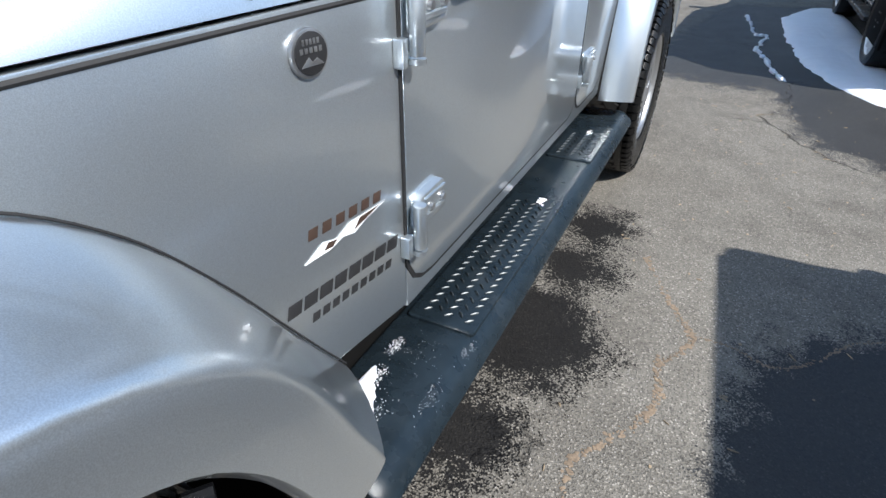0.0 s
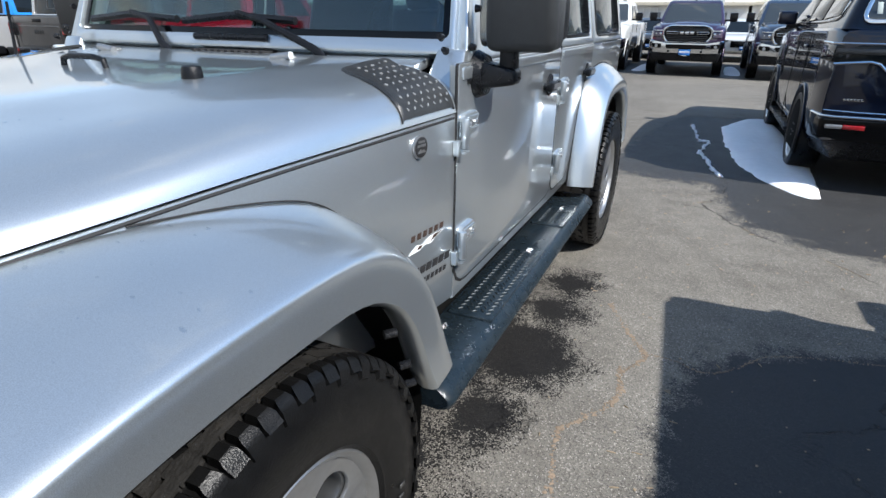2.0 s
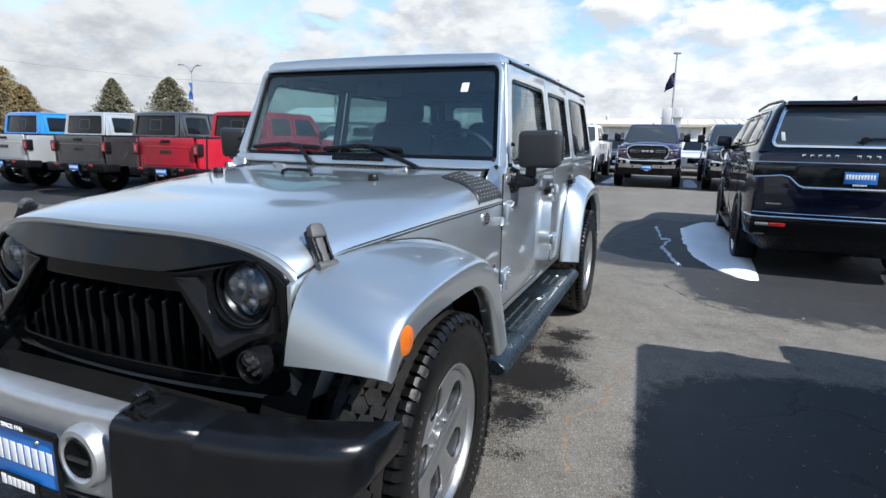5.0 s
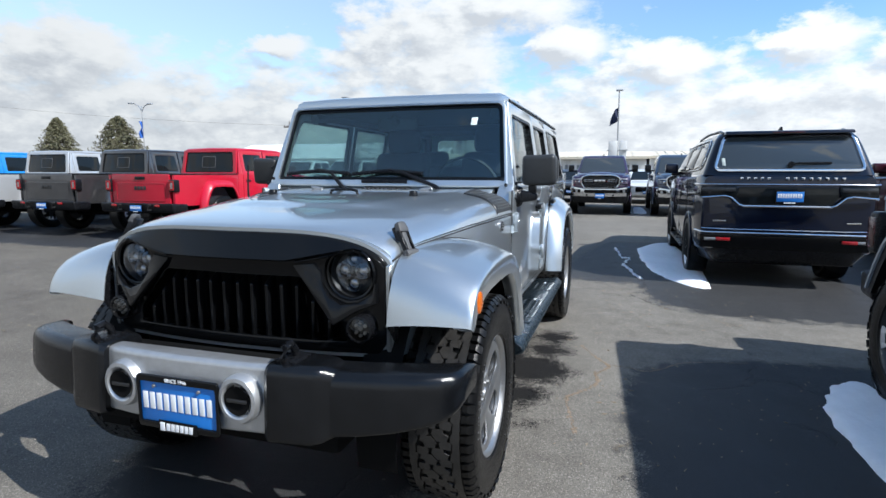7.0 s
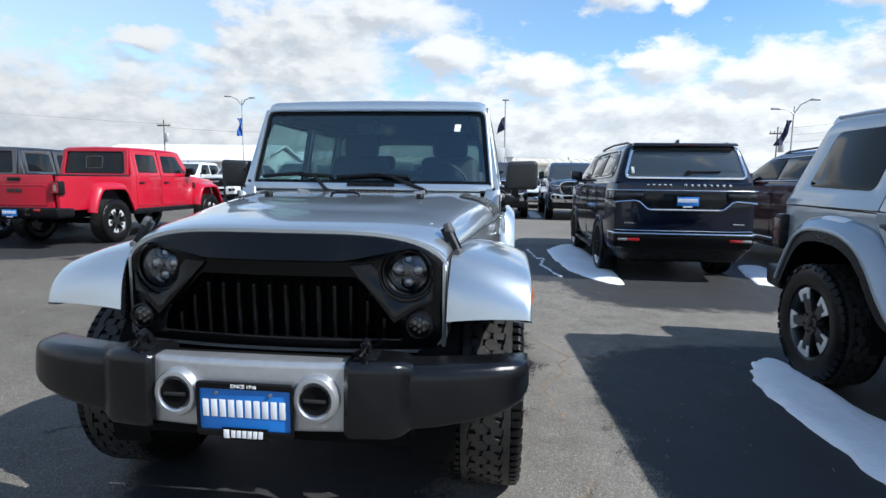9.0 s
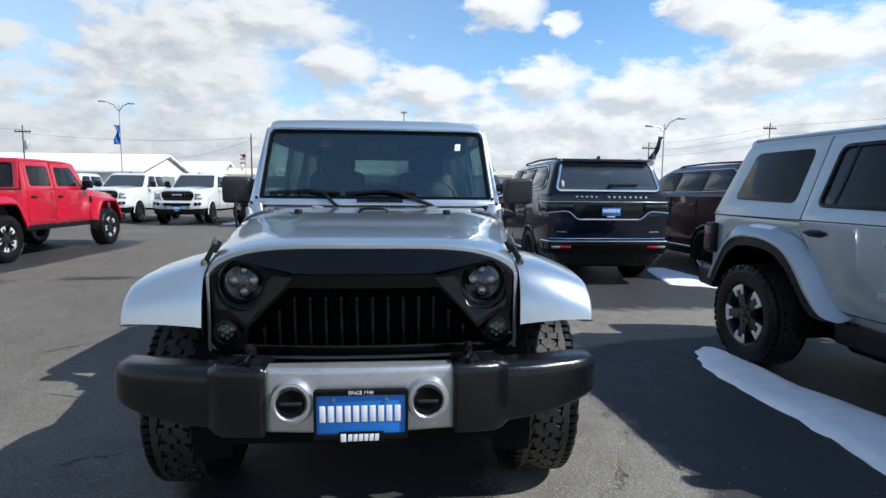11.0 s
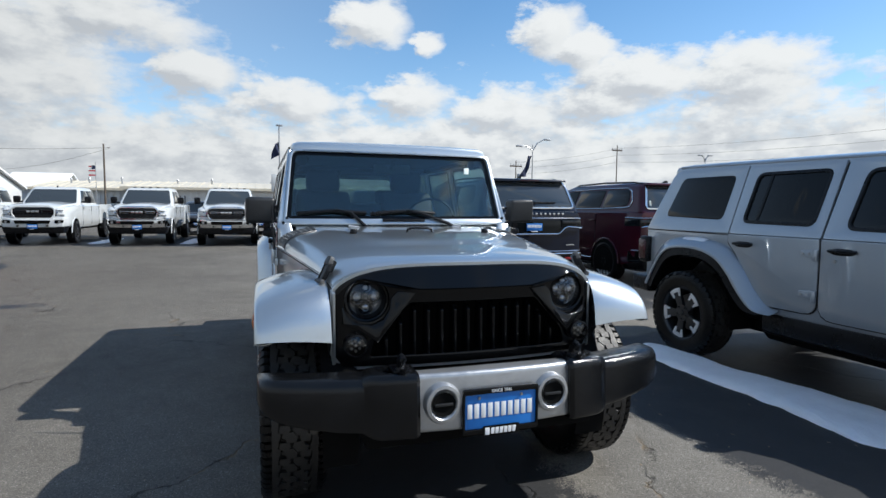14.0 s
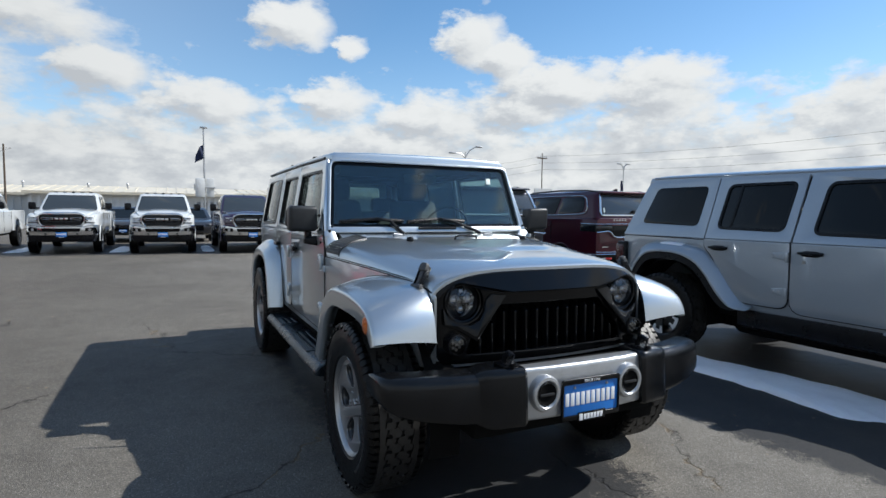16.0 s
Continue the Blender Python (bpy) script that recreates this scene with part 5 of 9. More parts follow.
    # hood loop
    part("hood_loop", tube([(-0.075, 0.40, 1.185), (-0.07, 0.40, 1.208), (-0.04, 0.398, 1.214), (0.04, 0.398, 1.214), (0.07, 0.40, 1.208), (0.075, 0.40, 1.185)], 0.007, 10), BLACKTRIM, car, "black hood footman loop")
    # cowl vents
    cow = hexa([(-0.66, 0.80, 1.175), (0.66, 0.80, 1.175), (0.66, 0.90, 1.19), (-0.66, 0.90, 1.19), (-0.66, 0.80, 1.198), (0.66, 0.80, 1.198), (0.66, 0.90, 1.215), (-0.66, 0.90, 1.215)], 0.004)
    part("cowl_top", cow, SILVER, car)
    slots = bmesh.new()
    for k in range(11):
        slots = box(-0.10 + k * 0.026, -0.085 + k * 0.026, 0.805, 0.875, 1.207, 1.214, 0.002, bm=slots)
    part("cowl_vent", slots, SEAM, car)
    # windscreen frame, glass and black border
    tiltw = math.atan2(1.06 - 0.885, 1.70 - 1.215)

    def screen(x, h, d):
        """Point of the windscreen plane: x across, h up the slope, d outwards."""
        return (x, 0.885 + h * math.sin(tiltw) - d * math.cos(tiltw) - 0.030 * (1 - (x / 0.72) ** 2), 1.215 + h * math.cos(tiltw) + d * math.sin(tiltw))

    H = 0.515
    outer = rpoly([(-0.735, 0.0), (0.735, 0.0), (0.682, H), (-0.682, H)], [0.01, 0.01, 0.05, 0.05])
    hole = rpoly([(-0.712, 0.042), (0.712, 0.042), (0.664, H - 0.014), (-0.664, H - 0.014)], [0.02, 0.02, 0.05, 0.05])

    def subdivided(bm):
        for cut in range(-6, 7):
            bmesh.ops.bisect_plane(bm, geom=list(bm.verts) + list(bm.edges) + list(bm.faces), plane_co=(cut * 0.1, 0, 0), plane_no=(1, 0, 0))
        return bm

    part("windscreen_frame", warp(subdivided(plate([outer, hole], 0.04, 0.008)), lambda c: screen(c.x, c.y, c.z - 0.025)), SILVER, car)
    part("windscreen_border", warp(subdivided(plate([hole, ring(hole, 0.022)], 0.004, 0.001)), lambda c: screen(c.x, c.y, c.z - 0.006)), GLOSSBLACK, car)
    pane = part("windscreen", warp(subdivided(plate([hole], 0.004, 0.0005)), lambda c: screen(c.x, c.y, c.z - 0.011)), GLASS, car, "tinted windscreen")
    pane.visible_shadow = False
    part("inspection_sticker", warp(plate([[(0.49, 0.375), (0.525, 0.375), (0.53, 0.42), (0.495, 0.42)]], 0.001, 0.0002), lambda c: screen(c.x, c.y, c.z - 0.005)), PAPER, car, "pale paper windscreen sticker")
    # wipers
    for px, ax in ((0.38, 0.02), (-0.20, -0.44)):
        w = new("wiper")
        w.parent = car
        part("wiper_arm", tube([screen(px, -0.035, 0.015), screen(px - 0.05, 0.0, 0.028), screen(ax + 0.12, 0.075, 0.030), screen(ax + 0.02, 0.098, 0.024)], 0.013, 8, taper=0.6), BLACKTRIM, w)
        part("wiper_blade", tube([screen(ax - 0.21, 0.078, 0.006), screen(ax, 0.094, 0.012), screen(ax + 0.22, 0.082, 0.006)], 0.012, 6), BLACKTRIM, w)
    part("windscreen_hose", tube([screen(-0.12, 0.028, 0.018), screen(0.16, 0.028, 0.018)], 0.010, 8), BLACKTRIM, car)
    # roof
    st = []
    for y, k, dz in ((1.05, 0.955, -0.030), (1.06, 0.985, -0.012), (1.10, 1.0, -0.002), (1.5, 1.0, 0.008), (2.2, 1.0, 0.012), (3.0, 1.0, 0.010), (3.42, 1.0, 0.002), (3.50, 0.985, -0.012), (3.52, 0.96, -0.035)):
        row = []
        for x, z in ((-0.672, 1.690), (-0.676, 1.715), (-0.665, 1.738), (-0.63, 1.752), (-0.4, 1.760), (0, 1.763), (0.4, 1.760), (0.63, 1.752), (0.665, 1.738), (0.676, 1.715), (0.672, 1.690)):
            row.append((x * k, y, z + (dz if z > 1.70 else 0)))
        st.append(row)
    part("hardtop_roof", loft_sections(st), SILVER, car, "silver hardtop roof")
    for yj in (1.72, 2.6):
        part("roof_seam", box(-0.63, 0.63, yj, yj + 0.012, 1.760, 1.775), SEAM, car)
    # back of the hardtop and tailgate, spare wheel
    bwin = rpoly([(-0.55, 1.26), (0.55, 1.26), (0.52, 1.63), (-0.52, 1.63)], 0.05)
    bk = plate([rpoly([(-0.76, 1.2), (0.76, 1.2), (0.665, 1.70), (-0.665, 1.70)], 0.02), bwin], 0.02, 0.003, front_map(1))
    part("hardtop_back", warp(bk, lambda c: (c.x, c.y + 3.53 - (c.z - 1.2) * 0.15, c.z)), SILVER, car)
    bp = part("rear_window", warp(plate([bwin], 0.005, 0.0005, front_map(1)), lambda c: (c.x, c.y + 3.535 - (c.z - 1.2) * 0.15, c.z)), SIDEGLASS, car)
    bp.visible_shadow = False
    part("tailgate", box(-0.76, 0.76, 3.50, 3.545, 0.60, 1.205, 0.015), SILVER, car)
    part("rear_bumper", box(-0.85, 0.85, 3.50, 3.72, 0.50, 0.66, 0.03, 3), BLACKTRIM, car)
    sp = new("spare_wheel")
    sp.parent = car
    sp.location, sp.rotation_euler = (0.05, 3.70, 0.98), (0, 0, math.pi / 2)
    for name, me in WHEELS[(0.408, 0.262, 0.236, "five", 62, "")]:
        o = new(name, me)
        o.parent = sp
        if name in ("sidewall_lettering", "tread", "tread_shoulder"):
            tagged(o, kind="stuff")
    # underbody
    ub = box(-0.52, 0.52, -0.36, 3.45, 0.50, 0.66, 0.02)
    ub = box(-0.70, 0.70, 0.66, 2.30, 0.44, 0.62, 0.02, bm=ub)
    part("underbody", ub, UNDER, car)
    ax = bmesh.new()
    for yy in (0.0, 2.946):
        ax = cyl((-0.66, yy, 0.40), (0.66, yy, 0.40), 0.045, seg=14, bm=ax)
        ax = cyl((-0.12, yy - 0.02, 0.40), (0.12, yy - 0.02, 0.40), 0.13, 0.10, seg=18, b=0.02, bm=ax)
    for s in (-1, 1):
        ax = cyl((s * 0.52, 0.16, 0.36), (s * 0.47, 0.20, 0.80), 0.032, seg=12, bm=ax)
        ax = tube([(s * 0.44, 0.02, 0.38), (s * 0.44, 0.6, 0.42), (s * 0.42, 1.0, 0.46)], 0.03, 8, bm=ax)
    ax = cyl((-0.6, -0.16, 0.42), (0.6, -0.12, 0.40), 0.022, seg=10, bm=ax)
    part("axles", ax, UNDER, car)
    # --- grille
    gr = new("grille")
    gr.parent = car
    gr["label"] = "gloss black grille with an angry brow and upright slats"
    fb = lambda off: (lambda c: (c.x, c.y + bow(c.x) + off, c.z))

    def finely(bm):
        for cut in range(-7, 8):
            bmesh.ops.bisect_plane(bm, geom=list(bm.verts) + list(bm.edges) + list(bm.faces), plane_co=(cut * 0.085, 0, 0), plane_no=(1, 0, 0))
        return bm

    def arch(a, half, low, high):
        """Height of the nose outline at a from the middle: nearly flat, falling away at rounded corners."""
        return low + (high - low) * max(0.0, 1 - (min(abs(a), half) / half) ** 4.2) ** 0.6

    def nose(half, low, high):
        top = [half * math.sin(math.pi / 2 * (1 - k / 18)) for k in range(37)]
        return [(-half, 0.73), (-half + 0.035, 0.68), (half - 0.035, 0.68), (half, 0.73)] + [(a, arch(a, half, low, high)) for a in top]

    shell, rim_line = nose(0.590, 0.975, 1.093), nose(0.605, 0.985, 1.103)
    opening = rpoly([(-0.45, 0.722), (0.45, 0.722), (0.43, 0.79), (0.285, 0.942), (-0.285, 0.942), (-0.43, 0.79)], 0.015)
    eyes = [circle(e * 0.460, 0.957, 0.091) for e in (-1, 1)]
    part("grille_surround", warp(finely(plate([rim_line, ring(shell, 0.004)], 0.07, 0.016, front_map(-1))), fb(0.056)), SILVER, gr, "silver nose around the grille")
    part("grille_shell", warp(finely(plate([shell, ring(shell, 0.03)], 0.05, 0.006, front_map(-1))), fb(0.030)), GLOSSBLACK, gr)
    part("grille_panel", warp(finely(plate([ring(shell, 0.010), opening] + eyes, 0.012, 0.003, front_map(-1))), fb(-0.012)), GLOSSBLACK, gr)
    part("grille_backing", warp(finely(plate([ring(shell, 0.02)], 0.01, 0.001, front_map(-1))), fb(0.075)), UNDER, gr)
    rows = []
    for k in range(41):
        x = -0.505 + 1.010 * k / 40
        a = abs(x)
        zt = arch(a, 0.590, 0.975, 1.093) - 0.006
        zb = min(zt - 0.004, 1.003 + 0.048 * max(0.0, (a - 0.25) / 0.25))
        row = []
        for v in (0.0, 0.08, 0.2, 0.4, 0.6, 0.8, 0.92, 1.0):
            bulge = 0.024 + (0.006 + 0.032 * (1 - (a / 0.53) ** 2)) * v
            row.append((x, bow(x) - bulge, zt + (zb - zt) * v))
        row.append((x, bow(x) - 0.026 - 0.024 * (1 - (a / 0.53) ** 2), zb - 0.006))
        row.append((x, bow(x) - 0.018, zb - 0.001))
        rows.append(row)
    part("brow", thick(grid(rows), 0.004), GLOSSBLACK, gr, "gloss black angry brow panel")
    for e in (-1, 1):
        ck = [(0.262, 0.985), (0.338, 0.992), (0.364, 0.965), (0.372, 0.920), (0.398, 0.880), (0.445, 0.860), (0.500, 0.864), (0.540, 0.892), (0.556, 0.930), (0.560, 0.862), (0.500, 0.838), (0.428, 0.792)]
        ckb = plate([[(e * x, z) for x, z in ck]], 0.02, 0.005, front_map(-1))
        part("cheek", warp(ckb, lambda c: (c.x, c.y + bow(c.x) - 0.016 - 0.052 * max(0.0, min(1.0, (0.95 - c.z) / 0.15)) * (1 - min(1.0, abs(abs(c.x) - 0.44) / 0.16)), c.z)), GLOSSBLACK, gr, "gloss black cheek panel")
        part("brow_inner_rib", tube([(e * 0.27, bow(0.27) - 0.03, 0.996), (e * 0.38, bow(0.38) - 0.028, 1.016), (e * 0.49, bow(0.49) - 0.022, 1.046)], 0.006, 8), GLOSSBLACK, gr)
    for k in range(14):
        x = (k - 6.5) * 0.0585
        top = 0.942 if abs(x) < 0.275 else 0.942 - (abs(x) - 0.275) * 1.10
        y0 = bow(x)
        sl = hexa([(x - 0.010, y0 + 0.05, 0.722), (x - 0.005, y0 - 0.020, 0.716), (x + 0.006, y0 - 0.020, 0.716), (x + 0.012, y0 + 0.05, 0.722),
                   (x - 0.011, y0 + 0.03, top), (x - 0.006, y0 - 0.018, top - 0.036), (x + 0.007, y0 - 0.018, top - 0.036), (x + 0.013, y0 + 0.03, top)], 0.004, 3)
        part("slat", sl, GLOSSBLACK, gr)
    part("grille_sill", warp(finely(box(-0.45, 0.45, -0.022, 0.02, 0.694, 0.722, 0.006)), fb(0.0)), GLOSSBLACK, gr)
    for e in (-1, 1):
        hl = new("headlight")
        hl.parent = car
        hl["label"] = "round projector headlight in a dark bowl"
        hx, hz = e * 0.460, 0.957
        hy = bow(0.462) - 0.006
        part("bezel", lathe([(0.092, 0.03), (0.092, -0.010), (0.088, -0.015), (0.082, -0.012), (0.080, 0.0), (0.079, 0.03)], "y", 40, (hx, hy, hz)), GLOSSBLACK, hl)
        part("bowl", lathe([(0.081, 0.0), (0.070, 0.022), (0.050, 0.030), (0.0005, 0.034)], "y", 32, (hx, hy, hz)), DARKALLOY, hl)
        for px, pz, pr in ((-0.036, 0.007, 0.028), (0.036, 0.007, 0.028), (0, -0.037, 0.031), (0, 0.046, 0.022)):
            part("reflector_cup", lathe([(pr, -0.002), (pr - 0.002, -0.006), (pr - 0.004, 0.0), (pr * 0.6, 0.018), (0.0005, 0.022)], "y", 22, (hx + px, hy + 0.012, hz + pz)), DARKCHROME, hl, "bright round reflector cup")
            t = bmesh.new()
            bmesh.ops.create_uvsphere(t, u_segments=16, v_segments=8, radius=pr * 0.55)
            t.transform(Matrix.Translation((hx + px, hy + 0.020, hz + pz)) @ Matrix.Diagonal((1, 0.6, 1, 1)))
            part("projector", t, DARKCHROME, hl, "bright projector lens")
        ln = part("lens", lathe([(0.0005, -0.036), (0.022, -0.034), (0.045, -0.027), (0.066, -0.014), (0.080, 0.0)], "y", 36, (hx, hy, hz)), LENS, hl, "clear domed lens")
        ln.visible_shadow = False
        tl = new("turn_lamp")
        tl.parent = car
        tl["label"] = "small round smoked LED turn lamp"
        ty = bow(0.51) - 0.066
        part("bezel", lathe([(0.046, 0.08), (0.046, -0.006), (0.040, -0.008), (0.038, 0.01), (0.0005, 0.014)], "y", 28, (e * 0.51, ty, 0.778)), BLACKTRIM, tl)
        dots = bmesh.new()
        for px, pz in ((0, 0), (0.016, 0.012), (-0.016, 0.012), (0.016, -0.012), (-0.016, -0.012), (0, 0.022), (0, -0.022)):
            dots = cyl((e * 0.51 + px, ty + 0.012, 0.778 + pz), (e * 0.51 + px, ty + 0.004, 0.778 + pz), 0.0065, 0.005, seg=10, bm=dots)
        part("led", dots, WHITEINK, tl)
        ln = part("lens", lathe([(0.0005, -0.014), (0.025, -0.010), (0.042, -0.002)], "y", 24, (e * 0.51, ty, 0.778)), SMOKELENS, tl)
        ln.visible_shadow = False
    # --- front bumper
    bu = new("front_bumper")
    bu.parent = car
    bu["label"] = "black plastic front bumper with silver centre section"

    def bump_section(x, yf, yb, zt, zb, r=0.03):
        pts = rpoly([(yf, zb), (yf + 0.012, zt), (yb, zt), (yb, zb)], [0.02, r, 0.02, 0.02], 4)
        return [(x, p[0], p[1]) for p in pts]

    part("centre_section", loft_sections([bump_section(x, yf, -0.640, 0.713, 0.49, 0.02) for x, yf in ((-0.318, -0.722), (-0.2, -0.735), (0, -0.740), (0.2, -0.735), (0.318, -0.722))]), BUMPERSILVER, bu, "silver painted bumper centre")
    for e in (-1, 1):
        inner = [(0.315, -0.742, 0.718, 0.484), (0.33, -0.752, 0.724, 0.480), (0.46, -0.735, 0.722, 0.480), (0.490, -0.718, 0.718, 0.484), (0.520, -0.692, 0.702, 0.496)]
        part("bumper_shoulder", loft_sections([bump_section(e * x, yf, -0.575, zt, zb, 0.035) for x, yf, zt, zb in inner]), BUMPERBLACK, bu)
        outer = [(0.50, -0.70, 0.700, 0.498), (0.60, -0.684, 0.700, 0.506), (0.70, -0.660, 0.700, 0.520), (0.78, -0.632, 0.699, 0.535), (0.83, -0.608, 0.697, 0.550), (0.862, -0.585, 0.692, 0.566), (0.880, -0.56, 0.685, 0.585), (0.889, -0.535, 0.674, 0.602)]
        part("bumper_end", loft_sections([bump_section(e * x, yf, yf + 0.15, zt, zb, 0.045) for x, yf, zt, zb in outer]), BUMPERBLACK, bu)
        fr = lathe([(0.0725, 0.02), (0.073, -0.004), (0.066, -0.018), (0.055, -0.020), (0.047, -0.012), (0.045, 0.01)], "y", 36, (e * 0.228, -0.735, 0.604))
        fr.transform(Matrix.Translation((0, 0, 0.604)) @ Matrix.Diagonal((1, 1, 1.08, 1)) @ Matrix.Translation((0, 0, -0.604)))
        part("fog_ring", fr, BUMPERSILVER, bu, "silver fog lamp surround")
        part("fog_lamp", lathe([(0.046, 0.004), (0.03, 0.009), (0.0005, 0.011)], "y", 24, (e * 0.228, -0.757, 0.604)), UNDER, bu)
        part("fog_baffle", box(e * 0.228 - 0.036, e * 0.228 + 0.036, -0.756, -0.748, 0.597, 0.609, 0.003), DARKALLOY, bu)
        hk = tube([(e * 0.372, -0.625, 0.735), (e * 0.372, -0.638, 0.795), (e * 0.372, -0.662, 0.818), (e * 0.372, -0.690, 0.812), (e * 0.372, -0.700, 0.785), (e * 0.372, -0.690, 0.765)], 0.013, 10)
        hk = box(e * 0.372 - 0.035, e * 0.372 + 0.035, -0.69, -0.60, 0.762, 0.774, 0.004, bm=hk)
        part("tow_hook", warp(hk, lambda c: (c.x, c.y - 0.012, c.z - 0.042)), BLACKTRIM, bu, "black tow hook")
    part("bumper_beam", box(-0.49, 0.49, -0.645, -0.47, 0.52, 0.665, 0.02), UNDER, bu)
    part("valance", box(-0.50, 0.50, -0.62, -0.45, 0.40, 0.50, 0.02), UNDER, bu)
    # number-plate panel: dealer plate with bars for the lettering
    pl = new("plate")
    pl.parent = bu
    pl["label"] = "blue dealer plate in a black frame"
    M = Matrix.Translation((0.003, -0.748, 0.563)) @ front_map(-1)
    frame_out = rpoly([(-0.158, -0.088), (0.158, -0.088), (0.158, 0.088), (-0.158, 0.088)], 0.012)
    frame_in = rpoly([(-0.148, -0.068), (0.148, -0.068), (0.148, 0.066), (-0.148, 0.066)], 0.006)
    part("plate_frame", plate([frame_out, frame_in], 0.010, 0.003, M), GLOSSBLACK, pl)
    part("plate_face", plate([frame_in], 0.004, 0.001, M), PLATEBLUE, pl, "blue enamel plate")
    part("plate_lettering", bars(-0.138, 0.140, -0.026, 0.030, 10, 0.30, 0.001, M @ Matrix.Translation((0, 0, 0.0045))), WHITEINK, pl)
    part("frame_lettering", letters("SINCE 1946", 0.017, M @ Matrix.Translation((0, 0.0765, 0.0105))), WHITEINK, pl)
    lg = plate([[(-0.075, -0.096), (0.075, -0.096), (0.075, -0.058), (-0.075, -0.058)]], 0.003, 0.0006, M @ Matrix.Translation((0, 0, 0.009)))
    part("frame_tab", lg, GLOSSBLACK, pl)
    part("frame_logo", bars(-0.045, 0.062, -0.090, -0.066, 6, 0.22, 0.001, M @ Matrix.Translation((0, 0, 0.0122)), 0.1), WHITEINK, pl)
    part("frame_emblem", plate([[(-0.068, -0.092), (-0.05, -0.092), (-0.05, -0.064), (-0.068, -0.064)]], 0.001, 0.0002, M @ Matrix.Translation((0, 0, 0.0122))), WHITEINK, pl)
    scr = bmesh.new()
    for px in (-0.088, 0.088):
        scr = cyl((px, -0.750, 0.563 + 0.052), (px, -0.758, 0.563 + 0.052), 0.007, 0.005, seg=10, bm=scr)
    part("plate_screws", scr, STEEL, pl)
    # --- badge and decals on both cowl sides
    for s in (-1, 1):
        m = side_map(s)

        def on_cowl(c, lift=0.0):
            return (c.x + s * (cowl_x(c.y) + lift), c.y, c.z)
        if s > 0:
            part("badge", warp(plate([circle(0.648, 1.03, 0.0275, 32)], 0.006, 0.002, m), on_cowl), STEEL, car, "round chrome and black badge")
            part("badge_face", warp(plate([circle(0.648, 1.03, 0.0235, 32)], 0.002, 0.0004, m), lambda c: on_cowl(c, 0.0055)), BLACKINK, car)
            bb = bars(0.635, 0.662, 1.040, 1.046, 5, 0.4, 0.0008, m)
            bb = bars(0.631, 0.666, 1.031, 1.037, 5, 0.4, 0.0008, m, bm=bb)
            bb = plate([[(0.631, 1.017), (0.665, 1.017), (0.655, 1.025), (0.648, 1.021), (0.643, 1.027)]], 0.0008, 0.0002, m, bb)
            part("badge_print", warp(bb, lambda c: on_cowl(c, 0.0076)), STEEL, car)
        # trim-level decal: a row of brown bars over a white and brown ridge
        bar_parts("decal_letter", 0.612, 0.762, 0.801, 0.817, 6, 0.34, 0.0004, m, 0.2, lambda c: on_cowl(c, 0.0005), BROWNINK, car, "brown decal bar")
        rid = [(0.580, 0.768), (0.625, 0.790), (0.655, 0.782), (0.69, 0.798), (0.785, 0.800), (0.73, 0.786), (0.70, 0.772), (0.67, 0.778), (0.64, 0.768)]
        small = lambda pts: [(0.682 + (a - 0.682) * 0.80, 0.783 + (b - 0.783) * 0.80) for a, b in pts]
        rid = small(rid)
        part("decal_ridge", warp(plate([rid], 0.0005, 0.0001, m), lambda c: on_cowl(c, 0.0005)), WHITEINK, car, "white and brown ridge decal")
        for dk in ([(0.625, 0.774), (0.636, 0.785), (0.656, 0.781), (0.645, 0.772)], [(0.70, 0.780), (0.715, 0.797), (0.765, 0.799), (0.73, 0.788)]):
            part("decal_shade", warp(plate([small(dk)], 0.0005, 0.0001, m), lambda c: on_cowl(c, 0.0011)), BROWNINK, car)
        bar_parts("decal_letter", 0.560, 0.790, 0.704, 0.725, 8, 0.16, 0.0004, m, 0.25, lambda c: on_cowl(c, 0.0005), BLACKINK, car, "dark decal bar")
        bar_parts("decal_letter", 0.600, 0.775, 0.675, 0.689, 9, 0.3, 0.0004, m, 0.25, lambda c: on_cowl(c, 0.0005), BLACKINK, car, "dark decal bar")
    # antenna
    part("antenna", tube([(-0.79, 0.70, 1.08), (-0.80, 0.71, 1.2), (-0.80, 0.72, 1.34)], 0.007, 8, taper=0.6), BLACKTRIM, car, "black stub antenna")
    # --- cabin
    cab = new("cabin")
    cab.parent = car
    part("dashboard", hexa([(-0.70, 0.92, 1.0), (0.70, 0.92, 1.0), (0.70, 1.30, 1.0), (-0.70, 1.30, 1.0), (-0.68, 0.92, 1.215), (0.68, 0.92, 1.215), (0.68, 1.22, 1.235), (-0.68, 1.22, 1.235)], 0.02, 3), INTERIOR, cab)
    part("cabin_floor", box(-0.74, 0.74, 0.9, 3.5, 0.60, 0.66), INTERIOR, cab)
    t = lathe([(0.19, 0.0), (0.20, 0.012), (0.21, 0.0), (0.20, -0.012)], "y", 32, closed=True)
    t.transform(Matrix.Translation((0.36, 1.42, 1.21)) @ Matrix.Rotation(radians(22), 4, "X"))
    t = cyl((0.36, 1.43, 1.20), (0.36, 1.28, 1.13), 0.05, seg=16, bm=t)
    t = box(0.18, 0.54, 1.415, 1.43, 1.20, 1.225, 0.005, bm=t)
    part("steering_wheel", t, INTERIOR, cab)
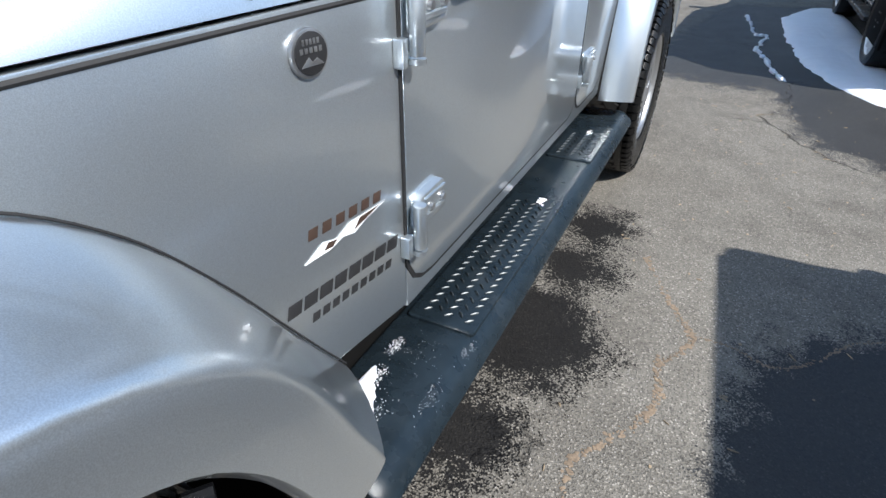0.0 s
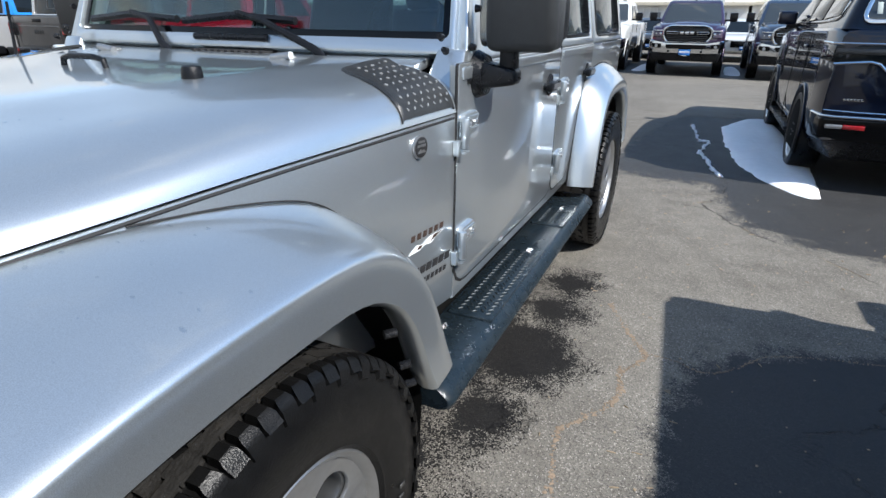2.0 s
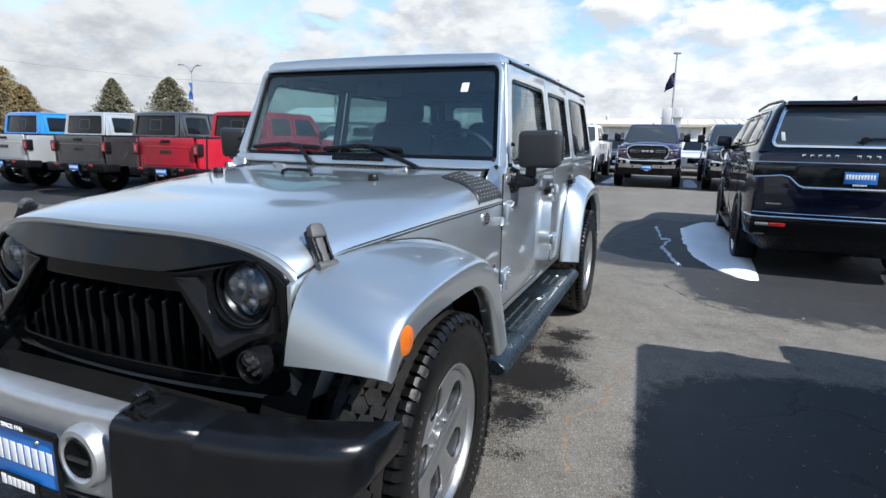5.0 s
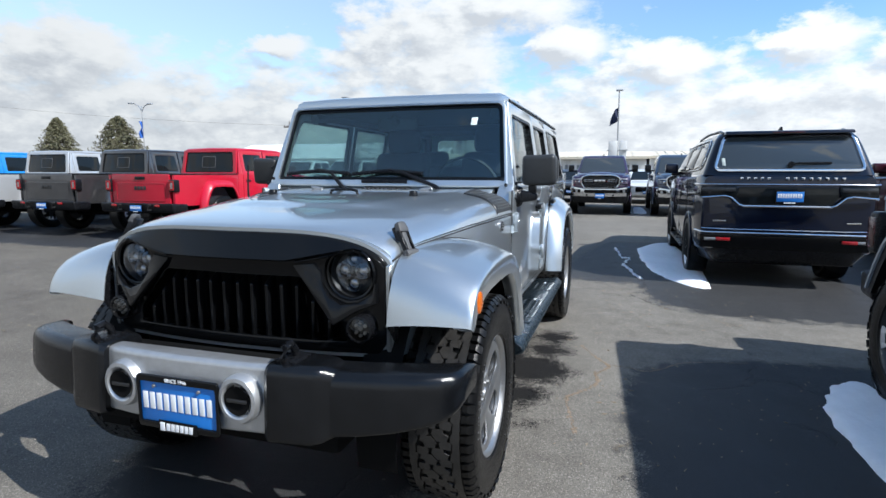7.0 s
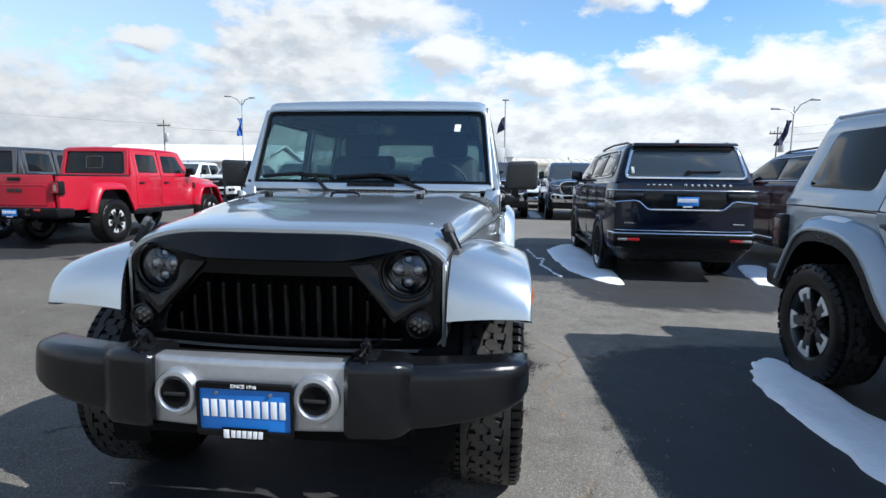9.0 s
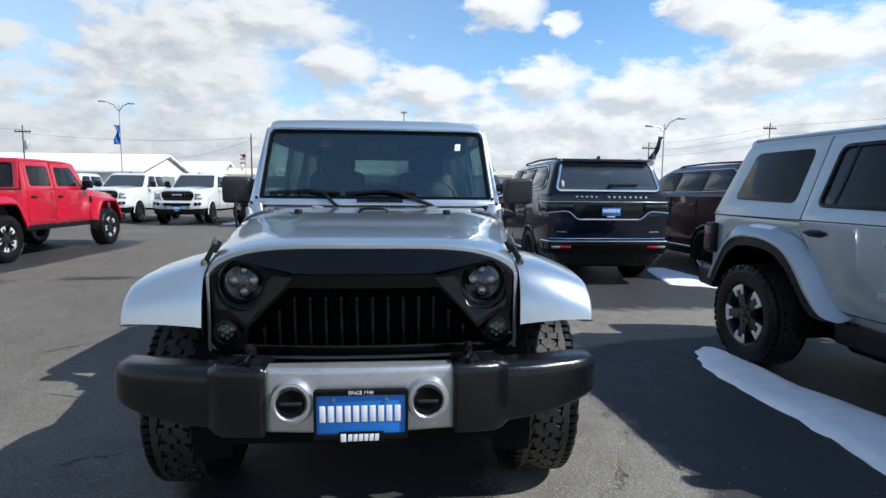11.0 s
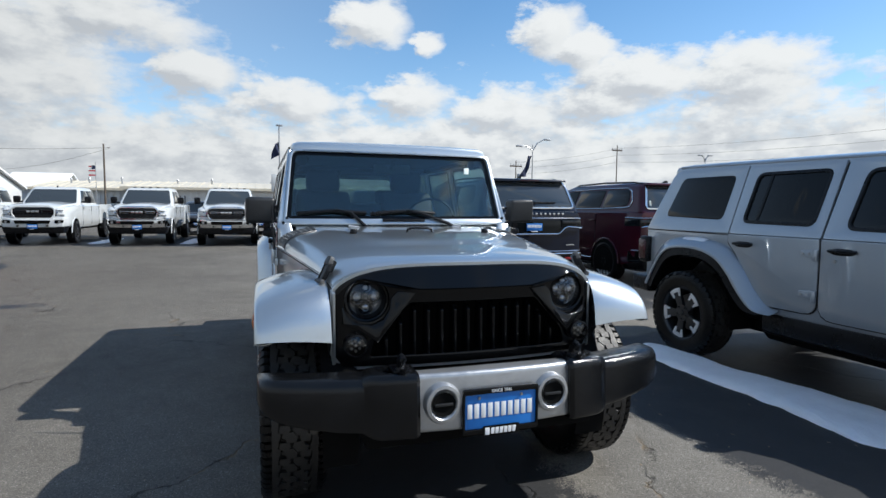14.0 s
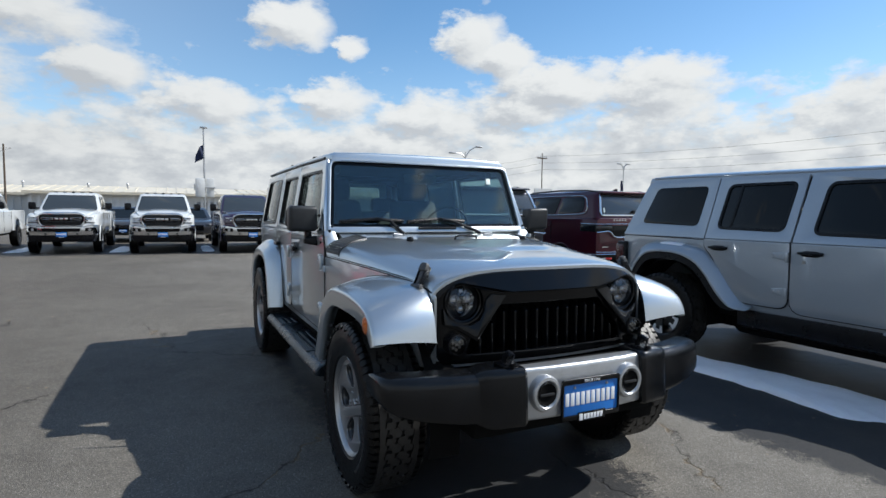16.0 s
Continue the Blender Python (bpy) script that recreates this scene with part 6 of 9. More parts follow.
    for sx in (-0.36, 0.36):
        seat = new("seat")
        seat.parent = cab
        part("cushion", box(sx - 0.25, sx + 0.25, 1.45, 1.98, 0.82, 0.98, 0.06, 3), INTERIOR, seat)
        part("backrest", hexa([(sx - 0.25, 1.90, 0.92), (sx + 0.25, 1.90, 0.92), (sx + 0.25, 2.04, 0.92), (sx - 0.25, 2.04, 0.92), (sx - 0.22, 2.06, 1.46), (sx + 0.22, 2.06, 1.46), (sx + 0.22, 2.17, 1.46), (sx - 0.22, 2.17, 1.46)], 0.05, 3), INTERIOR, seat)
        part("headrest", box(sx - 0.14, sx + 0.14, 2.08, 2.19, 1.45, 1.64, 0.05, 3), INTERIOR, seat)
    part("rear_bench", hexa([(-0.62, 2.78, 0.85), (0.62, 2.78, 0.85), (0.62, 2.92, 0.85), (-0.62, 2.92, 0.85), (-0.60, 2.90, 1.36), (0.60, 2.90, 1.36), (0.60, 3.0, 1.36), (-0.60, 3.0, 1.36)], 0.04, 3), INTERIOR, cab)
    for sx in (-0.38, 0.38):
        part("rear_headrest", box(sx - 0.13, sx + 0.13, 2.92, 3.02, 1.36, 1.50, 0.04, 3), INTERIOR, cab)
    rb = bmesh.new()
    for s in (-1, 1):
        rb = tube([(s * 0.60, 1.16, 1.64), (s * 0.57, 1.32, 1.665), (s * 0.57, 3.3, 1.665), (s * 0.58, 3.36, 1.2)], 0.035, 8, bm=rb)
    rb = tube([(-0.57, 2.2, 1.665), (0.57, 2.2, 1.665)], 0.035, 8, bm=rb)
    part("roll_bar", rb, INTERIOR, cab)
    part("headliner", box(-0.63, 0.63, 1.12, 3.46, 1.672, 1.685), INTERIOR, cab)
    part("rear_view_mirror", box(-0.13, 0.13, 1.10, 1.135, 1.555, 1.625, 0.015, 3), INTERIOR, cab)
    part("mirror_stalk", cyl((0, 1.06, 1.62), (0, 1.11, 1.60), 0.02), INTERIOR, cab)
    return car


hero = silver_suv()


def water_drops(car, seed):
    """Meltwater beads lying on the flare and the hood."""
    rnd = random.Random(seed)
    bm = bmesh.new()
    tops = [ob for ob in car.children if ob.name.split(".")[0] in ("front_flare", "hood")]
    for ob in tops:
        xs = [v.co.x for v in ob.data.vertices]
        for k in range(24):
            if ob.name.startswith("hood"):
                x, y = rnd.uniform(-0.45, 0.55), rnd.uniform(-0.30, 0.3)
            else:
                x, y = rnd.uniform(min(xs) + 0.03, max(xs) - 0.03), rnd.gauss(-0.05, 0.12)
            if ob.name.startswith("hood") and k > 14:
                continue
            hit, p, n, i = ob.ray_cast((x, y, 1.6), (0, 0, -1))
            if not hit or n.z < 0.75:
                continue
            r = rnd.uniform(0.0010, 0.0032)
            t = bmesh.new()
            bmesh.ops.create_icosphere(t, subdivisions=2, radius=1)
            t.transform(Matrix.Translation(p) @ n.to_track_quat("Z", "Y").to_matrix().to_4x4() @ Matrix.Rotation(rnd.uniform(-0.4, 0.4), 4, "Z") @ Matrix.Diagonal((r * rnd.uniform(0.8, 1.2), r * rnd.uniform(1.0, 1.9), r * 0.35, 1)))
            bm = merge(bm, t)
    return tagged(part("water_drops", bm, LENS), "clear meltwater beads on the silver flares and hood", "water drops", kind="stuff")


bpy.context.view_layer.update()
water_drops(hero, 8)

# ---------------------------------------------------------------- other vehicles: shared tools


CUTS = [1.08 + 0.03 * k for k in range(24)]


def cabin_shape(rings, r=0.14):
    """Greenhouse from rings (z, half width, y back, y front): its mesh, and its width and ends at a height."""
    rows = []
    for z, w, y0, y1 in rings:
        rows.append([(p[0], p[1], z) for p in rpoly([(-w, y0), (w, y0), (w, y1), (-w, y1)], r, 4)])
    bm = grid(rows, close_v=True, caps=True)
    wide = lambda z: lerp_at([(q[0], q[1]) for q in rings], z)
    back = lambda z: lerp_at([(q[0], q[2]) for q in rings], z)
    front = lambda z: lerp_at([(q[0], q[3]) for q in rings], z)
    return bm, wide, back, front


def cross(w, z0, z1, tuck=0.06, shoulder=0.05, n=1.0):
    """Closed cross-section of a lower body in x, z."""
    half = [(w - tuck, z0), (w - 0.015, z0 + 0.10), (w, z0 + 0.3 * (z1 - z0)), (w - 0.004, z0 + 0.62 * (z1 - z0)), (w - 0.016, z1 - shoulder), (w - 0.05, z1 - 0.012), (w - 0.12, z1)]
    return half + [(-x, z) for x, z in reversed(half)]


def lower_body(stations):
    """stations: (y, half width, z bottom, z top)."""
    return loft_sections([[(x, y, z) for x, z in cross(w, a, b)] for y, w, a, b in stations])


def arch_ring(bm, s, w, y, R, depth=0.10, bm2=None):
    """A dark half-round plate on the flank, standing in for the shade of the wheel opening."""
    poly = [(y + R * math.cos(a), 0.36 + R * math.sin(a)) for a in [math.pi * k / 14 for k in range(15)]] + [(y - R, 0.2), (y + R, 0.2)]
    t = plate([poly], 0.02, 0.002, side_map(s))
    t.transform(Matrix.Translation((s * (w - 0.012), 0, 0)))
    return merge(bm, t)


def side_pane(s, poly, wide, lift=0.004, depth=0.006, r=0.04):
    t = cut(plate([rpoly(poly, r)], depth, 0.001, side_map(s)), CUTS)
    return warp(t, lambda c: (c.x + s * (wide(c.z) + lift), c.y, c.z))


def dealer_plate(parent, x, y, z, facing, w=0.30, h=0.15):
    p = new("plate")
    p.parent = parent
    p["label"] = "blue dealer plate in a black frame"
    M = Matrix.Translation((x, y, z)) @ front_map(facing) @ Matrix.Diagonal((1 if facing < 0 else -1, 1, 1, 1))
    part("plate_frame", plate([rpoly([(-w / 2, -h / 2), (w / 2, -h / 2), (w / 2, h / 2), (-w / 2, h / 2)], 0.01)], 0.008, 0.002, M), GLOSSBLACK, p)
    part("plate_face", plate([[(-w / 2 + 0.012, -h / 2 + 0.022), (w / 2 - 0.012, -h / 2 + 0.022), (w / 2 - 0.012, h / 2 - 0.02), (-w / 2 + 0.012, h / 2 - 0.02)]], 0.002, 0.0004, M @ Matrix.Translation((0, 0, 0.008))), PLATEBLUE, p)
    part("plate_lettering", bars(-w * 0.42, w * 0.42, -0.012, 0.034, 10, 0.3, 0.001, M @ Matrix.Translation((0, 0, 0.0102))), WHITEINK, p)
    part("plate_logo", bars(-w * 0.2, w * 0.2, -h / 2 + 0.003, -h / 2 + 0.018, 6, 0.2, 0.001, M @ Matrix.Translation((0, 0, 0.0082))), WHITEINK, p)
    return p


def mirror_pair(parent, x, y, z, mat, size=(0.22, 0.10, 0.16), arm=0.10):
    for s in (-1, 1):
        mr = new("door_mirror")
        mr.parent = parent
        part("housing", box(s * (x + arm) - size[0] / 2, s * (x + arm) + size[0] / 2, y - size[1] / 2, y + size[1] / 2, z, z + size[2], 0.03, 3), mat, mr)
        part("arm", box(s * (x + 0.03) - 0.07, s * (x + 0.03) + 0.07, y - 0.03, y + 0.03, z - 0.04, z + 0.02, 0.012), BLACKTRIM, mr)
        part("mirror_glass", plate([rpoly([(s * (x + arm) - size[0] * 0.42, z + 0.02), (s * (x + arm) + size[0] * 0.42, z + 0.02), (s * (x + arm) + size[0] * 0.42, z + size[2] - 0.02), (s * (x + arm) - size[0] * 0.42, z + size[2] - 0.02)], 0.02)], 0.004, 0.001, Matrix.Translation((0, y + size[1] / 2, 0)) @ front_map(1)), CHROME, mr)


# ---------------------------------------------------------------- pale silver off-road SUV


def pale_suv():
    car = thing("off_road_suv", "pale silver-blue four-door off-road SUV standing in melting snow", "car")
    W = 0.805
    top = lambda c, s: (c.x + s * (W - 0.03 - (c.z - 1.12) * 0.16), c.y, c.z)
    for s in (-1, 1):
        m = side_map(s)
        tub = plate([[(-0.78, 0.52), (0.62, 0.52), (0.74, 0.66), (0.93, 0.95), (1.15, 1.05), (1.6, 1.05), (1.82, 0.85), (1.95, 0.62), (2.06, 0.62), (2.06, 1.13), (-0.78, 1.13)]], 0.02, 0.003, m)
        tub.transform(Matrix.Translation((s * (W - 0.042), 0, 0)))
        part("body_side", tub, PALE, car)
        part("rocker", hexa([(s * 0.66, -0.8, 0.34), (s * 0.79, -0.8, 0.38), (s * 0.79, 0.66, 0.38), (s * 0.66, 0.66, 0.34), (s * 0.66, -0.8, 0.53), (s * 0.80, -0.8, 0.53), (s * 0.80, 0.66, 0.53), (s * 0.66, 0.66, 0.53)], 0.015), BLACKTRIM, car, "black rock rail under the doors")
        # doors
        for y0, y1, kind in ((0.215, 1.02, "rear"), (-0.79, 0.20, "front")):
            door = new("door")
            door.parent = car
            door["label"] = "closed pale silver door with exposed hinges"
            if kind == "rear":
                low = [(y0, 0.585), (0.62, 0.585), (0.76, 0.68), (0.93, 0.97), (y1, 1.06), (y1, 1.13), (y0, 1.13)]
                rr = [0.10, 0.06, 0.05, 0.05, 0.02, 0.01, 0.01]
                win = rpoly([(y0 + 0.085, 1.225), (y1 - 0.105, 1.235), (y1 - 0.125, 1.625), (y0 + 0.075, 1.625)], 0.055)
            else:
                low = [(y0, 0.56), (y1, 0.56), (y1, 1.13), (y0, 1.13)]
                rr = [0.1, 0.12, 0.01, 0.01]
                win = rpoly([(y0 + 0.10, 1.20), (y1 - 0.145, 1.21), (y1 - 0.165, 1.61), (y0 + 0.36, 1.61)], 0.06)
            skin = plate([rpoly(low, rr)], 0.016, 0.005, m)
            skin.transform(Matrix.Translation((s * (W - 0.016), 0, 0)))
            part("door_skin", skin, PALE, door)
            gap = plate([rpoly([(a + (-0.007 if a < (y0 + y1) / 2 else 0.007), b - 0.007 if b < 1.1 else b) for a, b in low], rr)], 0.010, 0.001, m)
            gap.transform(Matrix.Translation((s * (W - 0.017), 0, 0)))
            part("door_gap", gap, SEAM, door)
            up = plate([rpoly([(y0, 1.134), (y1, 1.134), (y1 - 0.01, 1.69), (y0 + (0 if kind == "rear" else 0.28), 1.69)], 0.012), win], 0.024, 0.004, m)
            part("door_frame", warp(up, lambda c: top(c, s)), PALE, door)
            part("window_seal", warp(warp(plate([ring(win, -0.012), ring(win, 0.012)], 0.012, 0.003, m), lambda c: (c.x + s * 0.015, c.y, c.z)), lambda c: top(c, s)), BLACKTRIM, door)
            part("window_pane", warp(warp(plate([win], 0.005, 0.0005, m), lambda c: (c.x + s * 0.012, c.y, c.z)), lambda c: top(c, s)), DARKGLASS, door, "dark privacy glass")
            if kind == "rear":
                part("window_bar", warp(warp(plate([[(y1 - 0.24, 1.235), (y1 - 0.215, 1.235), (y1 - 0.235, 1.625), (y1 - 0.26, 1.625)]], 0.008, 0.002, m), lambda c: (c.x + s * 0.014, c.y, c.z)), lambda c: top(c, s)), BLACKTRIM, door)
            hy = y1 - 0.155
            hd = plate([rpoly([(hy - 0.100, 1.050), (hy - 0.055, 1.028), (hy + 0.055, 1.028), (hy + 0.100, 1.050), (hy + 0.055, 1.076), (hy - 0.055, 1.076)], 0.02)], 0.006, 0.003, m @ Matrix.Translation((0, 0, W - 0.002)))
            hd = tube([(s * (W + q), hy + f, 1.055 + h) for f, q, h in ((-0.096, 0.002, 0.0), (-0.07, 0.020, 0.003), (0.0, 0.026, 0.005), (0.07, 0.020, 0.003), (0.096, 0.002, 0.0))], 0.012, 8, hd)
            part("door_handle", hd, BLACKTRIM, door, "black pull handle")
            if kind == "front":
                part("door_lock", cyl((s * W, hy + 0.05, 0.985), (s * (W + 0.006), hy + 0.05, 0.985), 0.013, seg=14), STEEL, door)
            for hz in (0.715, 1.01):
                h = cyl((s * (W + 0.012), y0 + 0.012, hz - 0.035), (s * (W + 0.012), y0 + 0.012, hz + 0.045), 0.016, seg=14, b=0.003)
                h = plate([rpoly([(y0 + 0.02, hz - 0.02), (y0 + 0.13, hz - 0.005), (y0 + 0.13, hz + 0.035), (y0 + 0.02, hz + 0.045)], 0.01)], 0.014, 0.003, m @ Matrix.Translation((0, 0, W)), h)
                part("hinge", h, PALE, door, "body-coloured door hinge")
                for by in (0.06, 0.105):
                    part("hinge_bolt", cyl((s * (W + 0.012), y0 + by, hz + 0.014), (s * (W + 0.020), y0 + by, hz + 0.014), 0.007, seg=8), STEEL, door)
        win = rpoly([(1.135, 1.245), (1.83, 1.265), (1.715, 1.625), (1.115, 1.625)], 0.055)
        part("hardtop_side", warp(plate([rpoly([(1.03, 1.134), (2.06, 1.134), (1.84, 1.70), (1.02, 1.70)], [0.01, 0.02, 0.08, 0.01]), win], 0.024, 0.004, m), lambda c: top(c, s)), PALE, car)
        part("quarter_window", warp(warp(plate([win], 0.005, 0.0005, m), lambda c: (c.x + s * 0.021, c.y, c.z)), lambda c: top(c, s)), DARKGLASS, car, "dark quarter window")
        part("body_crease", warp(plate([[(1.03, 1.118), (2.06, 1.128), (2.06, 1.136), (1.03, 1.126)]], 0.004, 0.001, m), lambda c: (c.x + s * (W - 0.02), c.y, c.z)), SEAM, car)
        part("drip_rail", tube([(s * 0.688, -0.6, 1.70), (s * 0.69, 0.5, 1.715), (s * 0.688, 1.80, 1.732)], 0.012, 8), PALE, car)
        # flares: painted top, black liner edge
        cx = 1.40
        outer = [(1.96, 0.60), (1.86, 0.78), (1.74, 0.935), (1.58, 1.005), (1.30, 1.012), (1.08, 0.955), (0.93, 0.84), (0.79, 0.67), (0.66, 0.555), (0.52, 0.535)]
        inner = [(2.02, 0.62), (1.93, 0.84), (1.80, 1.01), (1.60, 1.072), (1.28, 1.075), (1.02, 1.015), (0.86, 0.88), (0.74, 0.72), (0.62, 0.60), (0.52, 0.57)]
        part("rear_flare", flare_mesh(outer, inner, lambda y: W - 0.022, 0.885, s, (cx, 0.40), lip=0.03), PALE, car, "pale silver wheel-arch flare")
        black = [(p[0] + (cx - p[0]) * 0.04, p[1] + (0.40 - p[1]) * 0.045) for p in outer]
        rows = [[(s * 0.875, q.x, q.y), (s * 0.88, q.x + (cx - q.x) * 0.12, q.y + (0.4 - q.y) * 0.12), (s * 0.70, q.x + (cx - q.x) * 0.09, q.y + (0.4 - q.y) * 0.09)] for q in smooth([(a, b, 0) for a, b in black], 30)]
        part("flare_edge", thick(grid(rows), 0.006), BLACKTRIM, car, "black flare edge")
        shift = lambda pts: [(p[0] - 2.79, p[1]) for p in pts]
        mirrored = lambda pts: [(2 * (cx - 2.79) - p[0], p[1]) for p in shift(pts)]
        part("front_flare", flare_mesh(mirrored(outer), mirrored(inner), lambda y: 0.66, 0.885, s, (cx - 2.79, 0.40), lip=0.05), PALE, car, "pale silver wheel-arch flare")
        for cy in (1.43, -1.36):
            rows = [[(s * xx, cy + 0.47 * math.cos(a), 0.40 + 0.50 * math.sin(a)) for xx in (0.45, 0.80)] for a in [math.pi * k / 12 * 1.1 - 0.15 for k in range(13)]]
            part("arch_liner", grid(rows), UNDER, car)
            wheel(car, s * 0.772, cy, 0.386, 0.262, 0.236, "notch", 36, MACHINED)
        # tail lamp wrapping the corner
        part("tail_lamp", box(s * 0.80 - 0.035, s * 0.80 + 0.035, 2.0, 2.12, 0.80, 1.06, 0.02, 3), BLACKTRIM, car, "dark tail lamp housing")
        part("tail_lens", box(s * 0.815 - 0.026, s * 0.815 + 0.026, 2.02, 2.135, 0.83, 1.03, 0.015, 2), DARKRED, car, "dark red tail lamp lens")
        # cowl and hood side
        part("cowl_side", warp(plate([[(-1.95, 0.62), (-0.80, 0.52), (-0.80, 1.13), (-1.95, 1.04)]], 0.02, 0.003, m), lambda c: (c.x + s * (0.60 + (c.y + 1.95) * 0.15), c.y, c.z)), PALE, car)
        part("windscreen_pillar", hexa([(s * 0.66, -0.80, 1.13), (s * 0.78, -0.80, 1.13), (s * 0.78, -0.70, 1.13), (s * 0.66, -0.70, 1.13), (s * 0.62, -0.52, 1.70), (s * 0.70, -0.52, 1.70), (s * 0.70, -0.42, 1.70), (s * 0.62, -0.42, 1.70)], 0.012), PALE, car)
    part("hood", hexa([(-0.62, -1.98, 1.0), (0.62, -1.98, 1.0), (0.76, -0.78, 1.08), (-0.76, -0.78, 1.08), (-0.50, -1.92, 1.10), (0.50, -1.92, 1.10), (0.68, -0.78, 1.20), (-0.68, -0.78, 1.20)], 0.05, 3), PALE, car)
    part("grille", box(-0.60, 0.60, -2.0, -1.90, 0.66, 1.04, 0.05, 3), PALE, car)
    part("front_bumper", box(-0.80, 0.80, -2.22, -1.98, 0.46, 0.66, 0.04, 3), BLACKTRIM, car)
    part("windscreen", hexa([(-0.68, -0.80, 1.16), (0.68, -0.80, 1.16), (0.68, -0.78, 1.16), (-0.68, -0.78, 1.16), (-0.64, -0.53, 1.68), (0.64, -0.53, 1.68), (0.64, -0.51, 1.68), (-0.64, -0.51, 1.68)]), DARKGLASS, car)
    st = []
    for y, k, dz in ((-0.54, 0.95, -0.035), (-0.50, 1.0, -0.01), (0.2, 1.0, 0.004), (1.2, 1.0, 0.020), (1.70, 1.0, 0.024), (1.86, 0.99, 0.012), (1.89, 0.96, -0.01)):
        st.append([(x * k, y, z + (dz if z > 1.69 else 0)) for x, z in ((-0.69, 1.67), (-0.694, 1.70), (-0.68, 1.722), (-0.64, 1.735), (-0.3, 1.742), (0.3, 1.742), (0.64, 1.735), (0.68, 1.722), (0.694, 1.70), (0.69, 1.67))])
    part("hardtop_roof", loft_sections(st), PALE, car, "pale silver hardtop roof")
    part("hardtop_back", hexa([(-0.76, 2.02, 1.13), (0.76, 2.02, 1.13), (0.76, 2.06, 1.13), (-0.76, 2.06, 1.13), (-0.68, 1.82, 1.71), (0.68, 1.82, 1.71), (0.68, 1.86, 1.71), (-0.68, 1.86, 1.71)], 0.01), PALE, car)
    part("tailgate", box(-0.77, 0.77, 2.02, 2.07, 0.55, 1.13, 0.015), PALE, car)
    part("rear_bumper", hexa([(-0.84, 1.95, 0.50), (0.84, 1.95, 0.50), (0.80, 2.25, 0.50), (-0.80, 2.25, 0.50), (-0.86, 1.95, 0.66), (0.86, 1.95, 0.66), (0.80, 2.27, 0.66), (-0.80, 2.27, 0.66)], 0.03, 3), BLACKTRIM, car)
    sp = new("spare_wheel")
    sp.parent = car
    sp.location, sp.rotation_euler = (0.0, 2.24, 0.93), (0, 0, math.pi / 2)
    for name, me in WHEELS[(0.386, 0.262, 0.236, "notch", 36, "bright_machined_alloy")]:
        o = new(name, me)
        o.parent = sp
        if name in ("tread", "tread_shoulder"):
            tagged(o, kind="stuff")
    part("underbody", box(-0.62, 0.62, -1.9, 2.0, 0.42, 0.56, 0.02), UNDER, car)
    # rails, skid plate, axles, muffler: unseen, added to block light under the body
    for s in (-1, 1):
        part("frame_rail", box(s * 0.47 - 0.05, s * 0.47 + 0.05, -1.7, 1.95, 0.30, 0.44, 0.012), UNDER, car)
    part("skid_plate", hexa([(-0.50, -0.75, 0.25), (0.50, -0.75, 0.25), (0.50, 0.85, 0.25), (-0.50, 0.85, 0.25), (-0.55, -0.9, 0.43), (0.55, -0.9, 0.43), (0.55, 1.0, 0.43), (-0.55, 1.0, 0.43)], 0.02), UNDER, car)
    for cy in (1.43, -1.36):
        ax = cyl((-0.66, cy, 0.38), (0.66, cy, 0.38), 0.05, seg=14)
        part("axle", cyl((-0.13, cy, 0.37), (0.13, cy, 0.37), 0.14, 0.11, seg=18, b=0.02, bm=ax), UNDER, car)
    part("muffler", cyl((-0.45, 1.86, 0.42), (0.45, 1.86, 0.42), 0.10, seg=18, b=0.02), UNDER, car)
    mirror_pair(car, 0.80, -0.60, 1.16, BLACKTRIM, (0.20, 0.10, 0.17), 0.10)
    # the cabin leans in above the waist and narrows towards the windscreen
    for ob in car.children_recursive:
        if ob.type == "MESH" and not ob.name.startswith(("tyre", "tread", "rim", "hub")):
            for v in ob.data.vertices:
                if v.co.z > 1.13 and abs(v.co.x) > 0.2:
                    pull = (v.co.z - 1.13) / 0.6 * (0.068 + 0.046 * max(0.0, 1.9 - v.co.y))
                    v.co.x -= math.copysign(pull * min(1.0, abs(v.co.x) / 0.6), v.co.x)
                    v.co.z += 0.06 * pull
    car.location = (3.68, 0, 0)
    return car


pale = pale_suv()

# ---------------------------------------------------------------- large luxury SUVs, seen from behind


def raise_body(car, table):
    """Restretches the heights of a body by a table of (old, new), leaving its wheels."""
    done = set()
    for ob in car.children_recursive:
        if ob.type != "MESH" or ob.name.startswith(("tyre", "tread", "rim", "wheel_nuts", "spoke_inset")) or ob.data.name in done:
            continue
        done.add(ob.data.name)
        for v in ob.data.vertices:
            v.co.z = lerp_at(table, v.co.z)


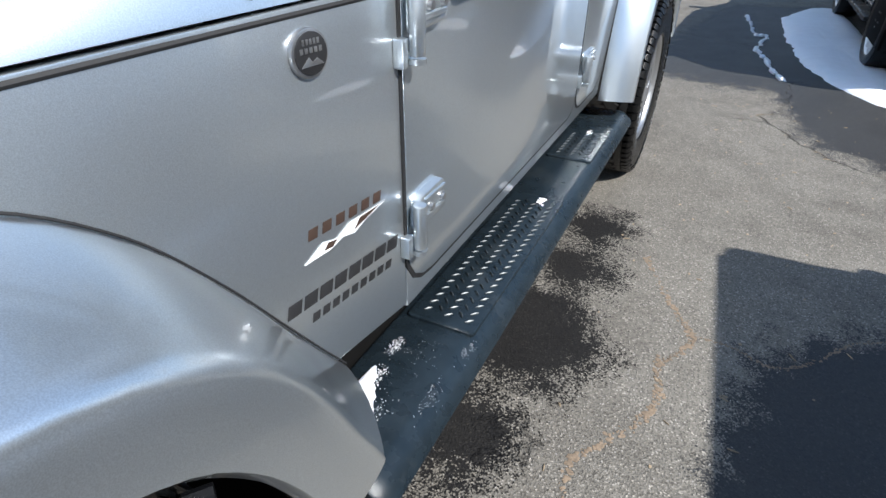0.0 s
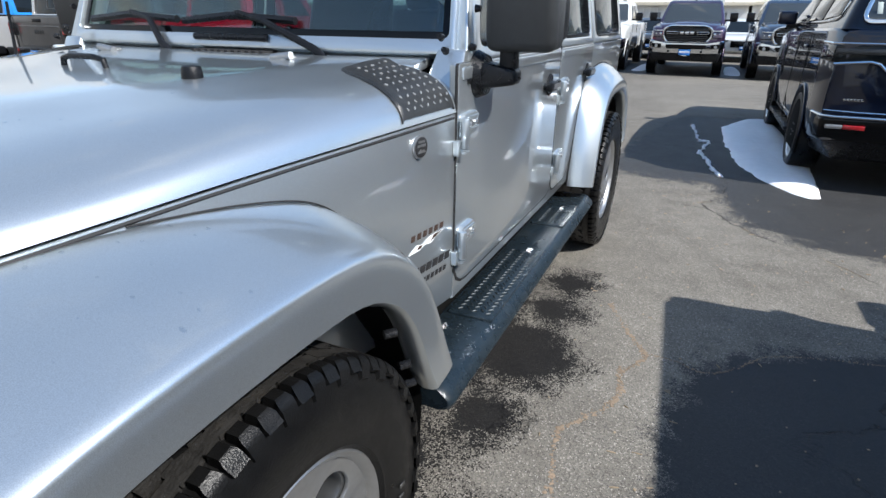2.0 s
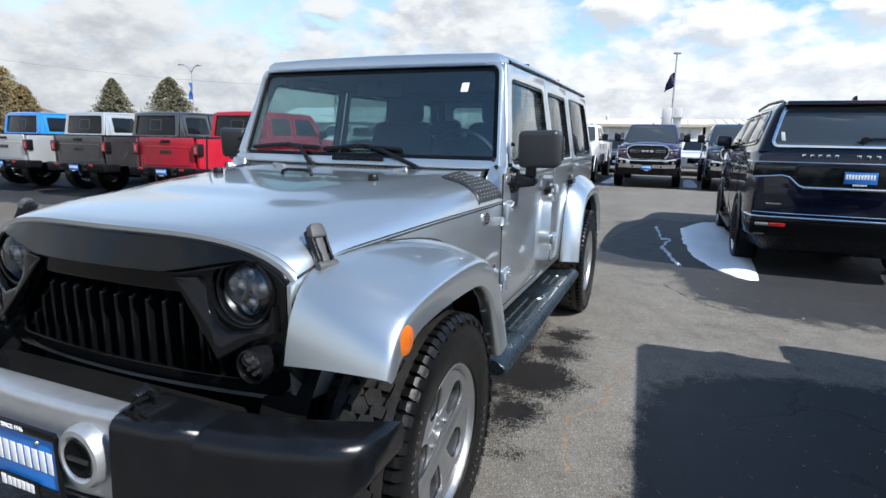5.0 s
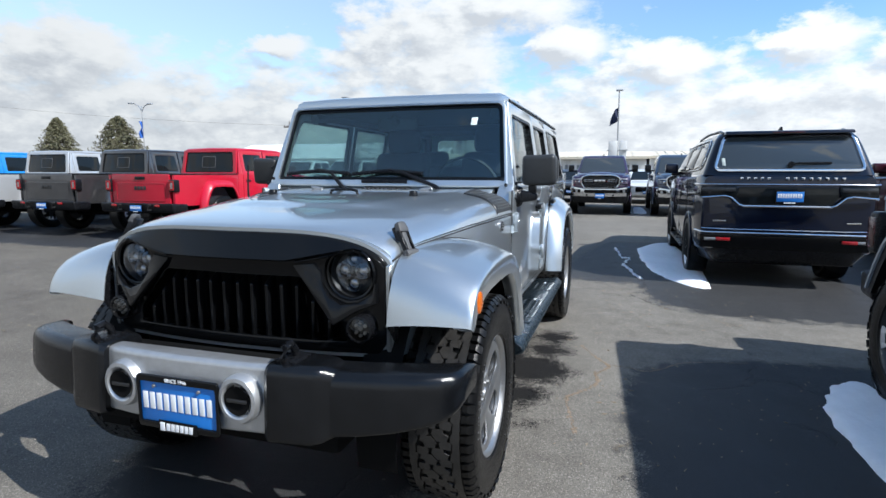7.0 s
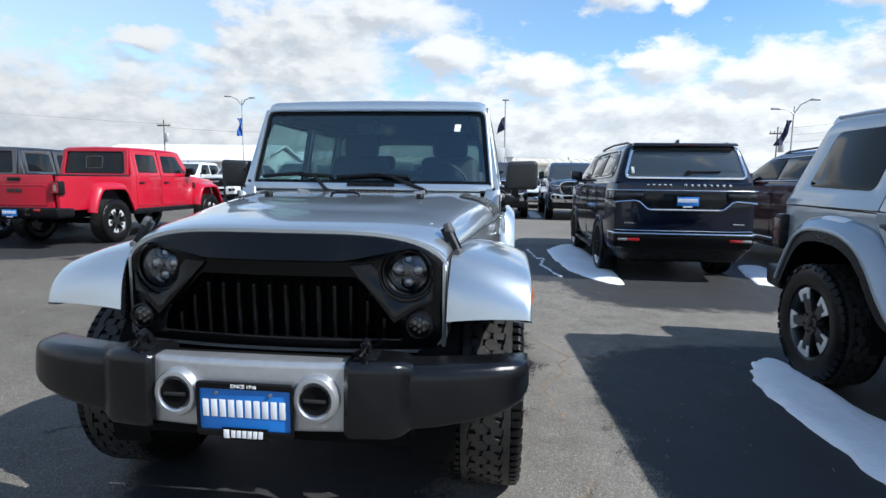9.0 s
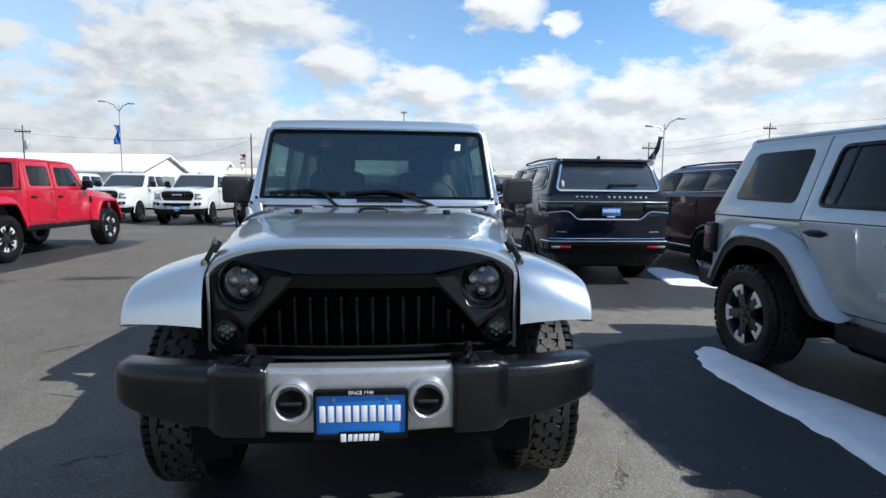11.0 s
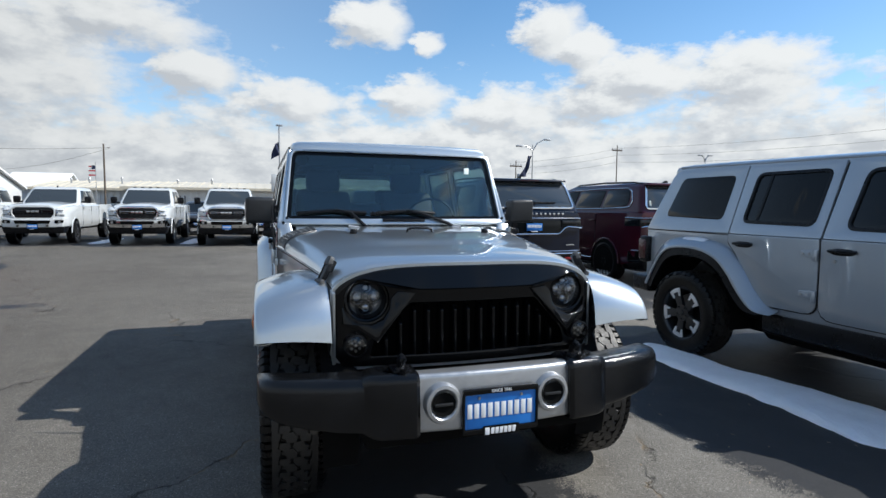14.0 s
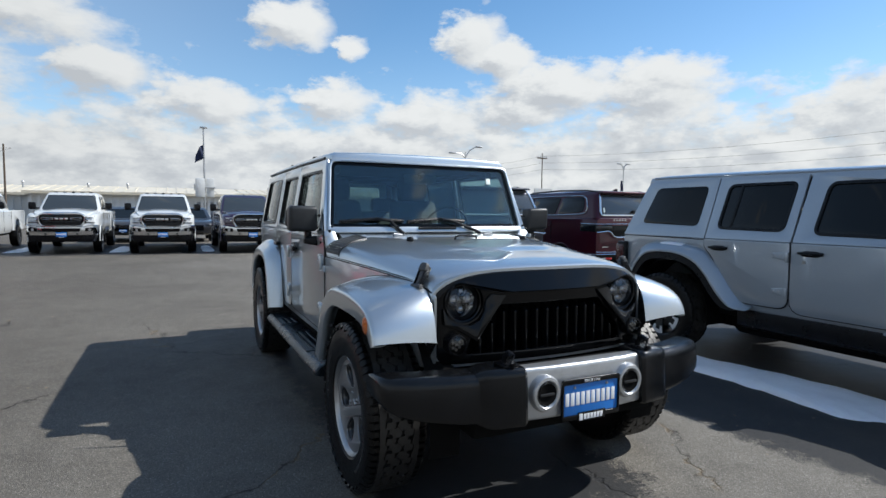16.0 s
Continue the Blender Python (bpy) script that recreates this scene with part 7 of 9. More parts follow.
def luxury_suv(paint, label):
    """Faces +y, rear face at y = 0, about 1.8 m wide and 5 m long."""
    car = thing("luxury_suv", label, "car", "parked luxury SUVs")
    W = 0.885
    st = [(0.02, 0.79, 0.48, 1.20), (0.035, 0.85, 0.44, 1.25), (0.16, W, 0.42, 1.285), (0.6, W, 0.34, 1.285), (2.2, W, 0.32, 1.275), (3.4, W, 0.32, 1.25), (4.2, 0.87, 0.32, 1.19), (4.75, 0.84, 0.34, 1.12), (4.95, 0.78, 0.38, 1.05), (5.0, 0.70, 0.44, 0.96)]
    body = lower_body(st)
    part("body", body, paint, car)
    rings = [(1.255, 0.850, 0.05, 3.60), (1.33, 0.828, 0.075, 3.44), (1.45, 0.790, 0.12, 3.20), (1.58, 0.745, 0.17, 2.92), (1.66, 0.712, 0.21, 2.72), (1.71, 0.675, 0.26, 2.54), (1.75, 0.60, 0.36, 2.30)]
    cab, wide, back, front = cabin_shape(rings, 0.10)
    part("cab", cab, paint, car)
    for s in (-1, 1):
        panes = [[(0.40, 1.36), (1.18, 1.325), (1.12, 1.635), (0.50, 1.635)], [(1.26, 1.325), (2.10, 1.315), (2.02, 1.635), (1.20, 1.635)], [(2.18, 1.315), (3.26, 1.31), (3.10, 1.38), (2.60, 1.61), (2.10, 1.635)]]
        for k, poly in enumerate(panes):
            part("side_window", side_pane(s, poly, wide, 0.003, 0.006, [0.14, 0.03, 0.05, 0.09] if k == 0 else 0.035), DARKGLASS, car, "dark side window")
        part("window_chrome", tube([(s * (wide(z) + 0.010), y, z) for y, z in ((2.62, 1.645), (1.4, 1.665), (0.56, 1.66), (0.43, 1.60), (0.34, 1.45), (0.36, 1.35), (0.50, 1.325), (1.2, 1.305), (3.3, 1.295))], 0.009, 6), CHROME, car, "chrome window surround")
        part("roof_rail", tube([(s * 0.63, 0.30, 1.72), (s * 0.635, 0.50, 1.755), (s * 0.635, 1.4, 1.775), (s * 0.625, 2.3, 1.755), (s * 0.60, 2.55, 1.70)], 0.016, 8), BLACKTRIM, car, "dark roof rail")
        for cy in (1.0, 3.70):
            part("wheel_opening", arch_ring(None, s, W, cy, 0.405), UNDER, car)
        for cy in (1.0, 3.70):
            lip = [(s * (W + 0.003), cy + 0.42 * math.cos(a), 0.36 + 0.42 * math.sin(a)) for a in [math.pi * k / 16 for k in range(17)]]
            part("arch_lip", tube(lip, 0.014, 8), paint, car)
            wheel(car, s * 0.772, cy, 0.365, 0.255, 0.268, "multi", 0, MACHINED)
        part("sill_chrome", tube([(s * (W - 0.01), 1.45, 0.40), (s * (W - 0.01), 3.26, 0.39)], 0.010, 6), CHROME, car)
        part("side_step", box(s * (W - 0.02) - 0.05, s * (W - 0.02) + 0.05, 1.48, 3.24, 0.27, 0.31, 0.012), BLACKTRIM, car)
        for hy in (1.40, 2.35):
            part("door_handle", box(s * (W + 0.01) - 0.014, s * (W + 0.01) + 0.014, hy - 0.09, hy + 0.09, 1.08, 1.11, 0.008), paint, car)
        for y in (1.32, 2.20, 3.18):
            part("door_gap", box(s * (W - 0.003) - 0.004, s * (W - 0.003) + 0.004, y, y + 0.007, 0.40, 1.2), SEAM, car)
        # wrap-round tail lamp
        tl = new("tail_lamp")
        tl.parent = car
        tl["label"] = "slim smoked tail lamp with a chrome edge"
        part("lamp_body", hexa([(s * 0.50, -0.012, 1.02), (s * 0.878, 0.03, 1.02), (s * 0.900, 0.42, 1.02), (s * 0.60, 0.30, 1.02), (s * 0.50, -0.008, 1.145), (s * 0.866, 0.035, 1.145), (s * 0.888, 0.42, 1.145), (s * 0.60, 0.30, 1.145)], 0.012), DARKGLASS, tl)
        part("lamp_light", hexa([(s * 0.52, -0.018, 1.08), (s * 0.86, 0.018, 1.08), (s * 0.86, 0.05, 1.08), (s * 0.52, 0.0, 1.08), (s * 0.52, -0.016, 1.12), (s * 0.855, 0.02, 1.12), (s * 0.855, 0.05, 1.12), (s * 0.52, 0.0, 1.12)], 0.004), DARKALLOY, tl, "dim smoked light band")
        part("lamp_chrome", tube([(s * 0.895, 0.40, 1.158), (s * 0.882, 0.05, 1.156), (s * 0.80, -0.006, 1.156), (s * 0.0, -0.014, 1.156)], 0.008, 6), CHROME, tl)
        part("lamp_sweep", tube([(s * 0.86, 0.0, 1.01), (s * 0.62, -0.014, 1.03), (s * 0.56, -0.018, 1.015), (s * 0.47, -0.02, 0.935), (s * 0.42, -0.02, 0.92)], 0.012, 8), CHROME, tl, "chrome sweep under the lamp")
        part("reflector", box(s * 0.62 - 0.075, s * 0.62 + 0.075, -0.056, -0.040, 0.535, 0.57, 0.006), REDLENS, car, "red bumper reflector")
        part("reflector_clear", box(s * 0.755 - 0.06, s * 0.755 + 0.06, -0.052, -0.036, 0.537, 0.568, 0.006), ALLOY, car)
        part("tail_script", bars(s * 0.66 - 0.07, s * 0.66 + 0.07, 0.745, 0.760, 6, 0.2, 0.002, Matrix.Translation((0, -0.004, 0)) @ front_map(-1)), CHROME, car)
    # rear glass and its chrome frame
    rw = rpoly([(-0.72, 1.325), (0.72, 1.325), (0.625, 1.672), (-0.625, 1.672)], [0.05, 0.05, 0.06, 0.06])
    lay = lambda off: (lambda c: (c.x, c.y + back(c.z) - off, c.z))
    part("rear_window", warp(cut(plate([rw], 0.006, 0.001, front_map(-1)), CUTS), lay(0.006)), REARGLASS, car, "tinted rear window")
    part("rear_window_chrome", warp(cut(plate([ring(rw, -0.030), rw], 0.016, 0.006, front_map(-1)), CUTS), lay(0.008)), CHROME, car, "chrome rear window surround")
    part("spoiler", hexa([(-0.64, 0.13, 1.70), (0.64, 0.13, 1.70), (0.64, 0.4, 1.71), (-0.64, 0.4, 1.71), (-0.63, 0.14, 1.735), (0.63, 0.14, 1.735), (0.60, 0.42, 1.758), (-0.60, 0.42, 1.758)], 0.01), paint, car)
    part("brake_light", box(-0.16, 0.16, 0.122, 0.14, 1.708, 1.722, 0.003), DARKRED, car)
    wp = tube([(0.02, back(1.37) - 0.03, 1.37), (0.10, back(1.385) - 0.035, 1.385), (0.42, back(1.39) - 0.028, 1.388)], 0.011, 8)
    part("rear_wiper", cyl((0.03, back(1.36) - 0.02, 1.372), (0.03, back(1.36) - 0.06, 1.372), 0.03, seg=14, bm=wp), BLACKTRIM, car, "black rear wiper")
    part("window_label", plate([[(-0.655, 1.36), (-0.62, 1.36), (-0.635, 1.44), (-0.668, 1.44)]], 0.001, 0.0002, Matrix.Translation((0, back(1.36) - 0.014, 0)) @ front_map(-1)), PAPER, car, "white window sticker")
    # tailgate: name bars, plate well, chrome strips
    N = Matrix.Translation((0, 0.018, 0)) @ front_map(-1)
    for b0, b1, count in ((-0.47, -0.13, 5), (-0.02, 0.59, 8)):
        bar_parts("name_letter", b0, b1, 1.204, 1.233, count, 0.55, 0.004, N, 0.0, lambda c: tuple(c), CHROME, car, "chrome name bar")
    part("plate_well", plate([rpoly([(-0.44, 0.93), (0.44, 0.93), (0.50, 1.03), (0.48, 1.13), (-0.48, 1.13), (-0.50, 1.03)], 0.03)], 0.022, 0.003, Matrix.Translation((0, 0.018, 0)) @ front_map(-1)), DARKGLASS, car)
    part("plate_well_chrome", tube([(-0.44, -0.018, 0.92), (0.44, -0.018, 0.92)], 0.013, 6), CHROME, car)
    part("tailgate_chrome", tube([(-0.84, 0.03, 0.665), (-0.6, 0.006, 0.66), (0.6, 0.006, 0.66), (0.84, 0.03, 0.665)], 0.007, 6), CHROME, car)
    dealer_plate(car, 0.03, -0.006, 1.025, -1, 0.29, 0.15)
    bp = hexa([(-0.84, 0.0, 0.43), (0.84, 0.0, 0.43), (0.88, 0.35, 0.40), (-0.88, 0.35, 0.40), (-0.86, -0.045, 0.625), (0.86, -0.045, 0.625), (0.885, 0.35, 0.64), (-0.885, 0.35, 0.64)], 0.035, 3)
    part("rear_bumper", bp, GLOSSBLACK, car)
    part("bumper_chrome", tube([(-0.89, 0.22, 0.628), (-0.85, 0.0, 0.628), (-0.78, -0.045, 0.628), (0.78, -0.045, 0.628), (0.85, 0.0, 0.628), (0.89, 0.22, 0.628)], 0.012, 8), CHROME, car, "chrome bumper strip")
    part("diffuser", hexa([(-0.70, 0.10, 0.27), (0.70, 0.10, 0.27), (0.78, 0.6, 0.26), (-0.78, 0.6, 0.26), (-0.82, 0.0, 0.45), (0.82, 0.0, 0.45), (0.86, 0.6, 0.45), (-0.86, 0.6, 0.45)], 0.03), BLACKTRIM, car)
    part("underbody", box(-0.66, 0.66, 0.25, 4.7, 0.24, 0.44, 0.02), UNDER, car)
    part("roof_antenna", hexa([(-0.02, 0.45, 1.745), (0.02, 0.45, 1.735), (0.02, 0.65, 1.735), (-0.02, 0.65, 1.735), (-0.008, 0.44, 1.80), (0.008, 0.44, 1.80), (0.008, 0.50, 1.80), (-0.008, 0.50, 1.80)], 0.006), BLACKTRIM, car)
    ws = plate([rpoly([(-0.76, 1.32), (0.76, 1.32), (0.62, 1.66), (-0.62, 1.66)], 0.05)], 0.006, 0.001, front_map(1))
    part("windscreen", warp(ws, lambda c: (c.x, c.y + front(c.z) + 0.003, c.z)), DARKGLASS, car)
    mirror_pair(car, 0.86, 3.05, 1.28, paint, (0.20, 0.12, 0.15), 0.10)
    raise_body(car, [(0.0, 0.0), (0.5, 0.5), (1.75, 1.79), (3.0, 3.04)])
    return car


navy = luxury_suv(NAVY, "dark navy luxury SUV with chrome trim beside a snow patch")
navy.location = (3.07, 4.93, 0)
maroon = luxury_suv(MAROON, "dark maroon luxury SUV with chrome window surrounds")
maroon.location = (6.05, 5.1, 0)

# ---------------------------------------------------------------- mid-size pickups with tailgates to the camera


def midsize_pickup(paint, label):
    """Faces +y; rear axle at y = 0; 1.88 m wide."""
    car = thing("pickup_truck", label, "pickup truck", "pickups parked tail out")
    W = 0.80
    for s in (-1, 1):
        m = side_map(s)
        bed = plate([rpoly([(-1.22, 0.66), (-0.55, 0.66), (-0.47, 0.80), (-0.30, 1.0), (0.30, 1.0), (0.48, 0.78), (0.55, 0.62), (0.62, 0.62), (0.62, 1.19), (-1.22, 1.19)], 0.02)], 0.05, 0.008, m)
        bed.transform(Matrix.Translation((s * (W - 0.05), 0, 0)))
        part("bed_side", bed, paint, car)
        body = plate([rpoly([(0.63, 0.60), (2.85, 0.60), (2.85, 1.16), (0.63, 1.20)], 0.02)], 0.03, 0.006, m)
        body.transform(Matrix.Translation((s * (W - 0.035), 0, 0)))
        part("body_side", body, paint, car)
        for y0, y1, a, b in ((0.80, 1.62, 0.0, 0.02), (1.64, 2.72, 0.02, 0.34)):
            door = new("door")
            door.parent = car
            sk = plate([rpoly([(y0, 0.64), (y1, 0.64), (y1, 1.185), (y0, 1.185)], [0.10, 0.08, 0.01, 0.01])], 0.014, 0.004, m)
            sk.transform(Matrix.Translation((s * (W - 0.006), 0, 0)))
            part("door_skin", sk, paint, door)
            win = rpoly([(y0 + 0.10, 1.26), (y1 - 0.07 - b * 0.2, 1.26), (y1 - 0.08 - b, 1.64), (y0 + 0.10, 1.64)], 0.04)
            lean = lambda c: (c.x + s * (W - 0.022 - (c.z - 1.19) * 0.17), c.y, c.z)
            part("door_frame", warp(plate([rpoly([(y0, 1.19), (y1, 1.19), (y1 - b, 1.74), (y0, 1.74)], 0.015), win], 0.02, 0.004, m), lean), paint, door)
            part("window_pane", warp(warp(plate([win], 0.004, 0.0005, m), lambda c: (c.x + s * 0.012, c.y, c.z)), lean), DARKGLASS, door, "dark side window")
            part("door_handle", box(s * (W + 0.015) - 0.012, s * (W + 0.015) + 0.012, y0 + 0.08, y0 + 0.24, 1.05, 1.085, 0.008), BLACKTRIM, door)
        part("cab_corner", warp(plate([rpoly([(0.66, 1.19), (0.79, 1.19), (0.79, 1.74), (0.76, 1.74)], 0.01)], 0.03, 0.005, m), lambda c: (c.x + s * (W - 0.03 - (c.z - 1.19) * 0.17), c.y, c.z)), paint, car)
        fl = [(-0.56, 0.60), (-0.52, 0.74), (-0.38, 0.95), (-0.24, 1.01), (0.22, 1.01), (0.36, 0.95), (0.50, 0.76), (0.58, 0.60)]
        fi = [(-0.60, 0.60), (-0.57, 0.78), (-0.42, 1.02), (-0.26, 1.075), (0.24, 1.075), (0.40, 1.02), (0.55, 0.80), (0.62, 0.60)]
        part("rear_flare", flare_mesh(fl, fi, lambda y: W - 0.004, 0.925, s, (0, 0.42), 30, 0.05), paint, car)
        sh = lambda q: [(p[0] + 3.49, p[1]) for p in q]
        part("front_flare", flare_mesh(sh(fl), sh(fi), lambda y: 0.68, 0.925, s, (3.49, 0.42), 30, 0.05), paint, car)
        part("flare_edge", thick(grid([[(s * 0.92, q.x * 0.93, 0.42 + (q.y - 0.42) * 0.93), (s * 0.70, q.x * 0.9, 0.42 + (q.y - 0.42) * 0.9)] for q in smooth([(a, b, 0) for a, b in fl], 24)]), 0.006), UNDER, car)
        for cy in (0.0, 3.49):
            wheel(car, s * 0.80, cy, 0.415, 0.27, 0.238, "notch", 34, MACHINED)
        part("tail_lamp", box(s * 0.77 - 0.075, s * 0.77 + 0.075, -1.27, -1.13, 0.90, 1.10, 0.02, 3), BLACKTRIM, car, "black tail lamp housing")
        tl = plate([rpoly([(s * 0.77 - 0.055, 0.925), (s * 0.77 + 0.055, 0.925), (s * 0.77 + 0.055, 1.08), (s * 0.77 - 0.055, 1.08)], 0.015), rpoly([(s * 0.77 - 0.03, 0.955), (s * 0.77 + 0.03, 0.955), (s * 0.77 + 0.03, 1.05), (s * 0.77 - 0.03, 1.05)], 0.01)], 0.012, 0.003, Matrix.Translation((0, -1.268, 0)) @ front_map(-1))
        part("tail_lens", tl, REDLENS, car, "red ring tail lamp")
        part("tail_lens_clear", plate([rpoly([(s * 0.77 - 0.028, 0.957), (s * 0.77 + 0.028, 0.957), (s * 0.77 + 0.028, 1.048), (s * 0.77 - 0.028, 1.048)], 0.01)], 0.008, 0.002, Matrix.Translation((0, -1.268, 0)) @ front_map(-1)), ALLOY, car)
        part("rock_rail", box(s * 0.77 - 0.06, s * 0.77 + 0.06, 0.66, 2.85, 0.50, 0.61, 0.015), BLACKTRIM, car)
        part("fender", hexa([(s * 0.55, 2.8, 0.62), (s * 0.76, 2.8, 0.62), (s * 0.66, 4.15, 0.70), (s * 0.45, 4.15, 0.70), (s * 0.55, 2.8, 1.15), (s * 0.78, 2.8, 1.15), (s * 0.66, 4.10, 1.09), (s * 0.45, 4.10, 1.09)], 0.02), paint, car)
        part("fender_vent", box(s * 0.775 - 0.01, s * 0.775 + 0.01, 2.93, 3.02, 0.95, 1.07, 0.006), BLACKTRIM, car)
        part("bumper_light", box(s * 0.52 - 0.06, s * 0.52 + 0.06, -1.405, -1.39, 0.66, 0.70, 0.006), REDLENS, car, "red bumper reflector")
    tg = plate([rpoly([(-0.70, 0.68), (0.70, 0.68), (0.70, 1.19), (-0.70, 1.19)], 0.03)], 0.07, 0.012, Matrix.Translation((0, -1.17, 0)) @ front_map(-1))
    part("tailgate", tg, paint, car)
    part("tailgate_recess", plate([rpoly([(-0.60, 0.74), (0.60, 0.74), (0.60, 1.05), (-0.60, 1.05)], 0.04), rpoly([(-0.585, 0.755), (0.585, 0.755), (0.585, 1.035), (-0.585, 1.035)], 0.035)], 0.006, 0.002, Matrix.Translation((0, -1.239, 0)) @ front_map(-1)), paint, car)
    part("tailgate_handle", box(-0.12, 0.12, -1.255, -1.235, 1.10, 1.15, 0.008), BLACKTRIM, car, "black tailgate handle")
    part("tailgate_name", bars(-0.15, 0.15, 0.93, 0.99, 4, 0.25, 0.006, Matrix.Translation((0, -1.240, 0)) @ front_map(-1)), DARKALLOY, car, "dark name bars")
    part("bed_rail", plate([[(-0.80, -1.22), (0.80, -1.22), (0.80, 0.62), (-0.80, 0.62)], [(-0.70, -1.14), (0.70, -1.14), (0.70, 0.58), (-0.70, 0.58)]], 0.03, 0.006, Matrix.Translation((0, 0, 1.175))), BLACKTRIM, car)
    part("bed_floor", box(-0.72, 0.72, -1.16, 0.60, 0.72, 0.76), UNDER, car)
    bp = hexa([(-0.88, -1.36, 0.55), (0.88, -1.36, 0.55), (0.90, -1.02, 0.55), (-0.90, -1.02, 0.55), (-0.88, -1.39, 0.72), (0.88, -1.39, 0.72), (0.92, -1.02, 0.70), (-0.92, -1.02, 0.70)], 0.03, 3)
    part("rear_bumper", bp, BLACKTRIM, car, "black steel rear bumper")
    for s in (-1, 1):
        part("bumper_hook", tube([(s * 0.36, -1.38, 0.60), (s * 0.36, -1.45, 0.60), (s * 0.36, -1.45, 0.69), (s * 0.36, -1.38, 0.69)], 0.02, 8), DARKALLOY, car)
    dealer_plate(car, 0.02, -1.40, 0.63, -1, 0.30, 0.15)
    # cab shell
    part("cab_back", warp(plate([rpoly([(-0.76, 1.0), (0.76, 1.0), (0.70, 1.745), (-0.70, 1.745)], 0.03), rpoly([(-0.66, 1.23), (0.66, 1.23), (0.615, 1.69), (-0.615, 1.69)], 0.05)], 0.03, 0.005, front_map(-1)), lambda c: (c.x, c.y + 0.66 + (c.z - 1.2) * 0.16, c.z)), paint, car)
    part("rear_window", warp(plate([rpoly([(-0.66, 1.23), (0.66, 1.23), (0.615, 1.69), (-0.615, 1.69)], 0.05)], 0.006, 0.001, front_map(-1)), lambda c: (c.x, c.y + 0.655 + (c.z - 1.2) * 0.16, c.z)), DARKGLASS, car, "dark rear window")
    part("slider_frame", warp(plate([rpoly([(-0.20, 1.34), (0.17, 1.34), (0.17, 1.60), (-0.20, 1.60)], 0.03), rpoly([(-0.185, 1.355), (0.155, 1.355), (0.155, 1.585), (-0.185, 1.585)], 0.02)], 0.004, 0.001, front_map(-1)), lambda c: (c.x, c.y + 0.648 + (c.z - 1.2) * 0.16, c.z)), LATCHGREY, car)
    st = []
    for y, k, dz in ((0.74, 0.95, -0.03), (0.78, 1.0, -0.004), (1.4, 1.0, 0.008), (2.2, 1.0, 0.0), (2.42, 0.99, -0.02), (2.46, 0.95, -0.045)):
        st.append([(x * k, y, z + (dz if z > 1.74 else 0)) for x, z in ((-0.705, 1.715), (-0.71, 1.745), (-0.69, 1.772), (-0.64, 1.785), (0, 1.80), (0.64, 1.785), (0.69, 1.772), (0.71, 1.745), (0.705, 1.715))])
    part("roof", loft_sections(st), paint, car)
    part("windscreen", hexa([(-0.68, 2.80, 1.20), (0.68, 2.80, 1.20), (0.68, 2.76, 1.20), (-0.68, 2.76, 1.20), (-0.63, 2.48, 1.73), (0.63, 2.48, 1.73), (0.63, 2.44, 1.73), (-0.63, 2.44, 1.73)]), DARKGLASS, car)
    for s in (-1, 1):
        part("windscreen_pillar", hexa([(s * 0.64, 2.72, 1.18), (s * 0.78, 2.72, 1.18), (s * 0.78, 2.84, 1.18), (s * 0.64, 2.84, 1.18), (s * 0.60, 2.38, 1.74), (s * 0.69, 2.38, 1.74), (s * 0.69, 2.48, 1.74), (s * 0.60, 2.48, 1.74)], 0.012), paint, car)
    part("cabin_fill", box(-0.66, 0.66, 0.75, 2.6, 0.65, 1.22), INTERIOR, car)
    part("hood", hexa([(-0.76, 2.78, 1.12), (0.76, 2.78, 1.12), (0.64, 4.15, 1.05), (-0.64, 4.15, 1.05), (-0.70, 2.78, 1.22), (0.70, 2.78, 1.22), (0.56, 4.08, 1.13), (-0.56, 4.08, 1.13)], 0.04, 3), paint, car)
    part("grille", box(-0.64, 0.64, 4.05, 4.18, 0.68, 1.10, 0.05, 3), paint, car)
    part("front_bumper", box(-0.85, 0.85, 4.14, 4.40, 0.50, 0.70, 0.04, 3), BLACKTRIM, car)
    part("underbody", box(-0.55, 0.55, -1.0, 4.1, 0.50, 0.66, 0.02), UNDER, car)
    part("rear_axle", cyl((-0.7, 0, 0.41), (0.7, 0, 0.41), 0.06), UNDER, car)
    mirror_pair(car, 0.80, 2.60, 1.22, BLACKTRIM, (0.20, 0.11, 0.17), 0.12)
    raise_body(car, [(0.0, 0.0), (0.66, 0.66), (1.19, 1.275), (1.80, 1.865), (3.0, 3.065)])
    return car


for paint, label, x, y in ((RED, "bright red pickup truck with black bumper", -7.53, 7.45), (GRANITE, "dark granite grey pickup truck with black bumper", -10.05, 7.5),
                           (SILVERWHITE, "light silver pickup truck with black bumper", -12.60, 7.55), (BLUE, "bright blue pickup truck with black bumper", -15.2, 7.6)):
    truck = midsize_pickup(paint, label)
    truck.location = (x + 0.03, y + 0.12, 0)

# ---------------------------------------------------------------- heavy pickups facing the camera


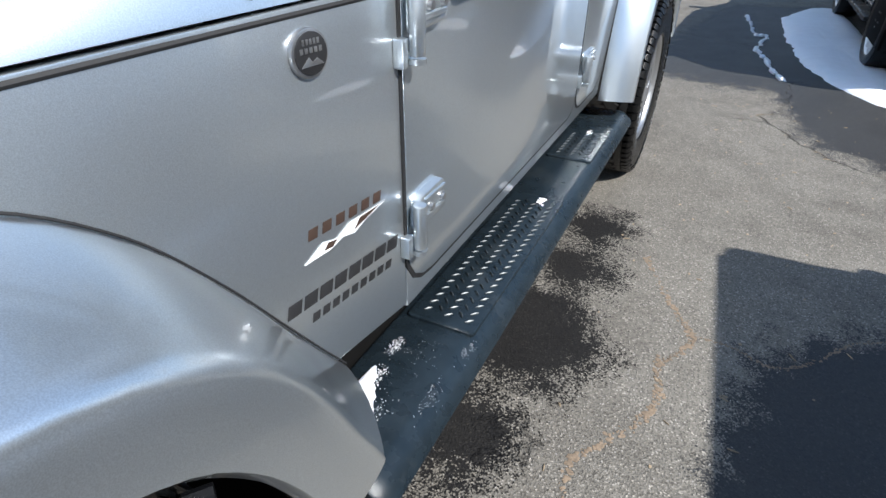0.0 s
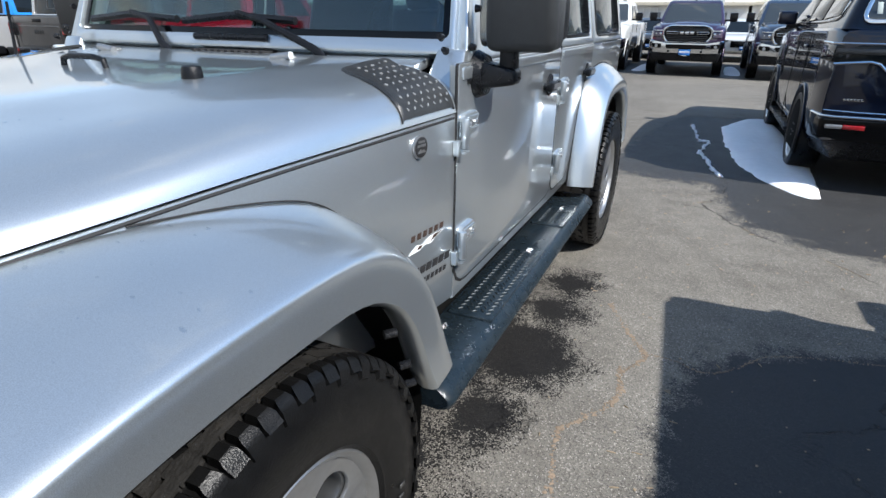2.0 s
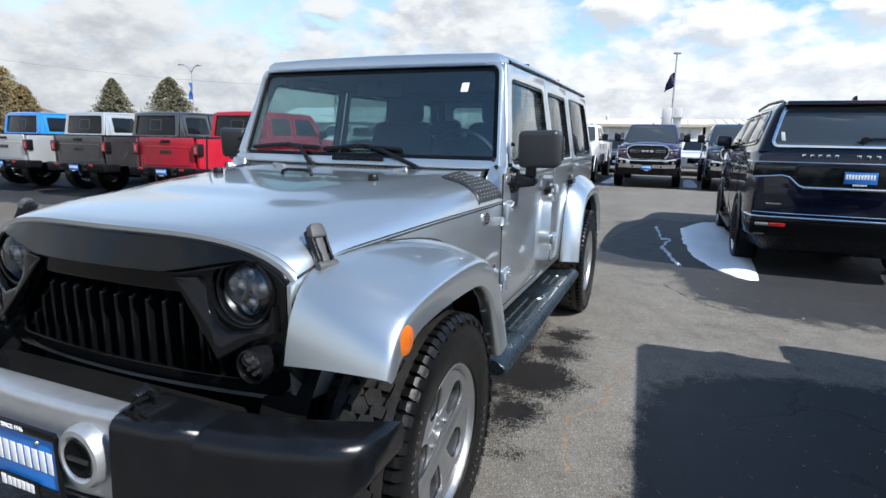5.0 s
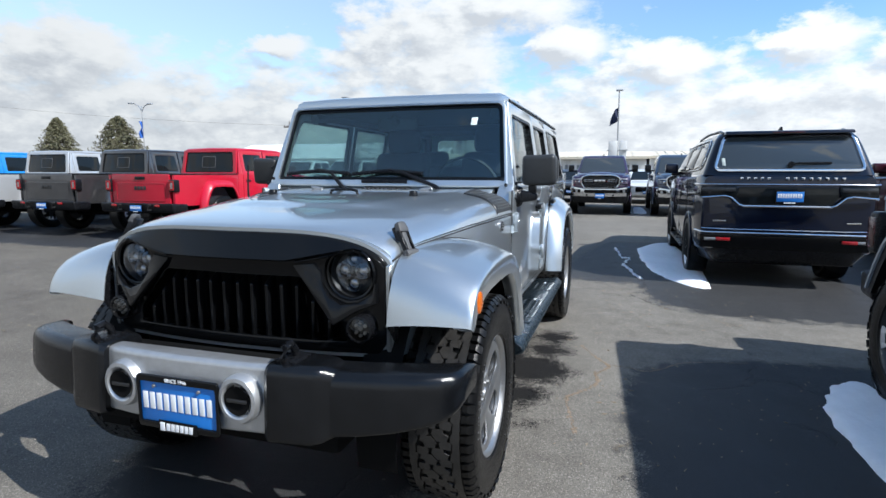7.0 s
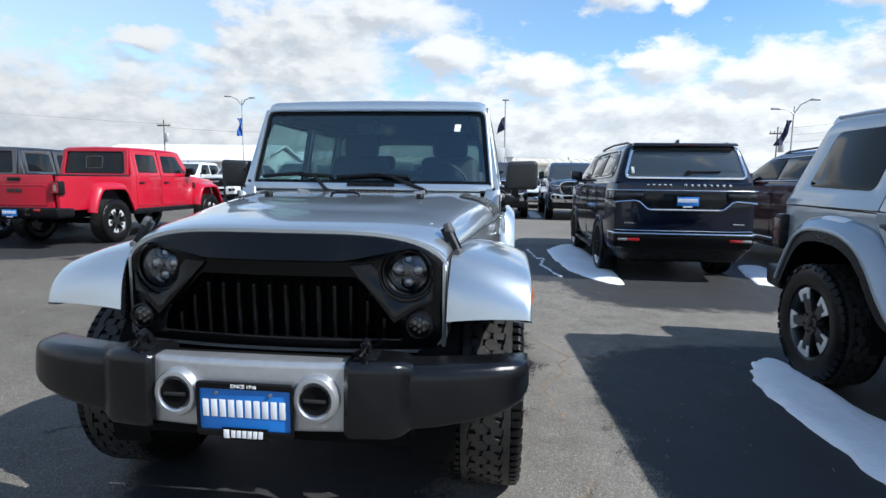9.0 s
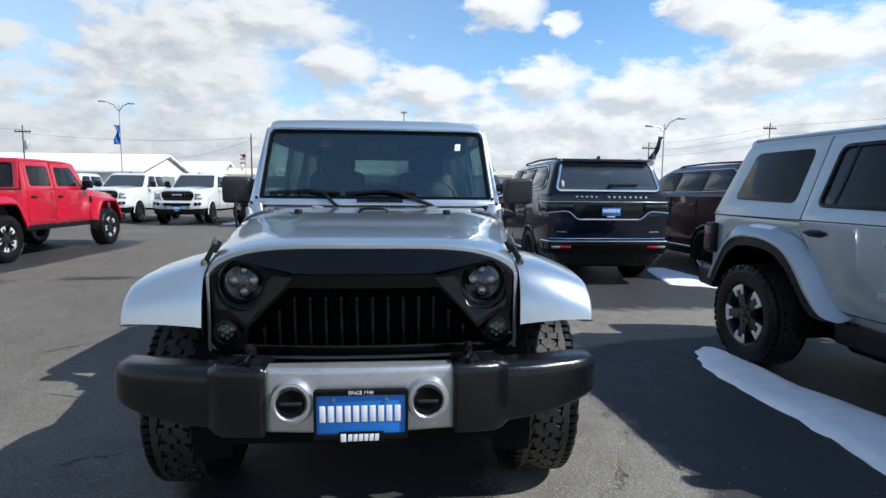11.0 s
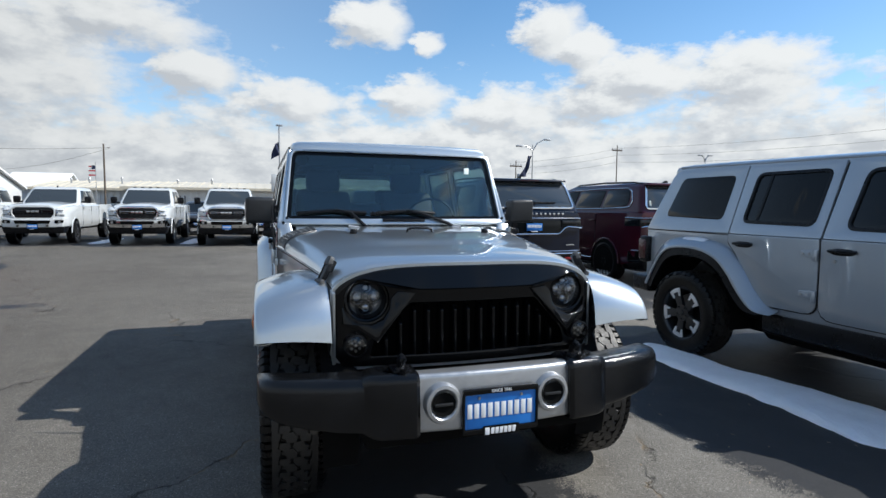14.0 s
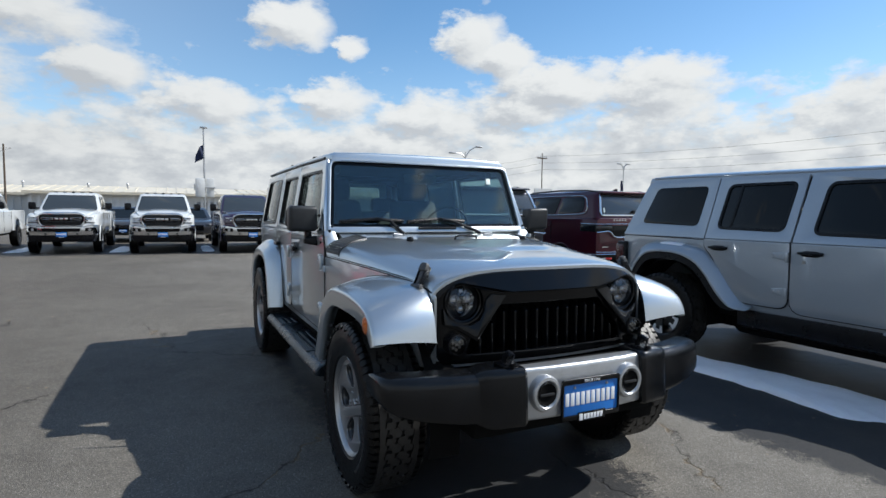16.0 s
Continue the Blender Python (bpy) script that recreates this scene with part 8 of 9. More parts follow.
def heavy_pickup(paint, label, chrome=True, markers=True):
    """Faces -y; front axle at y = 0; 1.86 m wide as it stands."""
    car = thing("pickup_truck", label, "pickup truck", "heavy pickups in a row")
    W = 0.925
    st = [(-0.86, 0.74, 0.62, 1.04), (-0.82, 0.84, 0.58, 1.10), (-0.70, 0.90, 0.56, 1.15), (-0.4, W, 0.55, 1.18), (0.6, W, 0.52, 1.22), (1.1, W, 0.50, 1.24), (2.9, W, 0.50, 1.24), (2.98, W, 0.52, 1.24)]
    part("body", lower_body(st), paint, car)
    hd = []
    for y, w, z, d in ((-0.84, 0.62, 1.10, 0.0), (-0.80, 0.70, 1.16, 0.01), (-0.66, 0.76, 1.215, 0.018), (-0.3, 0.80, 1.255, 0.022), (0.2, 0.82, 1.28, 0.024), (0.72, 0.84, 1.30, 0.02)):
        hd.append([(-w, y, z - 0.10), (-w + 0.05, y, z - 0.02), (-0.5 * w, y, z), (-0.34 * w, y, z + d), (0, y, z + d + 0.006), (0.34 * w, y, z + d), (0.5 * w, y, z), (w - 0.05, y, z - 0.02), (w, y, z - 0.10)])
    part("hood", loft_sections(hd), paint, car, "power-domed hood")
    rings = [(1.22, 0.86, 0.62, 2.92), (1.32, 0.845, 0.76, 2.90), (1.52, 0.79, 1.00, 2.87), (1.70, 0.735, 1.22, 2.82), (1.78, 0.70, 1.34, 2.76), (1.815, 0.64, 1.48, 2.68)]
    cab, wide, near = cabin_shape(rings, 0.10)[:3]
    part("cab", cab, paint, car)
    wsn = rpoly([(-0.77, 1.285), (0.77, 1.285), (0.655, 1.735), (-0.655, 1.735)], 0.05)
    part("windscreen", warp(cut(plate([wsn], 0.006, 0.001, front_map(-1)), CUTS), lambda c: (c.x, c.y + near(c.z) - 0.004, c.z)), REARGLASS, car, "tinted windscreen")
    for s in (-1, 1):
        for poly in ([(0.98, 1.30), (1.86, 1.30), (1.86, 1.70), (1.34, 1.70)], [(1.94, 1.30), (2.76, 1.30), (2.72, 1.70), (1.94, 1.70)]):
            part("side_window", side_pane(s, poly, wide, 0.003), DARKGLASS, car, "dark side window")
        bed = plate([rpoly([(3.0, 0.56), (3.35, 0.56), (3.45, 0.9), (3.7, 0.97), (3.98, 0.9), (4.1, 0.56), (4.85, 0.6), (4.85, 1.24), (3.0, 1.24)], 0.02)], 0.06, 0.01, side_map(s))
        bed.transform(Matrix.Translation((s * (W - 0.06), 0, 0)))
        part("bed_side", bed, paint, car)
        arch = arch_ring(None, s, W, 0.0, 0.44)
        part("wheel_opening", arch, UNDER, car)
        lip = [(s * (W + 0.002), 0.455 * math.cos(a), 0.36 + 0.455 * math.sin(a)) for a in [math.pi * k / 16 for k in range(17)]]
        part("arch_lip", tube(lip, 0.018, 8), paint, car)
        for cy in (0.0, 3.72):
            wheel(car, s * 0.845, cy, 0.375, 0.25, 0.205, "six", 0, ALLOY if chrome else DARKALLOY)
        for hy in (1.72, 2.62):
            part("door_handle", box(s * (W + 0.012) - 0.012, s * (W + 0.012) + 0.012, hy - 0.1, hy + 0.06, 1.06, 1.09, 0.008), CHROME if chrome else paint, car)
        for y in (0.86, 1.90, 2.88):
            part("door_gap", box(s * (W - 0.004) - 0.004, s * (W - 0.004) + 0.004, y, y + 0.008, 0.56, 1.2), SEAM, car)
        # headlight
        hl = new("headlight")
        hl.parent = car
        hl["label"] = "large clear headlight with chrome reflectors"
        part("reflector", hexa([(s * 0.555, -0.885, 0.875), (s * 0.85, -0.80, 0.885), (s * 0.905, -0.55, 0.89), (s * 0.60, -0.62, 0.88), (s * 0.555, -0.865, 1.085), (s * 0.84, -0.78, 1.105), (s * 0.90, -0.52, 1.115), (s * 0.60, -0.6, 1.10)], 0.02, 2), LAMPGREY, hl)
        pj = bmesh.new()
        for px in (0.65, 0.75):
            t = bmesh.new()
            bmesh.ops.create_uvsphere(t, u_segments=14, v_segments=8, radius=0.036)
            t.transform(Matrix.Translation((s * px, -0.875 + (px - 0.6) * 0.3, 0.99)) @ Matrix.Diagonal((1, 0.5, 1, 1)))
            pj = merge(pj, t)
        part("projector", pj, CHROME, hl)
        part("lamp_strip", box(s * 0.70 - 0.12, s * 0.70 + 0.12, -0.880, -0.80, 1.062, 1.074, 0.003), WHITEINK, hl, "white running light strip")
        for bx in (0.605, 0.705, 0.80):
            part("lamp_baffle", box(s * bx - 0.008, s * bx + 0.008, -0.888 + (bx - 0.6) * 0.30, -0.80, 0.925, 1.06, 0.002), GLOSSBLACK, hl)
        part("headlight_brow", box(s * 0.70 - 0.14, s * 0.70 + 0.14, -0.872, -0.80, 0.905, 0.925, 0.006), GLOSSBLACK, hl)
        mr = new("door_mirror")
        mr.parent = car
        part("housing", box(s * 1.06 - 0.10, s * 1.06 + 0.10, 0.90, 1.02, 1.28, 1.50, 0.035, 3), BLACKTRIM if not chrome else (CHROME if label.startswith("white pickup truck with body") else BLACKTRIM), mr)
        part("arm", box(s * 0.93 - 0.08, s * 0.93 + 0.08, 0.94, 0.99, 1.29, 1.34, 0.01), BLACKTRIM, mr)
    # grille with a surround, bars and the brand as plain bars
    gp = rpoly([(-0.48, 0.825), (0.48, 0.825), (0.565, 0.94), (0.56, 1.10), (0.40, 1.165), (-0.40, 1.165), (-0.56, 1.10), (-0.565, 0.94)], 0.05)
    F = lambda off: Matrix.Translation((0, off, 0)) @ front_map(-1)
    g = new("grille")
    g.parent = car
    part("grille_mesh", plate([gp], 0.02, 0.004, F(-0.86)), GLOSSBLACK, g, "black grille")
    part("grille_surround", plate([ring(gp, -0.045), ring(gp, 0.006)], 0.05, 0.016, F(-0.855)), BRIGHTCHROME if chrome else paint, g)
    for z in (0.86, 0.90, 0.94, 1.07, 1.10, 1.135):
        part("grille_bar", box(-0.50, 0.50, -0.888, -0.875, z - 0.006, z + 0.006, 0.002), DARKALLOY, g)
    for s in (-1, 1):
        part("grille_wing", plate([rpoly([(s * 0.22, 0.985), (s * 0.50, 0.985), (s * 0.52, 1.05), (s * 0.22, 1.045)], 0.01), rpoly([(s * 0.235, 0.998), (s * 0.49, 0.998), (s * 0.50, 1.037), (s * 0.235, 1.033)], 0.006)], 0.012, 0.003, F(-0.882)), CHROME if chrome else DARKALLOY, g)
    part("grille_name", bars(-0.18, 0.18, 0.985, 1.045, 3, 0.22, 0.012, F(-0.882)), CHROME, g, "bright name bars")
    # bumper
    b = new("front_bumper")
    b.parent = car
    b["label"] = "chrome front bumper" if chrome else "body-coloured front bumper"
    rows = []
    for x, y, zt, zb in ((-0.93, -0.62, 0.84, 0.60), (-0.90, -0.80, 0.845, 0.57), (-0.80, -0.92, 0.85, 0.55), (-0.5, -0.98, 0.80, 0.54), (0, -1.0, 0.80, 0.54), (0.5, -0.98, 0.80, 0.54), (0.80, -0.92, 0.85, 0.55), (0.90, -0.80, 0.845, 0.57), (0.93, -0.62, 0.84, 0.60)):
        rows.append([(x, y + 0.03, zt), (x, y, zt - 0.02), (x, y - 0.012, (zt + zb) / 2), (x, y + 0.005, zb + 0.02), (x, y + 0.04, zb), (x, y + 0.2, zb), (x, y + 0.2, zt)])
    part("bumper_bar", loft_sections(rows), BRIGHTCHROME if chrome else paint, b)
    part("lower_intake", plate([rpoly([(-0.46, 0.655), (0.46, 0.655), (0.50, 0.755), (-0.50, 0.755)], 0.03)], 0.02, 0.004, F(-0.993)), GLOSSBLACK, b)
    for s in (-1, 1):
        part("fog_pocket", warp(plate([rpoly([(s * 0.60, 0.665), (s * 0.82, 0.68), (s * 0.84, 0.77), (s * 0.60, 0.765)], 0.02)], 0.02, 0.004, F(0)), lambda c: (c.x, c.y - 0.985 + (abs(c.x) - 0.5) * 0.24, c.z)), GLOSSBLACK, b)
        part("fog_lamp", cyl((s * 0.72, -0.95, 0.715), (s * 0.72, -0.965, 0.715), 0.035, seg=16), ALLOY, b)
        part("tow_hook", box(s * 0.40 - 0.03, s * 0.40 + 0.03, -1.01, -0.92, 0.575, 0.62, 0.01), BLACKTRIM, b)
    part("air_dam", hexa([(-0.80, -0.90, 0.36), (0.80, -0.90, 0.36), (0.84, -0.55, 0.36), (-0.84, -0.55, 0.36), (-0.86, -0.93, 0.56), (0.86, -0.93, 0.56), (0.9, -0.55, 0.58), (-0.9, -0.55, 0.58)], 0.03), BLACKTRIM, b)
    dealer_plate(car, 0.0, -1.012, 0.575, -1, 0.30, 0.17)
    part("bed_front", box(-0.88, 0.88, 3.0, 3.05, 0.6, 1.24), paint, car)
    part("tailgate", box(-0.86, 0.86, 4.80, 4.86, 0.62, 1.24, 0.015), paint, car)
    part("bed_floor", box(-0.84, 0.84, 3.02, 4.82, 0.68, 0.72), UNDER, car)
    part("underbody", box(-0.74, 0.74, -0.5, 4.6, 0.42, 0.60), UNDER, car)
    if markers:
        for x in (-0.5, -0.25, 0, 0.25, 0.5):
            part("roof_marker", box(x - 0.05, x + 0.05, 1.49, 1.60, 1.808, 1.84, 0.012), DARKGLASS, car, "smoked cab roof marker lamp")
    part("roof_antenna", hexa([(-0.02, 1.40, 1.80), (0.02, 1.40, 1.80), (0.02, 1.52, 1.80), (-0.02, 1.52, 1.80), (-0.01, 1.47, 1.86), (0.01, 1.47, 1.86), (0.01, 1.51, 1.86), (-0.01, 1.51, 1.86)]), BLACKTRIM, car)
    raise_body(car, [(0.0, 0.0), (0.5, 0.52), (1.25, 1.325), (1.85, 1.965), (3.0, 3.115)])
    return car


white = heavy_pickup(WHITE, "white heavy pickup truck with chrome bumper and roof lamps")
white.location = (-4.65, 18.35, 0)
copy_thing(white, pose(-1.92, 17.75, 0))
bodywhite = heavy_pickup(WHITE, "white pickup truck with body-coloured bumper", chrome=False, markers=False)
bodywhite.location = (-7.75, 19.1, 0)
copy_thing(bodywhite, pose(-10.75, 19.9, 0))
copy_thing(bodywhite, pose(-13.8, 20.8, 0))
purple = heavy_pickup(PURPLE, "dark purple heavy pickup truck with chrome bumper", markers=False)
purple.location = (0.68, 17.1, 0)
steel = heavy_pickup(STEELBLUE, "steel blue heavy pickup truck with chrome bumper", markers=False)
steel.location = (3.2, 16.8, 0)


def parked_car(paint, label, x, y):
    """A plain crossover far behind the pickups, facing the camera."""
    car = thing("parked_car", label, "car", "cars in the back row")
    st = [(-0.85, 0.70, 0.40, 0.78), (-0.78, 0.82, 0.34, 0.84), (-0.4, 0.88, 0.30, 0.92), (0.5, 0.89, 0.28, 0.98), (2.8, 0.89, 0.28, 1.0), (3.5, 0.86, 0.32, 0.98), (3.62, 0.78, 0.40, 0.9)]
    part("body", lower_body(st), paint, car)
    rings = [(0.96, 0.83, 0.35, 3.55), (1.15, 0.78, 0.75, 3.45), (1.40, 0.68, 1.25, 3.25), (1.50, 0.60, 1.5, 3.1)]
    cab, wide, near = cabin_shape(rings, 0.12)[:3]
    part("cab", cab, paint, car)
    part("windscreen", warp(cut(plate([rpoly([(-0.66, 1.02), (0.66, 1.02), (0.54, 1.40), (-0.54, 1.40)], 0.05)], 0.006, 0.001, front_map(-1)), CUTS), lambda c: (c.x, c.y + near(c.z) - 0.006, c.z)), DARKGLASS, car)
    for s in (-1, 1):
        part("side_window", side_pane(s, [(1.0, 1.04), (3.1, 1.04), (2.9, 1.38), (1.4, 1.38)], wide), DARKGLASS, car)
        part("headlight", box(s * 0.66 - 0.14, s * 0.66 + 0.14, -0.85, -0.70, 0.68, 0.78, 0.02), ALLOY, car)
        for cy in (0, 2.75):
            wheel(car, s * 0.79, cy, 0.34, 0.22, 0.20, "six", 0, ALLOY)
    part("grille", box(-0.45, 0.45, -0.87, -0.80, 0.52, 0.74, 0.02), GLOSSBLACK, car)
    dealer_plate(car, 0, -0.88, 0.50, -1)
    car.location = (x, y, 0)
    return car


parked_car(GRANITE, "dark grey crossover with a blue plate", -3.5, 24.5)
parked_car(WHITE, "white crossover with a blue plate", 2.35, 24.0)
parked_car(RED, "red crossover in the far row", 2.9, 31.0)
parked_car(GRANITE, "dark crossover in the far row", -0.9, 24.3)

# ---------------------------------------------------------------- snow


def snow_patch(label, outline, height, seed, name="snow_patch"):
    """A low mound with a ragged, thawed edge."""
    rnd = random.Random(seed)
    edge = smooth([(x, y, 0) for x, y in outline] + [(*outline[0], 0)], len(outline) * 9)[:-1]
    c = Vector((sum(p.x for p in edge) / len(edge), sum(p.y for p in edge) / len(edge), 0))
    rows = []
    for f in (1.0, 0.985, 0.96, 0.92, 0.86, 0.78, 0.68, 0.56, 0.44, 0.32, 0.2, 0.08):
        row = []
        for p in edge:
            q = c + (p - c) * f
            k = noise.noise(Vector((p.x * 7, p.y * 7, seed))) * 0.055 + noise.noise(Vector((p.x * 23, p.y * 23, seed))) * 0.022
            q = q + (p - c).normalized() * k * f ** 9
            h = height * (1 - f ** 6) ** 0.8
            h *= 0.8 + 0.5 * noise.noise(Vector((q.x * 3, q.y * 3, seed)))
            h += 0.004 * noise.noise(Vector((q.x * 14, q.y * 14, seed))) * (1 if f < 0.97 else 0)
            row.append((q.x, q.y, max(h, 0.0) + (0.001 if f < 1 else -0.004)))
        rows.append(row)
    bm = grid(rows, close_v=True)
    bm.faces.new([v for v in bm.verts][-len(edge):])
    return tagged(part(name, bm, SNOW, angle=80), label, "snow")


snow_patch("melting strip of white snow under the pale SUV", [(2.60, 1.74), (2.72, 1.86), (2.82, 1.80), (2.83, 1.35), (2.86, 0.85), (2.97, 0.4), (3.02, 0.0), (3.04, -0.5), (2.90, -0.72), (2.62, -0.66), (2.52, -0.6), (2.40, -0.5), (2.42, -0.2), (2.45, 0.2), (2.43, 0.7), (2.43, 1.24), (2.50, 1.55)], 0.05, 1)
snow_patch("white snow bank beside the navy SUV", [(1.62, 8.0), (1.76, 8.4), (2.0, 9.0), (2.25, 8.9), (2.35, 7.5), (2.4, 6.2), (2.36, 5.0), (2.30, 4.66), (2.18, 4.72), (2.0, 5.0), (1.88, 5.3), (1.76, 5.7), (1.70, 6.2), (1.64, 7.0)], 0.05, 2)
snow_patch("small snow patch between two dark SUVs", [(4.05, 5.0), (4.3, 4.85), (4.75, 4.62), (4.85, 5.2), (4.75, 6.6), (4.45, 6.6), (4.2, 5.8)], 0.04, 3)
snow_patch("thin leftover snow between parked pickups", [(-3.5, 17.9), (-3.0, 18.1), (-3.0, 20.5), (-3.4, 21.0)], 0.03, 4)
snow_patch("thin leftover snow between parked pickups", [(1.75, 17.2), (2.15, 17.3), (2.1, 20.5), (1.8, 20.4)], 0.03, 5)
snow_patch("thin leftover snow between parked pickups", [(-0.75, 17.4), (-0.4, 17.5), (-0.4, 20.5), (-0.7, 20.4)], 0.03, 6)
snow_patch("thin leftover snow between parked pickups", [(-6.4, 18.6), (-5.9, 18.8), (-5.9, 21.5), (-6.3, 21.4)], 0.03, 7)
ridge = bmesh.new()
pts = smooth([(1.27, 8.0, 0), (1.30, 7.6, 0), (1.38, 6.85, 0), (1.48, 6.8, 0), (1.40, 6.15, 0), (1.48, 5.75, 0), (1.52, 5.4, 0), (1.60, 5.1, 0)], 60)
rnd = random.Random(9)
for p in pts:
    r = rnd.uniform(0.010, 0.032)
    t = bmesh.new()
    bmesh.ops.create_icosphere(t, subdivisions=1, radius=1)
    t.transform(Matrix.Translation((p.x + rnd.uniform(-0.012, 0.012), p.y, r * 0.25)) @ Matrix.Diagonal((r, r * 1.6, r * 0.6, 1)))
    ridge = merge(ridge, t)
tagged(part("snow_ridge", ridge, SNOW, angle=80), "thin broken line of snow along a crack", "snow", kind="stuff")


def snow_crumbs(label, spots, seed):
    rnd = random.Random(seed)
    bm = bmesh.new()
    for x, y, z, spread, count, size in spots:
        for k in range(count):
            r = size * rnd.uniform(0.25, 1.0)
            t = bmesh.new()
            bmesh.ops.create_icosphere(t, subdivisions=1, radius=1)
            t.transform(Matrix.Translation((x + rnd.gauss(0, spread), y + rnd.gauss(0, spread * 1.8), z + r * 0.1)) @ Matrix.Diagonal((r, r * 1.2, r * 0.45, 1)))
            bm = merge(bm, t)
    return tagged(part("snow_crumbs", bm, SNOW, angle=80), label, "snow", kind="stuff")


def snow_wedge():
    """A thin wedge of snow on the side step, tapering away from the flare."""
    rows = []
    for i in range(15):
        u = i / 14
        y = 0.615 + 0.125 * u
        row = []
        for j in range(9):
            v = j / 8
            x0, x1 = 0.728 + 0.012 * u, 0.815 - 0.070 * u + 0.006 * noise.noise(Vector((u * 9, v, 3)))
            hgt = 0.016 * math.sin(math.pi * v) ** 0.5 * (1 - u) ** 0.4 * (1 + 0.4 * noise.noise(Vector((u * 6, v * 5, 1))))
            row.append((x0 + (x1 - x0) * v, y, 0.4705 + max(hgt, 0.0)))
        rows.append(row)
    return tagged(part("snow_wedge", grid(rows), SNOW, angle=80), "small wedge of snow on the black side step", "snow")


snow_wedge()
snow_crumbs("crumbs of snow left on the black side step", [(0.758, 0.72, 0.4715, 0.007, 120, 0.0013), (0.80, 0.655, 0.4715, 0.010, 60, 0.0011), (0.80, 0.80, 0.477, 0.020, 70, 0.0008), (0.748, 0.80, 0.4715, 0.006, 160, 0.0011), (0.815, 1.465, 0.479, 0.0055, 60, 0.0042), (0.855, 0.72, 0.4705, 0.014, 130, 0.0009), (0.868, 0.85, 0.468, 0.010, 90, 0.0008), (0.80, 2.04, 0.479, 0.005, 30, 0.0045)], 4)
tagged(part("snow_patch", grid([[(2.826 + 0.075 * v, 1.58 - 0.36 * u, 1.030 + 0.045 * v + 0.028 * (math.sin(u * math.pi) * math.sin(v * math.pi)) ** 0.7 - (0.012 if v in (0, 1) or u in (0, 1) else 0)) for v in (0, 0.2, 0.4, 0.6, 0.8, 1.0)] for u in [k / 12 for k in range(13)]]), SNOW, angle=80), "thin snow cap lying on the pale flare", "snow")

# ---------------------------------------------------------------- buildings
WALLWHITE = material("white_metal_siding", (0.66, 0.67, 0.66), 0.5, 0, 0, 0.08, 6, dirt=(0.45, 0.43, 0.4))
ROOFCREAM = material("cream_metal_roof", (0.64, 0.58, 0.46), 0.45, 0, 0, 0.08, 5, dirt=(0.5, 0.47, 0.4))
GARAGE = material("grey_garage_door", (0.20, 0.21, 0.22), 0.5, 0, 0, 0.1, 8)
WOOD = material("weathered_pole_wood", (0.10, 0.075, 0.055), 0.85, 0, 0, 0.3, 12, 0.4, 60)
GALV = material("galvanised_steel", (0.42, 0.43, 0.44), 0.45, 0.7, 0, 0.1, 20)
BANNERBLUE = material("blue_banner_cloth", (0.03, 0.12, 0.45), 0.8, 0, 0, 0.15, 10)
FLAGNAVY = material("navy_flag_cloth", (0.012, 0.02, 0.06), 0.8, 0, 0, 0.15, 10)
FLAGRED = material("red_flag_cloth", (0.5, 0.02, 0.03), 0.8, 0, 0, 0.1, 10)
BROWNROOF = material("brown_shingles", (0.16, 0.11, 0.08), 0.85, 0, 0, 0.25, 6)
BRICKTAN = material("tan_house_wall", (0.35, 0.27, 0.2), 0.8, 0, 0, 0.2, 6)


